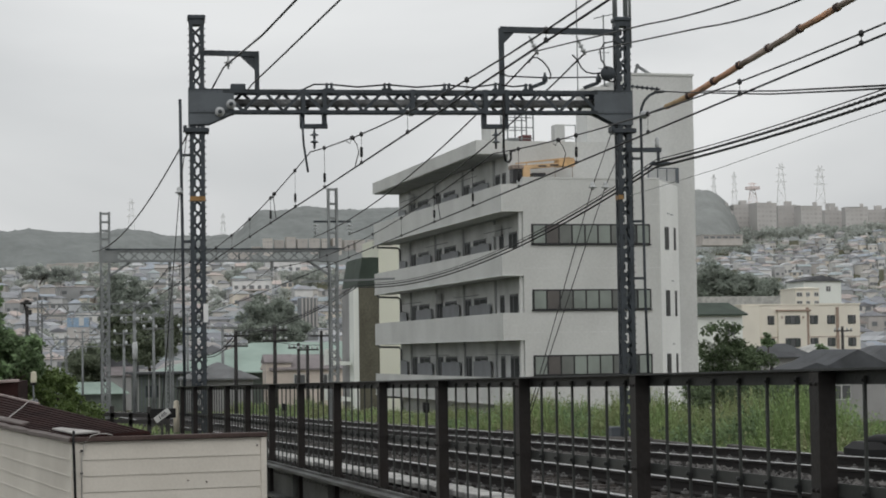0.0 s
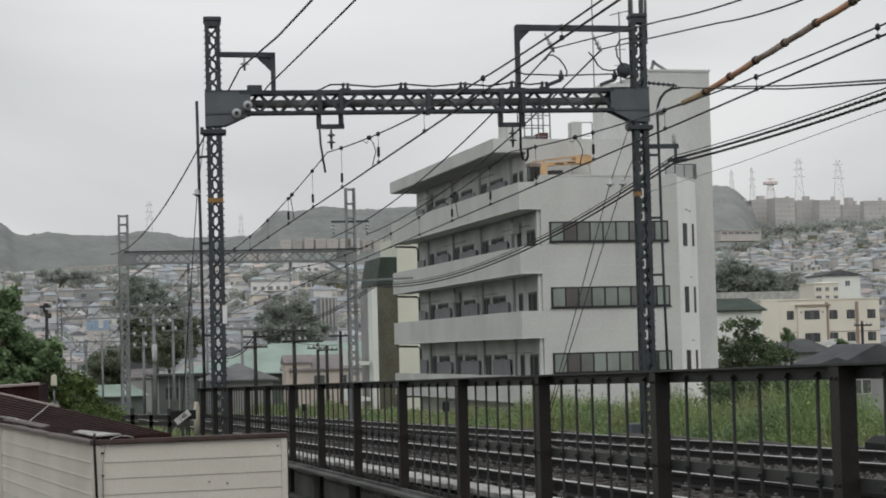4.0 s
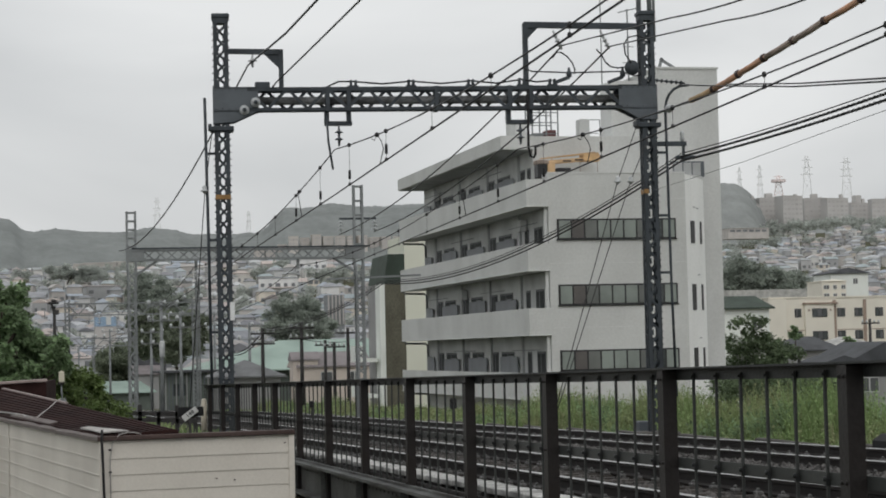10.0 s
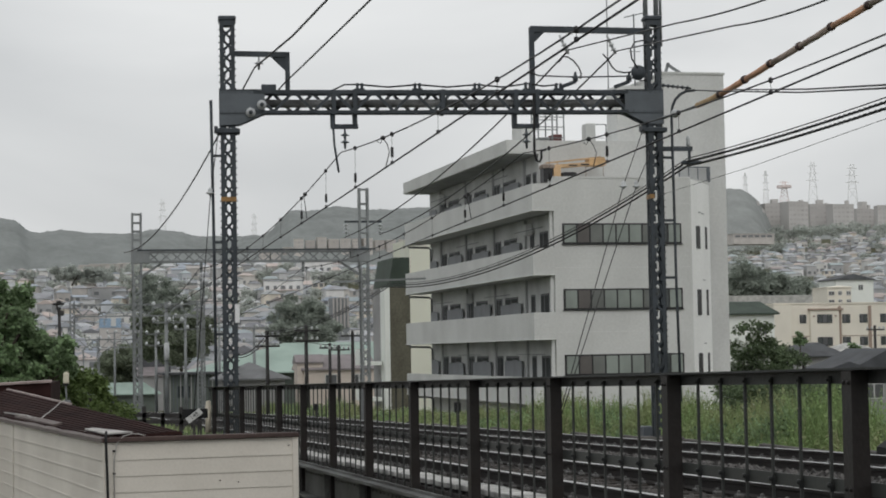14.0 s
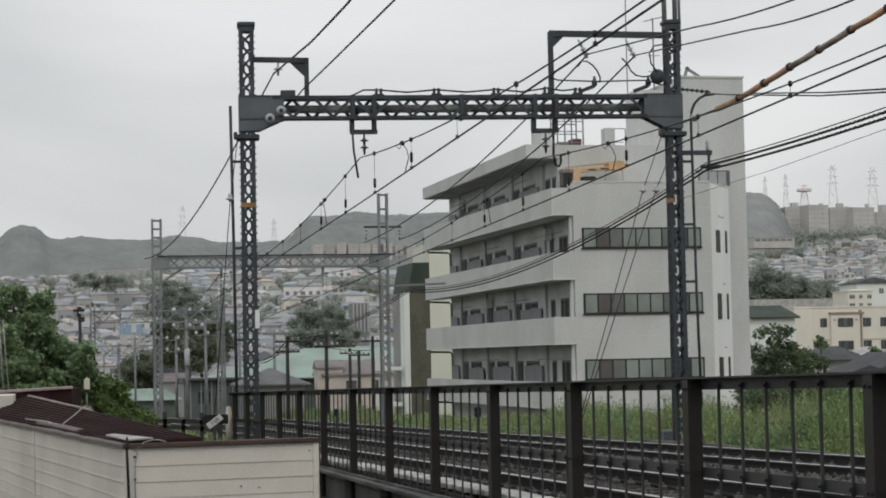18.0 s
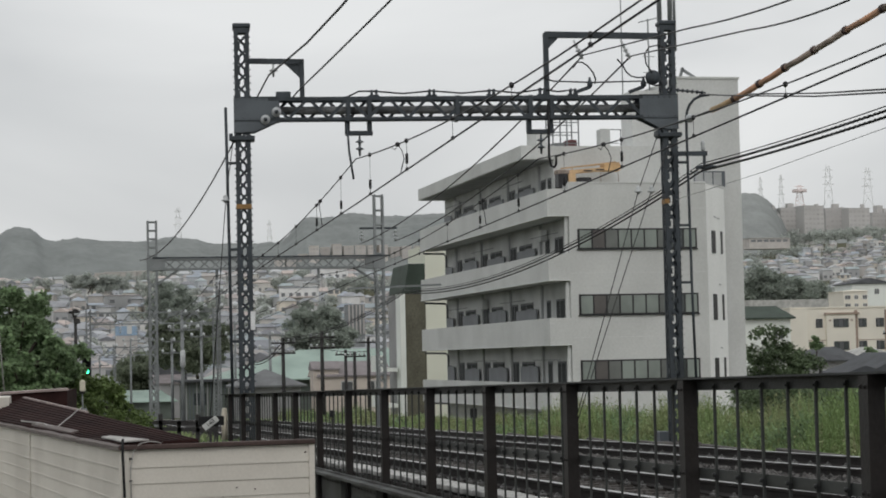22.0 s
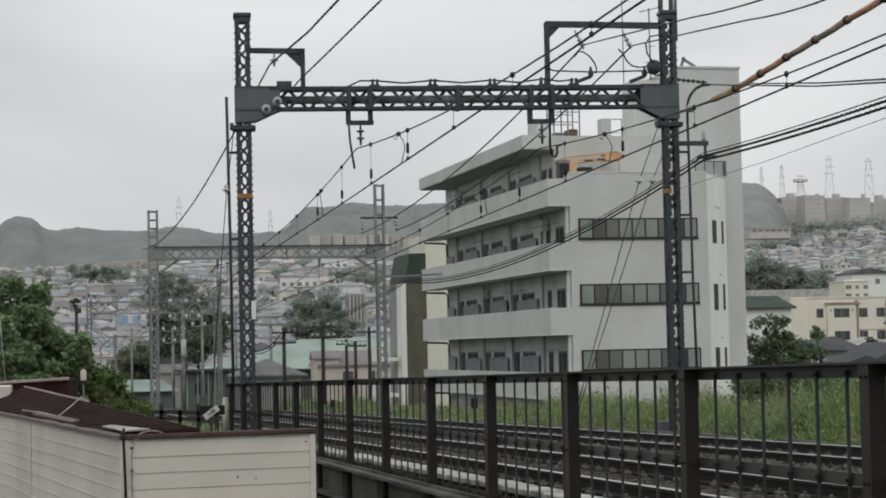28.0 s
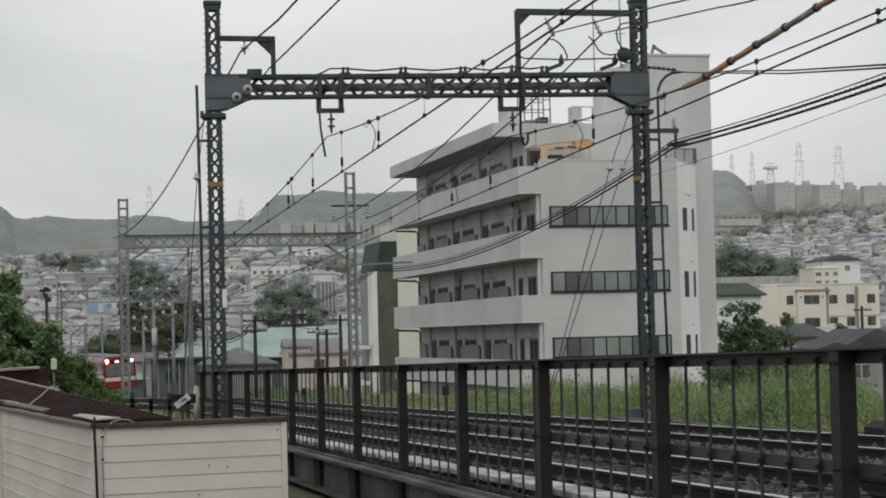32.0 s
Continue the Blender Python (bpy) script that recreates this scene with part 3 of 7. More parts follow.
def build_gantry_near():
    g = thing("catenary_gantry", "dark grey riveted lattice steel gantry spanning two tracks", "gantry", pose(3.90, 38.71, 0, 0, 0, -4.76))
    W = 8.55
    for x, zb, zt in ((0.0, -0.95, 7.36), (W, -1.0, 7.40)):
        p = lattice_post(g, x, zb, zt, 0.29, STEEL, fine=True)
        part("post_cap", Shape().box((x - 0.175, -0.175, zt), (x + 0.175, 0.175, zt + 0.09), 0.02).box((x - 0.15, -0.15, zt - 0.1), (x + 0.15, 0.15, zt)), STEEL, p)
        part("footing", Shape().box((x - 0.4, -0.4, zb - 0.8), (x + 0.4, 0.4, zb + 0.02), 0.03), KERB, p, "concrete footing")
        wide = 0.15 if x == 0 else -0.05
        part("marker_band", Shape().box((x - 0.15, -0.152, 3.79), (x + wide, 0.152, 3.88)), OCHRE_BAND, p, "faded orange marker band")
        part("collar", Shape().box((x - 0.23, -0.2, 5.13), (x + 0.23, 0.2, 5.22), 0.01).box((x - 0.27, -0.16, 5.16), (x - 0.2, 0.16, 5.27)), STEEL, p)
    b = lattice_beam(g, 0.5, 8.0, 5.52, 5.98, 0.34, STEEL, True)
    tube = Shape().tube([(0.4, 0.05, 5.735), (W - 0.5, 0.05, 5.735)], 0.082, 12)
    part("cable_duct", tube, DUCT, b, "grey cable duct inside the beam")
    for x in (2.08, 2.50, 4.25, 5.72, 6.15):
        part("beam_stiffener", Shape().box((x - 0.04, -0.19, 5.50), (x + 0.04, 0.19, 5.99)), STEEL, b)
    for x0, x1, xt in ((-0.17, 0.72, 0.30), (W + 0.17, W - 0.62, W - 0.2)):
        s = Shape()
        a, c = min(x0, x1), max(x0, x1)
        for y in (-0.175, 0.165):
            s.box((a, y, 5.52), (c, y + 0.010, 5.97))
            o = [(x0, 5.52), (x1, 5.52), (x1 + (x0 - x1) * 0.55, 5.30), (x0, 5.28)]
            s.add([(x, yy, z) for yy in (y, y + 0.01) for x, z in o], [(0, 1, 2, 3), (7, 6, 5, 4), (0, 4, 5, 1), (1, 5, 6, 2), (2, 6, 7, 3), (3, 7, 4, 0)])
        pl = part("gusset_plate", s, STEEL_PLATE, b, "riveted grey gusset plate")
        e = Shape().box((a, -0.185, 5.505), (c, 0.185, 5.53)).box((a, -0.185, 5.965), (c, 0.185, 5.99))
        for k in range(7):
            for zz in (5.56, 5.93):
                e.lathe((a + 0.06 + k * (c - a - 0.12) / 6, -0.176, zz), ((0, 0.013), (0.012, 0.008)), 6, (0, -1, 0))
        part("plate_edge", e, STEEL, pl)
    # brackets above the beam
    s = Shape().bar((0.1, 0, 6.72), (1.22, 0, 6.70), 0.09, 0.10).bar((1.18, 0, 5.98), (1.18, 0, 6.75), 0.09, 0.09)
    s.add([(0.85, -0.02, 6.66), (1.14, -0.02, 6.66), (1.14, -0.02, 6.38), (0.85, 0.02, 6.66), (1.14, 0.02, 6.66), (1.14, 0.02, 6.38)], [(0, 1, 2), (5, 4, 3), (0, 3, 4, 1), (1, 4, 5, 2), (2, 5, 3, 0)])
    s.box((0.66, -0.1, 5.98), (0.95, 0.1, 6.10), 0.01)
    br = part("feeder_bracket", s, STEEL, g)
    insulator(br, (0.62, 0, 6.66), 0.26, 1, r=0.09)
    s = Shape().bar((6.06, 0, 7.23), (W, 0, 7.19), 0.09, 0.12).bar((6.08, 0, 5.98), (6.08, 0, 7.26), 0.10, 0.10)
    s.add([(6.1, -0.02, 7.18), (6.36, -0.02, 7.18), (6.1, -0.02, 6.92), (6.1, 0.02, 7.18), (6.36, 0.02, 7.18), (6.1, 0.02, 6.92)], [(0, 1, 2), (5, 4, 3), (0, 3, 4, 1), (1, 4, 5, 2), (2, 5, 3, 0)])
    br = part("feeder_bracket", s, STEEL, g)
    for x in (6.65, 7.62):
        s = Shape()
        prof = [(0, 0.02), (0.10, 0.025), (0.12, 0.06), (0.14, 0.025), (0.20, 0.03), (0.22, 0.07), (0.24, 0.03), (0.30, 0.03), (0.32, 0.07), (0.34, 0.03), (0.42, 0.025)]
        s.lathe((x, 0, 7.11), prof, 10, (0.42, 0, -0.9))
        part("insulator", s, PORCELAIN, br, "slanting disc insulator")
    s = Shape().lathe((8.22, -0.20, 6.33), ((0, 0.03), (0.004, 0.10), (0.02, 0.11), (0.022, 0.15), (0.06, 0.15), (0.062, 0.11), (0.08, 0.10), (0.1, 0.03)), 18, (0, 1, 0))
    part("tension_wheel", s, STEEL, br, "dark round tensioning wheel")
    s = Shape()
    for k in range(6):
        s.lathe((8.75 + k * 0.10, 0.05, 6.10 - 0.01 * k), ((0, 0.02), (0.03, 0.05), (0.05, 0.02), (0.1, 0.02)), 8, (1, 0, -0.1))
    tagged(part("anchor_insulator", s, STEEL, br), kind="stuff")
    # hanger frames and insulators under the beam
    for x in (2.28, 5.92):
        s = Shape()
        s.bar((x - 0.22, 0, 5.52), (x - 0.22, 0, 5.27), 0.09, 0.16).bar((x + 0.22, 0, 5.52), (x + 0.22, 0, 5.27), 0.09, 0.16).bar((x - 0.26, 0, 5.27), (x + 0.28, 0, 5.27), 0.16, 0.08)
        h = part("hanger_frame", s, STEEL, g)
        insulator(h, (x + 0.02, 0, 5.24), 0.42, 2, STEEL_PLATE, 0.085)
    s = Shape().tube([(2.05, -0.1, 5.5), (2.08, -0.1, 4.9), (2.16, -0.1, 4.35)], 0.022, 8)
    part("dropper_rod", s, STEEL, g)
    s = Shape().tube([(6.07, -0.2, 5.9), (6.06, -0.2, 4.75), (6.10, -0.2, 4.56), (6.16, -0.2, 4.53), (6.20, -0.2, 4.60), (6.20, -0.2, 4.75), (6.3, -0.2, 4.78)], 0.026, 8)
    part("jumper_cable", s, CABLE, g)
    # cable along the top of the beam on small saddles
    saddles = ((2.6, 6.10), (3.75, 6.10), (4.95, 6.10), (5.98, 6.12), (6.6, 6.10))
    pts = [(2.05, -0.05, 5.98), (2.3, -0.05, 6.10)]
    for i, (x, z) in enumerate(saddles):
        pts.append((x, -0.05, z))
        if i + 1 < len(saddles):
            pts.append(((x + saddles[i + 1][0]) / 2, -0.05, z - 0.05))
    part("beam_cable", Shape().tube(pts, 0.018, 6), CABLE, g)
    for x, z in saddles:
        s = Shape().box((x - 0.10, -0.1, 5.985), (x + 0.10, 0.02, 6.02)).box((x - 0.07, -0.09, 6.02), (x - 0.02, 0.0, z + 0.03), 0.01).box((x + 0.02, -0.09, 6.02), (x + 0.07, 0.0, z + 0.03), 0.01)
        part("cable_saddle", s, STEEL, g)
    for x in (6.9, 8.0):
        s = Shape().bar((x - 0.25, -0.05, 6.05), (x + 0.05, -0.05, 6.16), 0.08, 0.07).lathe((x + 0.05, -0.05, 6.16), ((0, 0.05), (0.08, 0.06), (0.14, 0.03), (0.2, 0.02)), 10)
        part("line_switch", s, STEEL, g)
    for path in (
        [(6.0, -0.06, 6.36), (6.2, -0.06, 6.28), (7.0, -0.06, 6.25), (8.0, -0.06, 6.27), (8.3, -0.06, 6.18), (8.45, -0.06, 6.2)],
        [(6.62, -0.06, 6.55), (6.70, -0.06, 6.66), (6.80, -0.06, 6.66), (6.92, -0.06, 6.58), (7.02, -0.06, 6.45), (7.07, -0.06, 6.32), (7.05, -0.06, 6.22)],
        [(7.52, -0.06, 6.72), (7.63, -0.06, 6.60), (7.70, -0.06, 6.46), (7.80, -0.06, 6.37), (7.95, -0.06, 6.34), (8.12, -0.06, 6.36), (8.25, -0.06, 6.42)],
        [(8.55, -0.2, 6.90), (8.35, -0.2, 6.98), (8.15, -0.2, 6.94), (8.06, -0.2, 6.80), (8.08, -0.2, 6.6), (8.2, -0.2, 6.42)],
    ):
        part("jumper_loop", Shape().tube(path, 0.016, 6), WIRE, g)
    # two pale discs on the end plate
    for x, z in ((0.44, 5.53), (0.66, 5.68)):
        s = Shape().lathe((x, -0.19, z), ((0, 0.05), (0.01, 0.095), (0.04, 0.095), (0.045, 0.03), (0.07, 0.03), (0.075, 0.01)), 16, (0, -1, 0))
        disc = part("guy_disc", s, PORCELAIN, g, "pale round insulator disc")
        part("hub", Shape().lathe((x, -0.262, z), ((0, 0.042), (0.012, 0.038), (0.016, 0.01)), 10, (0, -1, 0)), STEEL, disc)
    # conduits beside the posts
    s = Shape().tube([(-0.33, 0, 5.8), (-0.30, 0, 3.0), (-0.28, 0, -0.4)], 0.03, 8)
    for z in (4.7, 3.0, 1.2):
        s.bar((-0.3, 0, z), (-0.1, 0, z), 0.03, 0.05)
    part("conduit", s, STEEL, g)
    s = Shape().tube([(W + 0.42, -0.05, -0.3), (W + 0.38, -0.05, 2.0), (W + 0.36, -0.05, 5.2), (W + 0.36, -0.05, 5.5), (W + 0.38, -0.05, 5.65), (W + 0.44, -0.05, 5.79), (W + 0.54, -0.05, 5.90), (W + 0.67, -0.05, 5.965), (W + 0.85, -0.05, 5.985)], 0.028, 8)
    for z in (4.62, 3.35, 2.2):
        s.bar((W + 0.1, -0.05, z), (W + 0.38, -0.05, z), 0.03, 0.05)
    part("conduit", s, STEEL, g)
    s = Shape().bar((W, 0, 4.80), (W + 0.78, 0, 4.80), 0.08, 0.09)
    arm = part("cable_arm", s, STEEL, g)
    part("insulator", Shape().lathe((W + 0.70, 0, 4.85), ((0, 0.03), (0.05, 0.05), (0.1, 0.03), (0.14, 0.05), (0.2, 0.03), (0.22, 0.01)), 10), PORCELAIN, arm)
    part("cable_clamp", Shape().bar((W + 0.72, 0, 4.76), (W + 0.72, 0, 4.52), 0.05).box((W + 0.55, -0.06, 4.48), (W + 0.95, 0.06, 4.56), 0.02), STEEL, arm)
    s = Shape().tube([(W - 0.1, 0.1, 7.3), (W - 0.1, 0.1, 9.6)], 0.05, 10).tube([(W + 0.12, 0.1, 7.3), (W + 0.12, 0.1, 9.6)], 0.05, 10).tube([(W + 0.21, 0.1, 6.9), (W + 0.21, 0.1, 9.6)], 0.03, 8)
    part("riser_pipe", s, STEEL_FAR, g, "grey riser pipes above the post")
    # number plates
    part("number_plate", Shape().box((0.09, -0.165, 1.42), (0.18, -0.155, 1.78)), mat("white_enamel_plate", (0.78, 0.79, 0.79), 0.4, 0.1), g, "small white plate")
    # guy wires with beads
    for path, (x, y, z) in (
        ([(W - 0.25, -0.15, 5.2), (W - 0.72, -0.31, 4.04), (W - 1.38, -0.52, 2.01), (W - 1.81, -0.65, 0.68), (W - 2.21, -0.79, -0.52)], (W - 0.72, -0.31, 3.96)),
        ([(W - 0.05, -0.2, 4.9), (W - 0.45, -0.29, 4.04), (W - 1.22, -0.50, 2.01), (W - 1.72, -0.65, 0.68), (W - 2.17, -0.78, -0.52)], (W - 0.45, -0.29, 3.96)),
        ([(-0.2, -0.1, 5.1), (-0.36, -0.1, 3.9), (-0.75, 0.2, -0.6)], (-0.36, -0.1, 3.9)),
    ):
        gw = part("guy_wire", Shape().tube(path, 0.010, 6), WIRE, g)
        part("guy_insulator", Shape().lathe((x, y, z), ((0, 0.015), (0.04, 0.04), (0.05, 0.085), (0.07, 0.085), (0.08, 0.04), (0.13, 0.05), (0.17, 0.02)), 12), PORCELAIN, gw)
    return g


def build_gantry_far(m, W, zb, z0, z1, zl, zr, arm_z):
    g = thing("catenary_gantry", "weathered galvanised lattice gantry farther down the line", "gantry", m, "distant gantries")
    for x, zt in ((0.0, zl), (W, zr)):
        p = lattice_post(g, x, zb, z0 - 0.3, 0.34, STEEL_FAR, 0.07)
        s = Shape()
        for sx in (-0.15, 0.15):
            s.box((x + sx - 0.035, -0.15, z0 - 0.35), (x + sx + 0.035, 0.15, zt))
        for k in range(5):
            z = z1 + 0.1 + k * (zt - z1 - 0.15) / 4
            s.box((x - 0.16, -0.12, z - 0.03), (x + 0.16, 0.12, z + 0.03))
        part("post_head", s, STEEL_FAR, p)
        part("footing", Shape().box((x - 0.4, -0.4, zb - 0.6), (x + 0.4, 0.4, zb + 0.1), 0.03), CONCRETE, p)
    b = lattice_beam(g, 0.0, W, z0, z1, 0.3, STEEL_FAR)
    part("top_cable", Shape().bar((0.0, -0.17, z1 + 0.03), (W + 0.4, -0.17, z1 + 0.03), 0.03, 0.05), STEEL, b, "dark cable along the beam")
    for x0, x1 in ((-0.2, 0.45), (W - 0.5, W + 0.2)):
        part("gusset_plate", Shape().box((x0, -0.14, z0 - 0.02), (x1, 0.14, z1 + 0.02)), STEEL_FAR, b)
    for x, d in ((0.15, 1), (W - 0.15, -1)):
        part("knee_brace", Shape().bar((x, 0, z0 - 0.5), (x + d * 0.75, 0, z0), 0.08), STEEL_FAR, b)
    s = Shape().bar((W - 0.70, 0, arm_z), (W + 0.68, 0, arm_z), 0.08, 0.07)
    arm = part("cross_arm", s, STEEL, g)
    for x in (W - 0.64, W + 0.62):
        insulator(arm, (x, 0, arm_z), 0.5, 3, r=0.12)
    s = Shape().bar((W - 1.2, 0, z0 - 0.75), (W + 2.3, 0, z0 - 0.65), 0.08, 0.07)
    part("cross_arm", s, STEEL_FAR, g)
    for x in (2.3, 6.0):
        h = part("hanger", Shape().bar((x, 0, z0), (x, 0, z0 - 0.35), 0.1), STEEL_FAR, g)
        insulator(h, (x, 0, z0 - 0.3), 0.4, 2, r=0.1)
    return g


build_gantry_near()
build_gantry_far(pose(3.88, 71.5, 0), 8.25, -1.9, 4.16, 4.58, 5.95, 6.85, 5.62)


# ------------------------------------------------------------ overhead wires
def span(p, q, sag, n=14):
    p, q = Vector(p), Vector(q)
    return [p.lerp(q, i / n) - Vector((0, 0, sag * 4 * (i / n) * (1 - i / n))) for i in range(n + 1)]


def wire(name, label, paths, r, material=WIRE, sides=6, group="overhead wires"):
    s = Shape()
    for p in paths:
        s.tube(p, r, sides)
    return tagged(part(name, s, material), label, "wire", group)


def build_wires():
    y1, y2, y3 = 38.6, 71.5, 106.0
    for x, lift in ((6.12, 0.0), (9.86, 0.0)):
        con = lambda y: (x + bend(y), y, rail_z(y) + 4.80 - 0.0042 * (min(y, 60) - 37))
        top = lambda y: (x + bend(y), y, rail_z(y) + 5.64 + 0.04 * min(1.0, (y - 4) / 34.6) - 0.20 * smooth(y1, y2, y))
        paths = [span(top(4), top(y1), 0.67, 20), span(top(y1), top(y2), 0.52), span(top(y2), top(y3), 0.45), span(top(y3), top(150), 0.45), [con(4), con(y1), con(y2), con(y3), con(150)]]
        line = thing("overhead_line", "dark overhead contact wire hung below its carrier wire", "overhead line", group="overhead lines")
        for k, p in enumerate(paths):
            part("contact_wire" if k == 4 else "carrier_wire", Shape().tube(p, 0.012 if k < 4 else 0.014, 6), WIRE, line)
        for k in range(-9, 8):
            y = 36.9 - (3.86 if k > 0 else 3.76) * k - (0.25 if x > 8 else 0.0)
            a, b, sag = (4, y1, 0.67) if y < y1 else (y1, y2, 0.52)
            t = (y - a) / (b - a)
            u, l = Vector(top(a)).lerp(Vector(top(b)), t) - Vector((0, 0, sag * 4 * t * (1 - t))), Vector(con(y))
            d = part("dropper", Shape().tube([u, l], 0.004, 4).lathe(u - Vector((0, 0, 0.04)), ((0, 0.016), (0.02, 0.034), (0.06, 0.034), (0.08, 0.016)), 8), WIRE, line)
            part("clip", Shape().lathe(l - Vector((0, 0, 0.02)), ((0, 0.014), (0.015, 0.03), (0.05, 0.03), (0.065, 0.012)), 8), WIRE, d)
            if k in (-2, -1, 0, 1):
                part("dropper_tube", Shape().lathe(l + Vector((0, 0, 0.10)), ((0, 0.012), (0.01, 0.026), (0.17, 0.026), (0.18, 0.012)), 8), CABLE, d, "short black insulating tube")
        for y, lean in ((33.9, 0.07), (43.8, -0.03)):
            a, b, sag = (4, y1, 0.67) if y < y1 else (y1, y2, 0.52)
            t = (y - a) / (b - a)
            u, l = Vector(top(a)).lerp(Vector(top(b)), t) - Vector((0, 0, sag * 4 * t * (1 - t))), Vector(con(y - 0.25))
            path = [u + Vector((-0.10, 0, -0.06)), u + Vector((-0.05, 0, -0.10)), u, u + Vector((lean, -0.05, -0.12)), u.lerp(l, 0.5) + Vector((lean, -0.1, 0)), l + Vector((0.0, 0, 0.02))]
            part("jumper", Shape().tube(path, 0.009, 6).lathe(u - Vector((0, 0, 0.04)), ((0, 0.02), (0.02, 0.045), (0.06, 0.045), (0.08, 0.02)), 8), WIRE, line, "curved bonding jumper")
    # feeders on the left bracket
    wire("feeder_wire", "thick dark feeder wire rising from the gantry bracket", [[(4.42, 38.60, 6.43), (4.30, 32.00, 6.00), (4.11, 27.00, 5.69), (3.64, 20.00, 5.11)]], 0.018)
    wire("feeder_wire", "dark feeder wire passing above the gantry", [[(4.18, 38.70, 5.98), (4.42, 38.60, 6.43)]], 0.016)
    wire("feeder_wire", "dark wire rising over the gantry beam", [[(4.89, 38.70, 5.99), (4.93, 38.20, 6.05), (4.81, 33.00, 5.86), (4.59, 26.00, 5.56), (4.33, 21.00, 5.27)]], 0.015)
    wire("guy_wire", "long sagging wire between two gantry posts", [span((3.72, 38.70, 5.12), (3.44, 71.50, 4.54), 0.55)], 0.017)
    # feeders on the right bracket
    for a, mid, end, far in (((10.73, 38.20, 6.82), (10.23, 30.00, 5.98), (9.89, 24.00, 5.45), (11.42, 71.50, 5.04)), ((11.73, 38.20, 6.81), (10.81, 29.00, 5.78), (9.93, 23.00, 5.14), (12.72, 71.50, 5.14))):
        wire("feeder_wire", "dark feeder wire carried by bracket insulators", [span(a, mid, 0.0, 4)[:-1] + span(mid, end, 0.05, 6)], 0.014)
        wire("feeder_wire", "dark feeder wire running to the next gantry", [span(a, far, 0.5)], 0.018)
    # black cable bundle
    k1, k2, k3 = (13.10, 38.00, 4.54), (13.12, 72.00, 3.32), (12.62, 105.00, 2.03)
    start = (11.07, 22.00, 4.00)
    for i, (dx, dz) in enumerate(((0, 0.065), (0.0, 0.0), (0.0, -0.085))):
        o = Vector((dx, 0, dz))
        pts = [p + o for p in span(start, k1, 0.06, 16)] + [p + o for p in span(k1, k2, 0.72, 24)][1:] + [p + o for p in span(k2, k3, 0.42, 10)][1:]
        wire("black_cable", "heavy black twisted cable slung along the line", [pts], (0.010, 0.019, 0.020)[i], CABLE, 8, "slung cables")
        if i:
            coil, near = [], pts[:17]
            for a, b in zip(near, near[1:]):
                d = (b - a).normalized()
                u = d.cross(Vector((0, 0, 1))).normalized()
                v = u.cross(d)
                for j in range(48):
                    w = j * 0.52
                    coil.append(a.lerp(b, j / 48) + (u * math.cos(w) + v * math.sin(w)) * 0.022)
            wire("lashing_wire", "spiral lashing wire wound round the black cable", [coil], 0.0055, CABLE, 4, "slung cables")
    for dz in (0.0, -0.12):
        low = span((12.62, 105.0, 2.03 + dz), (13.72, 132.0, 0.81), 0.35, 10)
        wire("black_cable", "heavy black cable sagging past the utility poles", [[p + Vector((0, 0, dz)) for p in low]], 0.03, CABLE, 6, "slung cables")
    for p, q in (((12.65, 106.0, 1.80), (14.48, 104.0, 2.00)), ((14.48, 104.0, 2.00), (18.27, 112.0, 1.80)), ((14.48, 104.0, 1.45), (18.27, 112.0, 1.30))):
        wire("pole_wire", "dark wire strung between utility poles", [span(p, q, 0.08, 8)], 0.018)
    wire("telephone_wire", "thin grey wire stretched to the gantry post", [[(10.06, 20.00, 3.51), (11.00, 24.00, 3.72), (12.17, 32.00, 3.86), (12.49, 38.00, 3.86)]], 0.005, STEEL_FAR)
    wire("telephone_wire", "pair of thin cables leaving the conduit head", [[(13.10, 38.00, 6.01), (12.32, 34.00, 5.44), (11.49, 28.00, 4.61), (10.11, 22.00, 3.85), (9.73, 20.00, 3.61)], [(12.27, 33.00, 5.33), (11.59, 28.00, 4.66), (10.11, 22.00, 3.89), (9.73, 20.00, 3.64)]], 0.014)
    # sleeved wire
    rod = [(12.59, 37.90, 5.42), (12.67, 36.00, 5.44), (12.90, 35.40, 5.57), (13.14, 34.70, 5.76), (13.38, 34.00, 5.96), (13.63, 33.20, 6.16), (13.86, 32.30, 6.37), (14.12, 31.30, 6.58), (14.39, 30.30, 6.81), (14.67, 29.20, 7.07)]
    wire("sleeved_wire", "dark wire leading from the gantry post", [rod[:2]], 0.014)
    sl = thing("wire_sleeve", "faded orange and grey insulating sleeve clamped on a wire", "cable sleeve")
    p = [Vector(q) for q in rod[1:]]
    shades = (SLEEVE_TAN, SLEEVE, SLEEVE, SLEEVE_GREY, SLEEVE_GREY, SLEEVE, SLEEVE_GREY, SLEEVE)
    for k, (a, b) in enumerate(zip(p, p[1:])):
        d = (b - a).normalized()
        c = a.lerp(b, 0.5) - Vector((0, 0, 0.012))
        part("sleeve_piece", Shape().tube([a - d * 0.04, c, b + d * 0.04], [0.054, 0.058, 0.062], 12), shades[k], sl)
        if k:
            part("clamp_ring", Shape().lathe(a - d * 0.05, ((0, 0.062), (0.01, 0.078), (0.08, 0.078), (0.09, 0.062)), 14, d), COPING, sl, "dark clamp ring")
    s = Shape().lathe(rod[0], ((0, 0.01), (0.1, 0.04), (0.5, 0.02), (0.6, 0.07), (0.66, 0.09), (0.72, 0.07), (1.0, 0.02)), 10, Vector(rod[1]) - Vector(rod[0]))
    part("strain_insulator", s, PORCELAIN, sl)


build_wires()


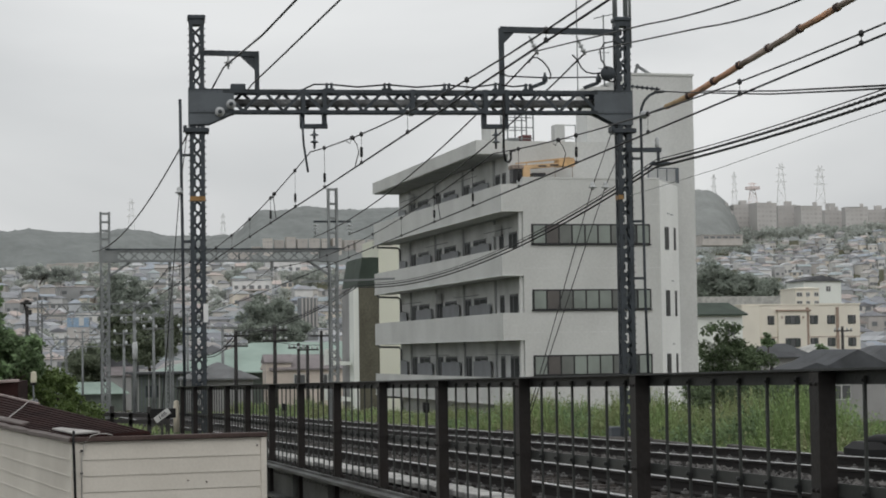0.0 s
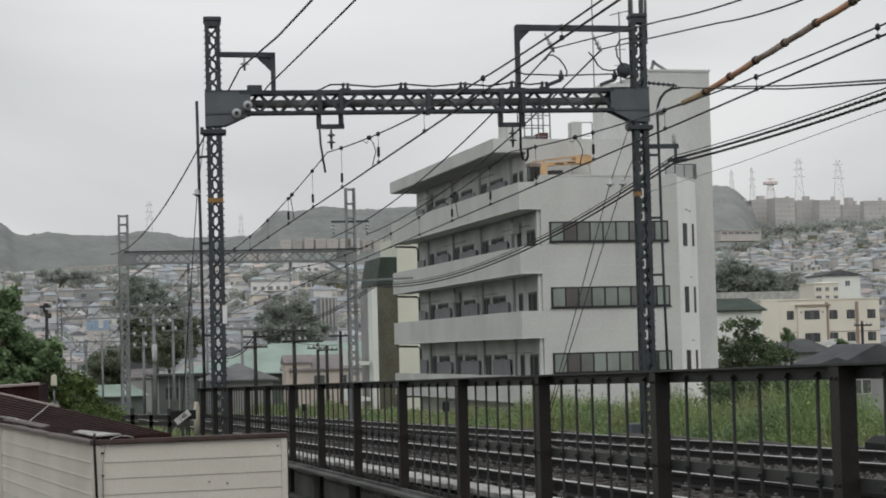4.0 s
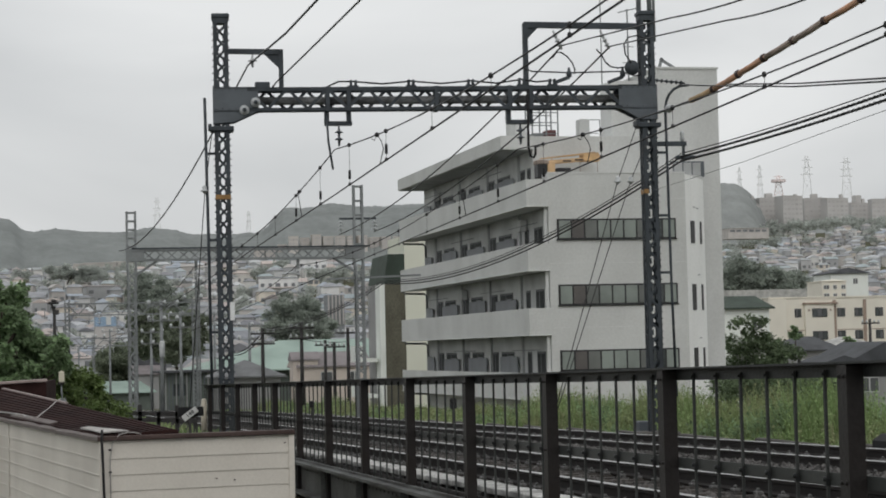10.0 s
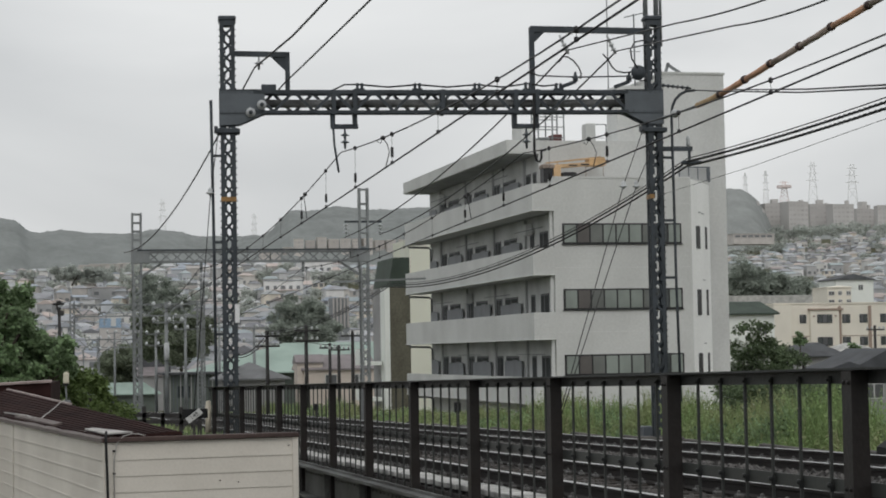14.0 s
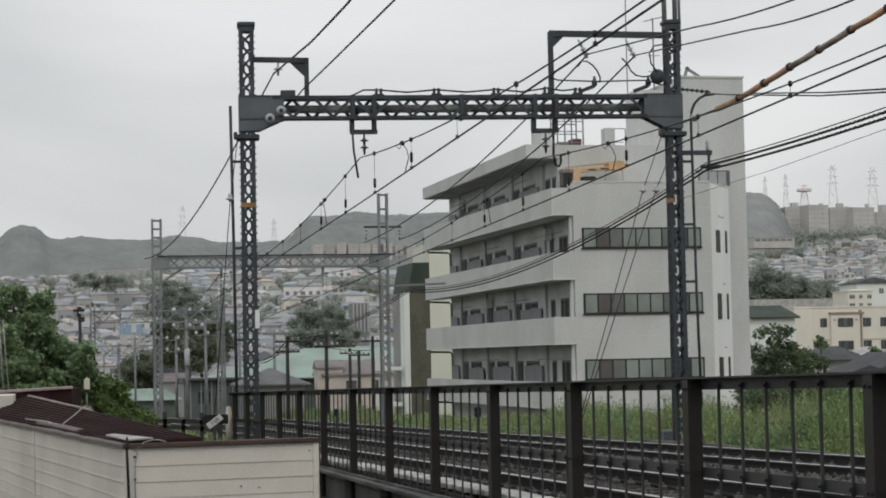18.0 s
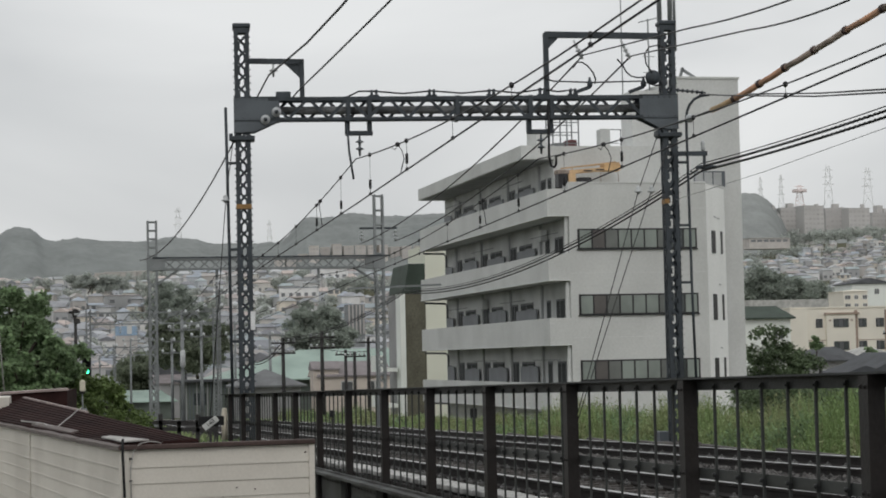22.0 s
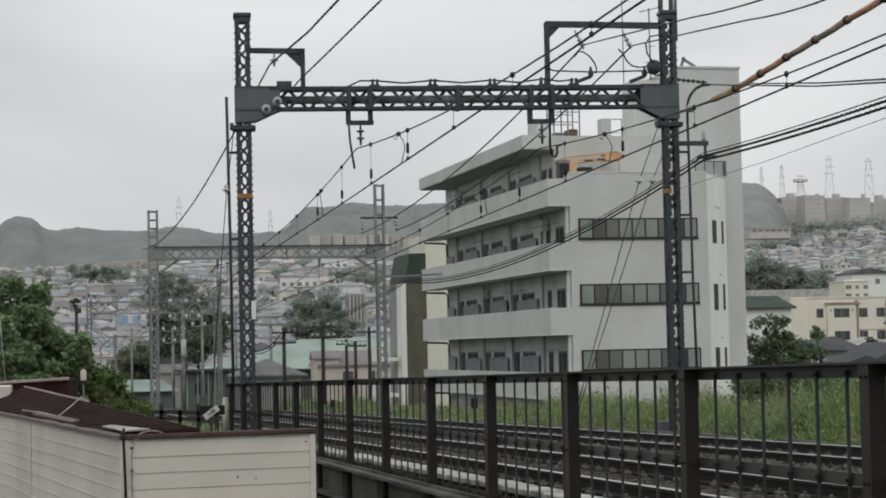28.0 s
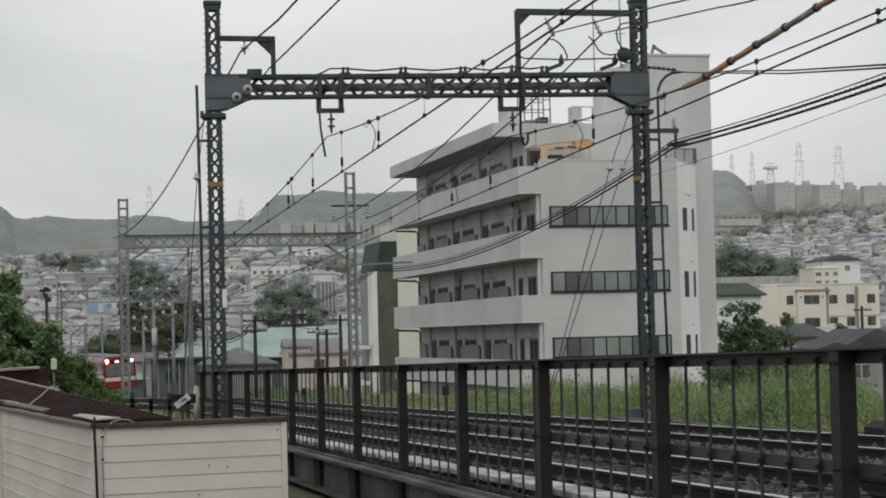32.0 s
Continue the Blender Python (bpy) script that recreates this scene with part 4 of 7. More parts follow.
# ------------------------------------------------------------ white apartment building
def build_apartments():
    b = thing("apartment_building", "off-white five-storey apartment building with long balconies", "building", pose(23.50, 86.75, 0, 0, 0, 1.15))
    L, base = 28.0, -3.2
    body = Shape().prism([(0.55, 0.02), (0.55, L), (6.5, L), (8.1, 1.6), (6.6, 0.0), (0.0, 0.0), (0.0, 0.9), (0.55, 0.9)], base, 8.62)
    wall = part("wall", body, RENDER_WALL, b)
    top = Shape().box((0.55, 4.2, 8.62), (9.0, L, 10.80))
    part("top_storey", top, RENDER_WALL, b)
    floors = (-1.64, 1.29, 4.22, 7.15)
    for z in floors:
        s = Shape().prism([(-1.02, 0.0), (0.0, 0.0), (0.0, 0.12), (-0.90, 0.12), (-0.90, L - 0.1), (-1.02, L - 0.1)], z, z + 1.22)
        par = part("balcony_parapet", s, RENDER_WALL, b)
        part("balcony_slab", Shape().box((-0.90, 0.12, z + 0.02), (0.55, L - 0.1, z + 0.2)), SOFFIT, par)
        part("drip_edge", Shape().box((-1.035, -0.015, z - 0.03), (0.0, L - 0.09, z + 0.03)), RENDER_SHADE, par)
        pipe = Shape().tube([(-0.93, L - 0.5, z - 0.02), (-0.90, L - 0.5, z - 0.16), (0.30, L - 0.5, z - 0.20), (0.44, L - 0.5, z - 0.32), (0.46, L - 0.5, max(base, z - 2.7))], 0.06, 8)
        part("overflow_pipe", pipe, DOOR_GREY, par, "dark drain pipe under the balcony")
        if z > 0:
            part("joint_line", Shape().box((0.01, -0.006, z + 0.30), (6.55, 0.0, z + 0.325)), RENDER_SHADE, wall)
    roof = Shape().prism([(-1.05, 4.2), (0.6, 4.2), (0.6, L), (-1.05, L)], 10.17, 10.82)
    part("roof_fascia", roof, RENDER_WALL, b)
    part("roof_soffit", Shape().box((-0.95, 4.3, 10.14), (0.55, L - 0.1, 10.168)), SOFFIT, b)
    part("terrace_edge", Shape().box((0.0, -0.02, 8.62), (6.6, 0.12, 8.70)), RENDER_SHADE, b)
    # balcony bays
    bay = 6.1
    for k, z in enumerate((-1.44, 1.49, 4.42, 7.35)):
        if k < 3:
            part("end_column", Shape().box((-0.16, 0.14, z), (-0.02, 0.34, z + 2.75)), RENDER_SHADE, b)
        for j in range(5):
            e = 6.7 + j * bay
            a = e - bay
            if a > 25.5:
                continue
            last = j == 4
            e = min(e, L - 0.4)
            if not last:
                part("drain_pipe", Shape().box((0.42, e - 0.16, z), (0.548, e - 0.02, z + 2.72)), SOFFIT, b, "grey drain pipe")
            doors = ((0.5, 1.5), (2.2, 3.6), (4.6, 5.3)) if j == 0 else ((4.75, 5.85), (1.7, 4.1))
            if k == 3 and j == 0:
                doors = ((4.0, 4.6), (5.0, 5.8))
            for d0, d1 in doors:
                if a + d1 > L - 0.5:
                    continue
                door = part("balcony_door", Shape().box((0.50, a + d0, z), (0.549, a + d1, z + 1.98)), DOOR_GREY, b, "grey framed balcony door")
                if d1 - d0 > 1.05:
                    part("mullion", Shape().box((0.478, a + (d0 + d1) / 2 - 0.05, z + 0.1), (0.484, a + (d0 + d1) / 2 + 0.05, z + 1.88)), DOOR_GREY, door)
                part("pane", Shape().box((0.485, a + d0 + 0.08, z + 0.1), (0.498, a + d1 - 0.08, z + 1.88)), DOOR_PANE, door)
            if j > 0:
                w = (3.7, 3.3, 3.9, 3.5)[(j + k) % 4]
                t = 1.68 + 0.06 * ((j * 2 + k) % 3 - 1)
                part("privacy_screen", Shape().box((0.38, a + 0.7, z + 0.1), (0.43, min(a + 0.7 + w, L - 0.5), z + t), 0.01), SCREEN_GREY, b, "grey privacy panel behind the parapet")
                part("panel_rail", Shape().box((0.37, a + 1.4, z + t), (0.42, min(a + 2.4, L - 0.5), z + t + 0.05)), SCREEN_GREY, b)
            if (j * 3 + k) % 5 == 2 and not last:
                part("air_conditioner", Shape().box((0.1, e - 1.5, z + 1.9), (0.42, e - 0.75, z + 2.45), 0.03), BALCONY_WALL, b, "wall-hung air conditioner unit")
            if (j + k) % 2 == 0 and not last:
                part("laundry_pole", Shape().tube([(-0.2, a + 0.6, z + 2.05), (-0.2, e - 0.6, z + 2.05)], 0.02, 6), STEEL_FAR, b)
    inner = Shape().box((0.53, 0.95, -3.0), (0.548, L - 0.05, 8.6)).box((0.53, 4.25, 8.7), (0.548, L - 0.05, 10.1))
    part("balcony_back_wall", inner, BALCONY_WALL, b, "pale back wall of the balconies")
    # window strips of the front
    for z0, z1 in ((5.66, 6.50), (2.66, 3.51), (-0.32, 0.52)):
        w = part("window_strip", Shape().box((0.38, -0.03, z0 - 0.05), (6.10, 0.0, z1 + 0.05)).box((0.34, -0.07, z0 - 0.09), (6.14, -0.0, z0 - 0.04)), FRAME_DARK, b, "dark framed ribbon window")
        n = 9
        for k in range(n):
            x0 = 0.44 + k * 5.62 / n
            p = part("pane", Shape().box((x0 + 0.04, -0.042, z0 + 0.02), (x0 + 5.62 / n - 0.04, -0.031, z1 - 0.02)), (PANE_CURTAIN, PANE_BROWN, PANE_DIM, PANE_CURTAIN, PANE_CURTAIN, PANE_CURTAIN, PANE_DIM, PANE, PANE_CURTAIN)[k], w)
    # canted face: the sky's gleam is put into a whiter base colour
    canted_white = mat("canted_gleam_white", (0.86, 0.87, 0.855), 0.45, 0.06, 0.7, 0.04, fine=9.0, streak=0.2)
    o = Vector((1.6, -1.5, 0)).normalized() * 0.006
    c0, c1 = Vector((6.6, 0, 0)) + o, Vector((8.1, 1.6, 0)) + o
    part("canted_panel", Shape().add([c0 + Vector((0, 0, base)), c1 + Vector((0, 0, base)), c1 + Vector((0, 0, 8.45)), c0 + Vector((0, 0, 8.6)), c0 - o * 0.9 + Vector((0, 0, base)), c1 - o * 0.9 + Vector((0, 0, base)), c1 - o * 0.9 + Vector((0, 0, 8.45)), c0 - o * 0.9 + Vector((0, 0, 8.6))], [(0, 1, 2, 3), (3, 2, 6, 7), (0, 3, 7, 4), (2, 1, 5, 6)]), canted_white, b, "white canted face with sky gleam in its colour")
    for t, z in ((0.62, 7.05), (0.45, 7.1), (0.62, 3.95), (0.62, 1.0), (0.62, -2.2)):
        c = c0.lerp(c1, t) + Vector((0, 0, z))
        part("wall_vent", Shape().bar(c - Vector((0.09, 0.096, 0)), c + Vector((0.09, 0.096, 0)), 0.04, 0.05), SOFFIT, b)
    # slit windows of the canted corner
    for z0, z1 in ((5.4, 6.45), (2.3, 3.5), (-0.5, 0.55)):
        for t, wd in ((0.34, 0.22), (0.78, 0.09)):
            c = Vector((6.6, 0, 0)).lerp(Vector((8.1, 1.6, 0)), t)
            d = Vector((1.5, 1.6, 0)).normalized()
            n = Vector((d.y, -d.x, 0))
            s = Shape().bar(c + n * 0.01 + Vector((0, 0, z0)), c + n * 0.01 + Vector((0, 0, z1)), 0.05, 2 * wd, d)
            win = part("slit_window", s, FRAME_DARK, b, "narrow upright window")
    s = Shape().prism([(6.5, 3.2), (9.6, 3.2), (9.6, 9.5), (6.5, 9.5)], base, 13.95)
    t = part("stair_tower", s, RENDER_SHADE, b, "grey rendered stair tower")
    part("tower_cap", Shape().prism([(6.45, 3.15), (9.65, 3.15), (9.65, 9.55), (6.45, 9.55)], 13.95, 14.05), RENDER_WALL, t)
    part("mesh_panel", Shape().box((6.7, 1.9, 8.66), (8.2, 1.92, 9.28)), SOFFIT, b, "grey mesh railing panel")
    for j in range(4):
        part("railing_bar", Shape().box((6.75 + j * 0.46, 1.87, 8.62), (6.79 + j * 0.46, 1.9, 9.3)), STEEL_PLATE, b)
    part("railing_rail", Shape().box((6.6, 1.88, 9.3), (8.3, 1.95, 9.36)).box((8.18, 1.88, 8.62), (8.3, 1.95, 9.3)), STEEL_PLATE, b)
    part("tower_wing", Shape().box((4.65, 4.6, 10.8), (6.495, 6.3, 13.55)), RENDER_SHADE, b)
    # roof equipment
    f = Shape()
    for x in (1.62, 2.35, 2.95):
        for y in (8.0, 9.2):
            f.bar((x, y, 10.8), (x, y, 12.95), 0.06)
    for z in (11.35, 11.9, 12.4, 12.92):
        f.bar((1.62, 8, z), (2.95, 8, z), 0.045).bar((1.62, 9.2, z), (2.95, 9.2, z), 0.045)
    tagged(part("roof_frame", f, STEEL_FAR, b, "grey steel frame on the roof"), kind="stuff")
    part("roof_box", Shape().box((2.42, 8.1, 10.9), (2.88, 9.0, 11.55), 0.03), mat("rust_red_panel", (0.16, 0.07, 0.07), 0.7), b, "rust red panel")
    part("roof_box", Shape().box((1.70, 8.3, 10.9), (2.30, 8.9, 11.4), 0.03), STEEL_FAR, b)
    part("roof_cabinet", Shape().box((0.65, 7.6, 10.8), (1.2, 9.4, 12.0), 0.02), RENDER_WALL, b)
    s = Shape().box((4.1, 8, 10.8), (4.6, 8.7, 12.1), 0.03)
    part("roof_cabinet", s, RENDER_WALL, b)
    r = Shape().bar((4.6, 8, 12.05), (5.15, 8, 12.05), 0.04).bar((5.15, 8, 10.8), (5.15, 8, 12.05), 0.04).bar((4.6, 8.3, 11.4), (5.15, 8.3, 11.4), 0.03)
    part("guard_rail", r, STEEL_FAR, b)
    s = Shape().tube([(5.0, 7, 10.8), (5.0, 7, 19.0)], 0.03, 6)
    part("lightning_rod", s, STEEL_FAR, b)
    s = Shape().tube([(6.4, 7, 13.0), (6.4, 7, 17.5)], 0.04, 6).bar((5.9, 7, 17.3), (7.1, 7, 17.6), 0.04)
    for k in range(5):
        s.bar((6.05 + k * 0.22, 6.8, 17.35 + 0.05 * k), (6.05 + k * 0.22, 7.2, 17.35 + 0.05 * k), 0.03)
    s.bar((6.1, 7, 14.8), (6.7, 7, 14.8), 0.03).bar((6.1, 7, 15.6), (6.7, 7, 15.6), 0.03)
    part("aerial", s, STEEL_FAR, b)
    s = Shape().bar((6.9, 4, 14.0), (7.1, 4, 14.6), 0.12).bar((7.0, 4, 14.55), (7.9, 4, 14.0), 0.12)
    part("roof_bracket", s, STEEL_FAR, b)
    # gondola cradle hanging at the top storey
    cr = thing("maintenance_gondola", "ochre yellow window-cleaning gondola at the top storey", "gondola", pose(23.50, 86.75, 0, 0, 0, 1.15))
    g = Shape().bar((0.5, 3.2, 9.42), (3.55, 3.2, 9.66), 0.14, 0.16).bar((0.5, 3.6, 9.42), (3.55, 3.6, 9.66), 0.14, 0.16).bar((0.6, 3.2, 9.62), (3.5, 3.2, 9.90), 0.06, 0.06)
    part("boom", g, OCHRE, cr)
    part("mast", Shape().box((0.95, 3.1, 8.72), (1.30, 3.7, 9.5), 0.02).box((0.9, 3.05, 8.70), (1.5, 3.75, 8.82)), OCHRE, cr)
    part("boom_head", Shape().box((2.7, 3.05, 9.5), (3.5, 3.75, 9.85), 0.03), mat("tan_boom_head", (0.58, 0.38, 0.20), 0.7), cr)
    part("stay", Shape().bar((0.62, 3.15, 9.62), (3.3, 3.15, 9.93), 0.05, 0.05).bar((1.15, 3.15, 9.5), (1.15, 3.15, 9.68), 0.05), OCHRE, cr)
    part("boom_cover", Shape().box((0.42, 3.05, 9.36), (0.98, 3.75, 9.56), 0.03), SLEEVE_GREY, cr, "dull brown cover")
    for x, z in ((1.7, 9.50), (2.3, 9.55)):
        part("boom_slot", Shape().box((x, 3.10, z - 0.02), (x + 0.4, 3.13, z + 0.04)), FRAME_DARK, cr)
    for x in (2.55, 3.42):
        part("hanging_rope", Shape().tube([(x, 3.2, 9.6), (x + 0.02, 3.2, 8.72)], 0.018, 6), SLEEVE_GREY, cr)
    part("counterweight", Shape().box((0.45, 3.1, 8.72), (0.9, 3.7, 9.4), 0.03), FRAME_DARK, cr)
    part("machine_box", Shape().box((1.45, 3.2, 8.72), (2.1, 3.9, 9.2), 0.03), FRAME_DARK, cr)


build_apartments()


# ------------------------------------------------------------ cream shed with a brown roof
def build_shed():
    a = 8.0
    shed = thing("siding_shed", "cream white sided shed with a maroon brown metal roof", "shed", pose(0.68, 18.0, 0, 0, 0, a))
    wdt, lng, top = 1.78, 12.0, 0.06
    joint = 6.0
    low = -3.4
    part("core", Shape().box((0.02, 0.02, low), (0.85, lng, top - 0.06)).box((0.85, 0.02, low), (wdt - 0.02, 0.5, top - 0.06)), SIDING, shed)
    n, h = 24, 0.1445
    for k in range(n):
        z = top - 0.062 - k * h
        up = min(z + h - 0.003, top - 0.04)
        f = Shape()
        f.add([(0.0, -0.003, z), (wdt, -0.003, z), (wdt, 0.004, up), (0.0, 0.004, up), (0, 0.03, z), (wdt, 0.03, z), (wdt, 0.03, up), (0, 0.03, up)], [(0, 1, 2, 3), (3, 2, 6, 7), (1, 0, 4, 5), (0, 3, 7, 4), (2, 1, 5, 6)])
        part("siding_board", f, SIDING, shed)
        f = Shape()
        f.add([(-0.001, 0, z), (0.002, 0, up), (0.002, lng, up), (-0.001, lng, z), (0.03, 0, z), (0.03, 0, up), (0.03, lng, up), (0.03, lng, z)], [(0, 1, 2, 3), (1, 5, 6, 2), (4, 0, 3, 7), (0, 4, 5, 1)])
        part("siding_board", f, SIDING, shed)
        # added thin pale strips draw the highlight on each board edge
        if k:
            part("joint_highlight", Shape().box((-0.006, 0.06, z - 0.006), (0.004, lng, z + 0.004)), JOINT_HIGHLIGHT, shed)
    part("joint_cover", Shape().box((-0.012, joint, low), (-0.003, joint + 0.08, top - 0.04)), SIDING, shed)
    # small dark raised specks on the front boards
    for x, z in ((1.05, -0.36), (1.22, -0.38), (1.70, -0.06), (0.95, -0.62)):
        part("dark_speck", Shape().box((x - 0.008, -0.012, z - 0.005), (x + 0.008, 0.0, z + 0.006), 0.003), COPING, shed)
    part("corner_trim", Shape().box((-0.012, -0.014, low), (0.06, 0.0, top - 0.04)).box((-0.014, -0.012, low), (-0.005, 0.06, top - 0.04)), SIDING, shed)
    part("corner_trim", Shape().box((wdt - 0.045, -0.014, low), (wdt + 0.008, -0.004, top - 0.04)), SIDING, shed)
    part("front_coping", Shape().box((-0.03, -0.035, top - 0.045), (wdt + 0.01, 0.06, top), 0.008), COPING, shed, "dark brown coping")
    rng = random.Random(3)
    for k in range(10):
        y = k * 1.2
        s = Shape().slab([(-0.035, y - 0.03, top - 0.01), (0.06, y - 0.03, top + 0.005 + rng.uniform(-0.01, 0.02)), (0.06, y + 1.18, top + 0.005 + rng.uniform(-0.01, 0.02)), (-0.035, y + 1.18, top - 0.01 + rng.uniform(-0.012, 0.012))], 0.035)
        part("side_flashing", s, COPING_GREY, shed)
    part("pale_flashing", Shape().slab([(0.03, 0.05, top + 0.035), (0.26, 0.05, top + 0.045), (0.12, 1.3, top + 0.05), (0.04, 1.3, top + 0.04)], 0.012), COPING_PALE, shed, "bent white roof-edge flashing")
    part("loose_flashing", Shape().slab([(0.03, 3.1, top + 0.03), (0.11, 3.1, top + 0.05), (0.10, 6.2, top + 0.07), (0.04, 6.2, top + 0.045)], 0.02), COPING_GREY, shed, "loose weathered flashing strip")
    # roof courses, rising from the side wall to the ridge
    e0, e1 = Vector((0.02, 0.02, top + 0.0)), Vector((0.02, lng, top + 0.02))
    r0, r1 = Vector((0.70, 0.02, top + 0.035)), Vector((0.72, lng, top + 0.27))
    courses = 11
    for k in range(courses):
        t0, t1 = k / courses, (k + 1) / courses
        q = [e0.lerp(r0, t0), e0.lerp(r0, t1), e1.lerp(r1, t1), e1.lerp(r1, t0)]
        q[0], q[3] = q[0] + Vector((0, 0, 0.012)), q[3] + Vector((0, 0, 0.02))
        part("roof_course", Shape().slab(q, 0.03), ROOF_BROWN, shed)
    part("roof_fall", Shape().slab([r0, (0.98, 0.02, top - 0.6), (0.98, lng, top - 0.6), r1], 0.03), ROOF_BROWN, shed)
    part("ridge_cap", Shape().bar(r0.lerp(r1, 0.52) + Vector((0, 0, 0.01)), r1 + Vector((0, 0, 0.01)), 0.045, 0.016), RIDGE, shed, "faded ridge flashing")
    # cables
    s = Shape().tube([(0.005, -0.045, 0.12), (0.0, -0.05, 0.03), (0.01, -0.04, -0.2), (0.03, -0.04, -1.0), (0.02, -0.04, -3.0)], 0.012, 8)
    part("downlead_cable", s, CABLE, shed, "black cable down the corner")
    s = Shape().tube([(0.08, -0.03, -0.9), (0.075, -0.03, -0.15), (0.10, -0.03, 0.0), (0.16, -0.03, 0.07), (0.24, -0.02, 0.088), (0.30, -0.02, 0.085), (0.36, -0.02, 0.068)], 0.0055, 6)
    s.tube([(0.10, 4.6, 0.10), (0.22, 4.9, 0.15), (0.40, 5.5, 0.20), (0.60, 6.3, 0.25), (0.7, 6.6, 0.27)], 0.0065, 6)
    s.tube([(0.12, 4.3, 0.10), (0.06, 5.0, 0.115), (0.10, 5.6, 0.12), (0.0, 6.8, 0.13)], 0.009, 6)
    part("loose_cable", s, COPING_PALE, shed, "pale loose cable")
    for z in (-0.27, -0.07):
        part("cable_clip", Shape().box((0.066, -0.035, z), (0.088, -0.01, z + 0.018), 0.004), CABLE, shed)
    # upper roof end with a pale ridge board
    up = thing("rear_roof", "maroon roof end with a pale ridge board behind the shed", "roof", pose(0, 0, 0))
    p0, p1 = Vector((-1.13, 32.00, 0.34)), Vector((0.37, 32.00, 0.40))
    q0, q1 = Vector((-1.13, 32.00, -0.12)), Vector((0.37, 32.00, -0.16))
    d = Vector((0.2, 3.0, 0))
    part("gable_panel", Shape().add([p0, p1, q1, q0, p0 + d, p1 + d, q1 + d, q0 + d], [(3, 2, 1, 0), (4, 5, 6, 7), (0, 1, 5, 4), (1, 2, 6, 5), (2, 3, 7, 6), (3, 0, 4, 7)]), ROOF_BROWN, up)
    part("ridge_board", Shape().bar(p0 + Vector((0, 0.5, 0.02)), p1 + Vector((0.02, 0.5, 0.02)), 1.1, 0.032), RIDGE, up, "faded pinkish ridge board")
    w = Vector((-0.49, 30.00, 0.25))
    part("side_wall", Shape().box((w.x - 2.5, 29.5, w.z - 3), (w.x, 31.5, w.z + 0.1)), SIDING, up)
    # small pale box on a stalk
    sb = thing("rooftop_box", "small pale weathered box on a stalk on the roof", "box")
    c = Vector((0.49, 26.00, 0.54))
    part("box", Shape().box((c.x - 0.030, 25.95, c.z - 0.085), (c.x + 0.042, 26.05, c.z + 0.05), 0.008).box((c.x - 0.012, 25.97, c.z + 0.05), (c.x + 0.026, 26.03, c.z + 0.065)), mat("cream_plastic", (0.66, 0.63, 0.50), 0.5, 0.2), sb)
    part("cap", Shape().box((c.x - 0.04, 25.95, c.z - 0.115), (c.x + 0.035, 26.05, c.z - 0.085)), CABLE, sb)
    part("stalk", Shape().tube([(c.x, 26, c.z - 0.1), (c.x + 0.01, 26, c.z - 0.32)], 0.012, 6).box((c.x - 0.03, 25.96, c.z - 0.36), (c.x + 0.06, 26.04, c.z - 0.30)), STEEL_FAR, sb)


build_shed()


# ------------------------------------------------------------ plants
def leaves(s, rng, centre, spread, n, size, droop=0.0):
    """Small folded leaves scattered in a clump."""
    c = Vector(centre)
    for i in range(n):
        d = Vector((rng.gauss(0, 1), rng.gauss(0, 1), rng.gauss(0, 1)))
        d = d.normalized() * (rng.random() ** 0.45)
        p = c + Vector((d.x * spread[0], d.y * spread[1], d.z * spread[2]))
        a = Vector((rng.uniform(-1, 1), rng.uniform(-1, 1), rng.uniform(-0.6, 0.6) - droop)).normalized()
        b = a.cross(Vector((rng.uniform(-1, 1), rng.uniform(-1, 1), rng.uniform(-1, 1)))).normalized()
        l, w = size * rng.uniform(0.7, 1.4), size * rng.uniform(0.28, 0.5)
        n2 = a.cross(b) * w * 0.3
        s.add([p, p + a * l * 0.5 + b * w + n2, p + a * l, p + a * l * 0.5 - b * w + n2], [(0, 1, 2), (0, 2, 3)])



def limb(s, rng, p, q, r0, r1, n=5, wob=0.1):
    p, q = Vector(p), Vector(q)
    L = (q - p).length
    pts = [p.lerp(q, i / n) + Vector((rng.uniform(-1, 1), rng.uniform(-1, 1), rng.uniform(-0.5, 0.5))) * (wob * L * 0.3 if 0 < i < n else 0) for i in range(n + 1)]
    s.tube(pts, [r0 + (r1 - r0) * i / n for i in range(n + 1)], 7)
    return pts


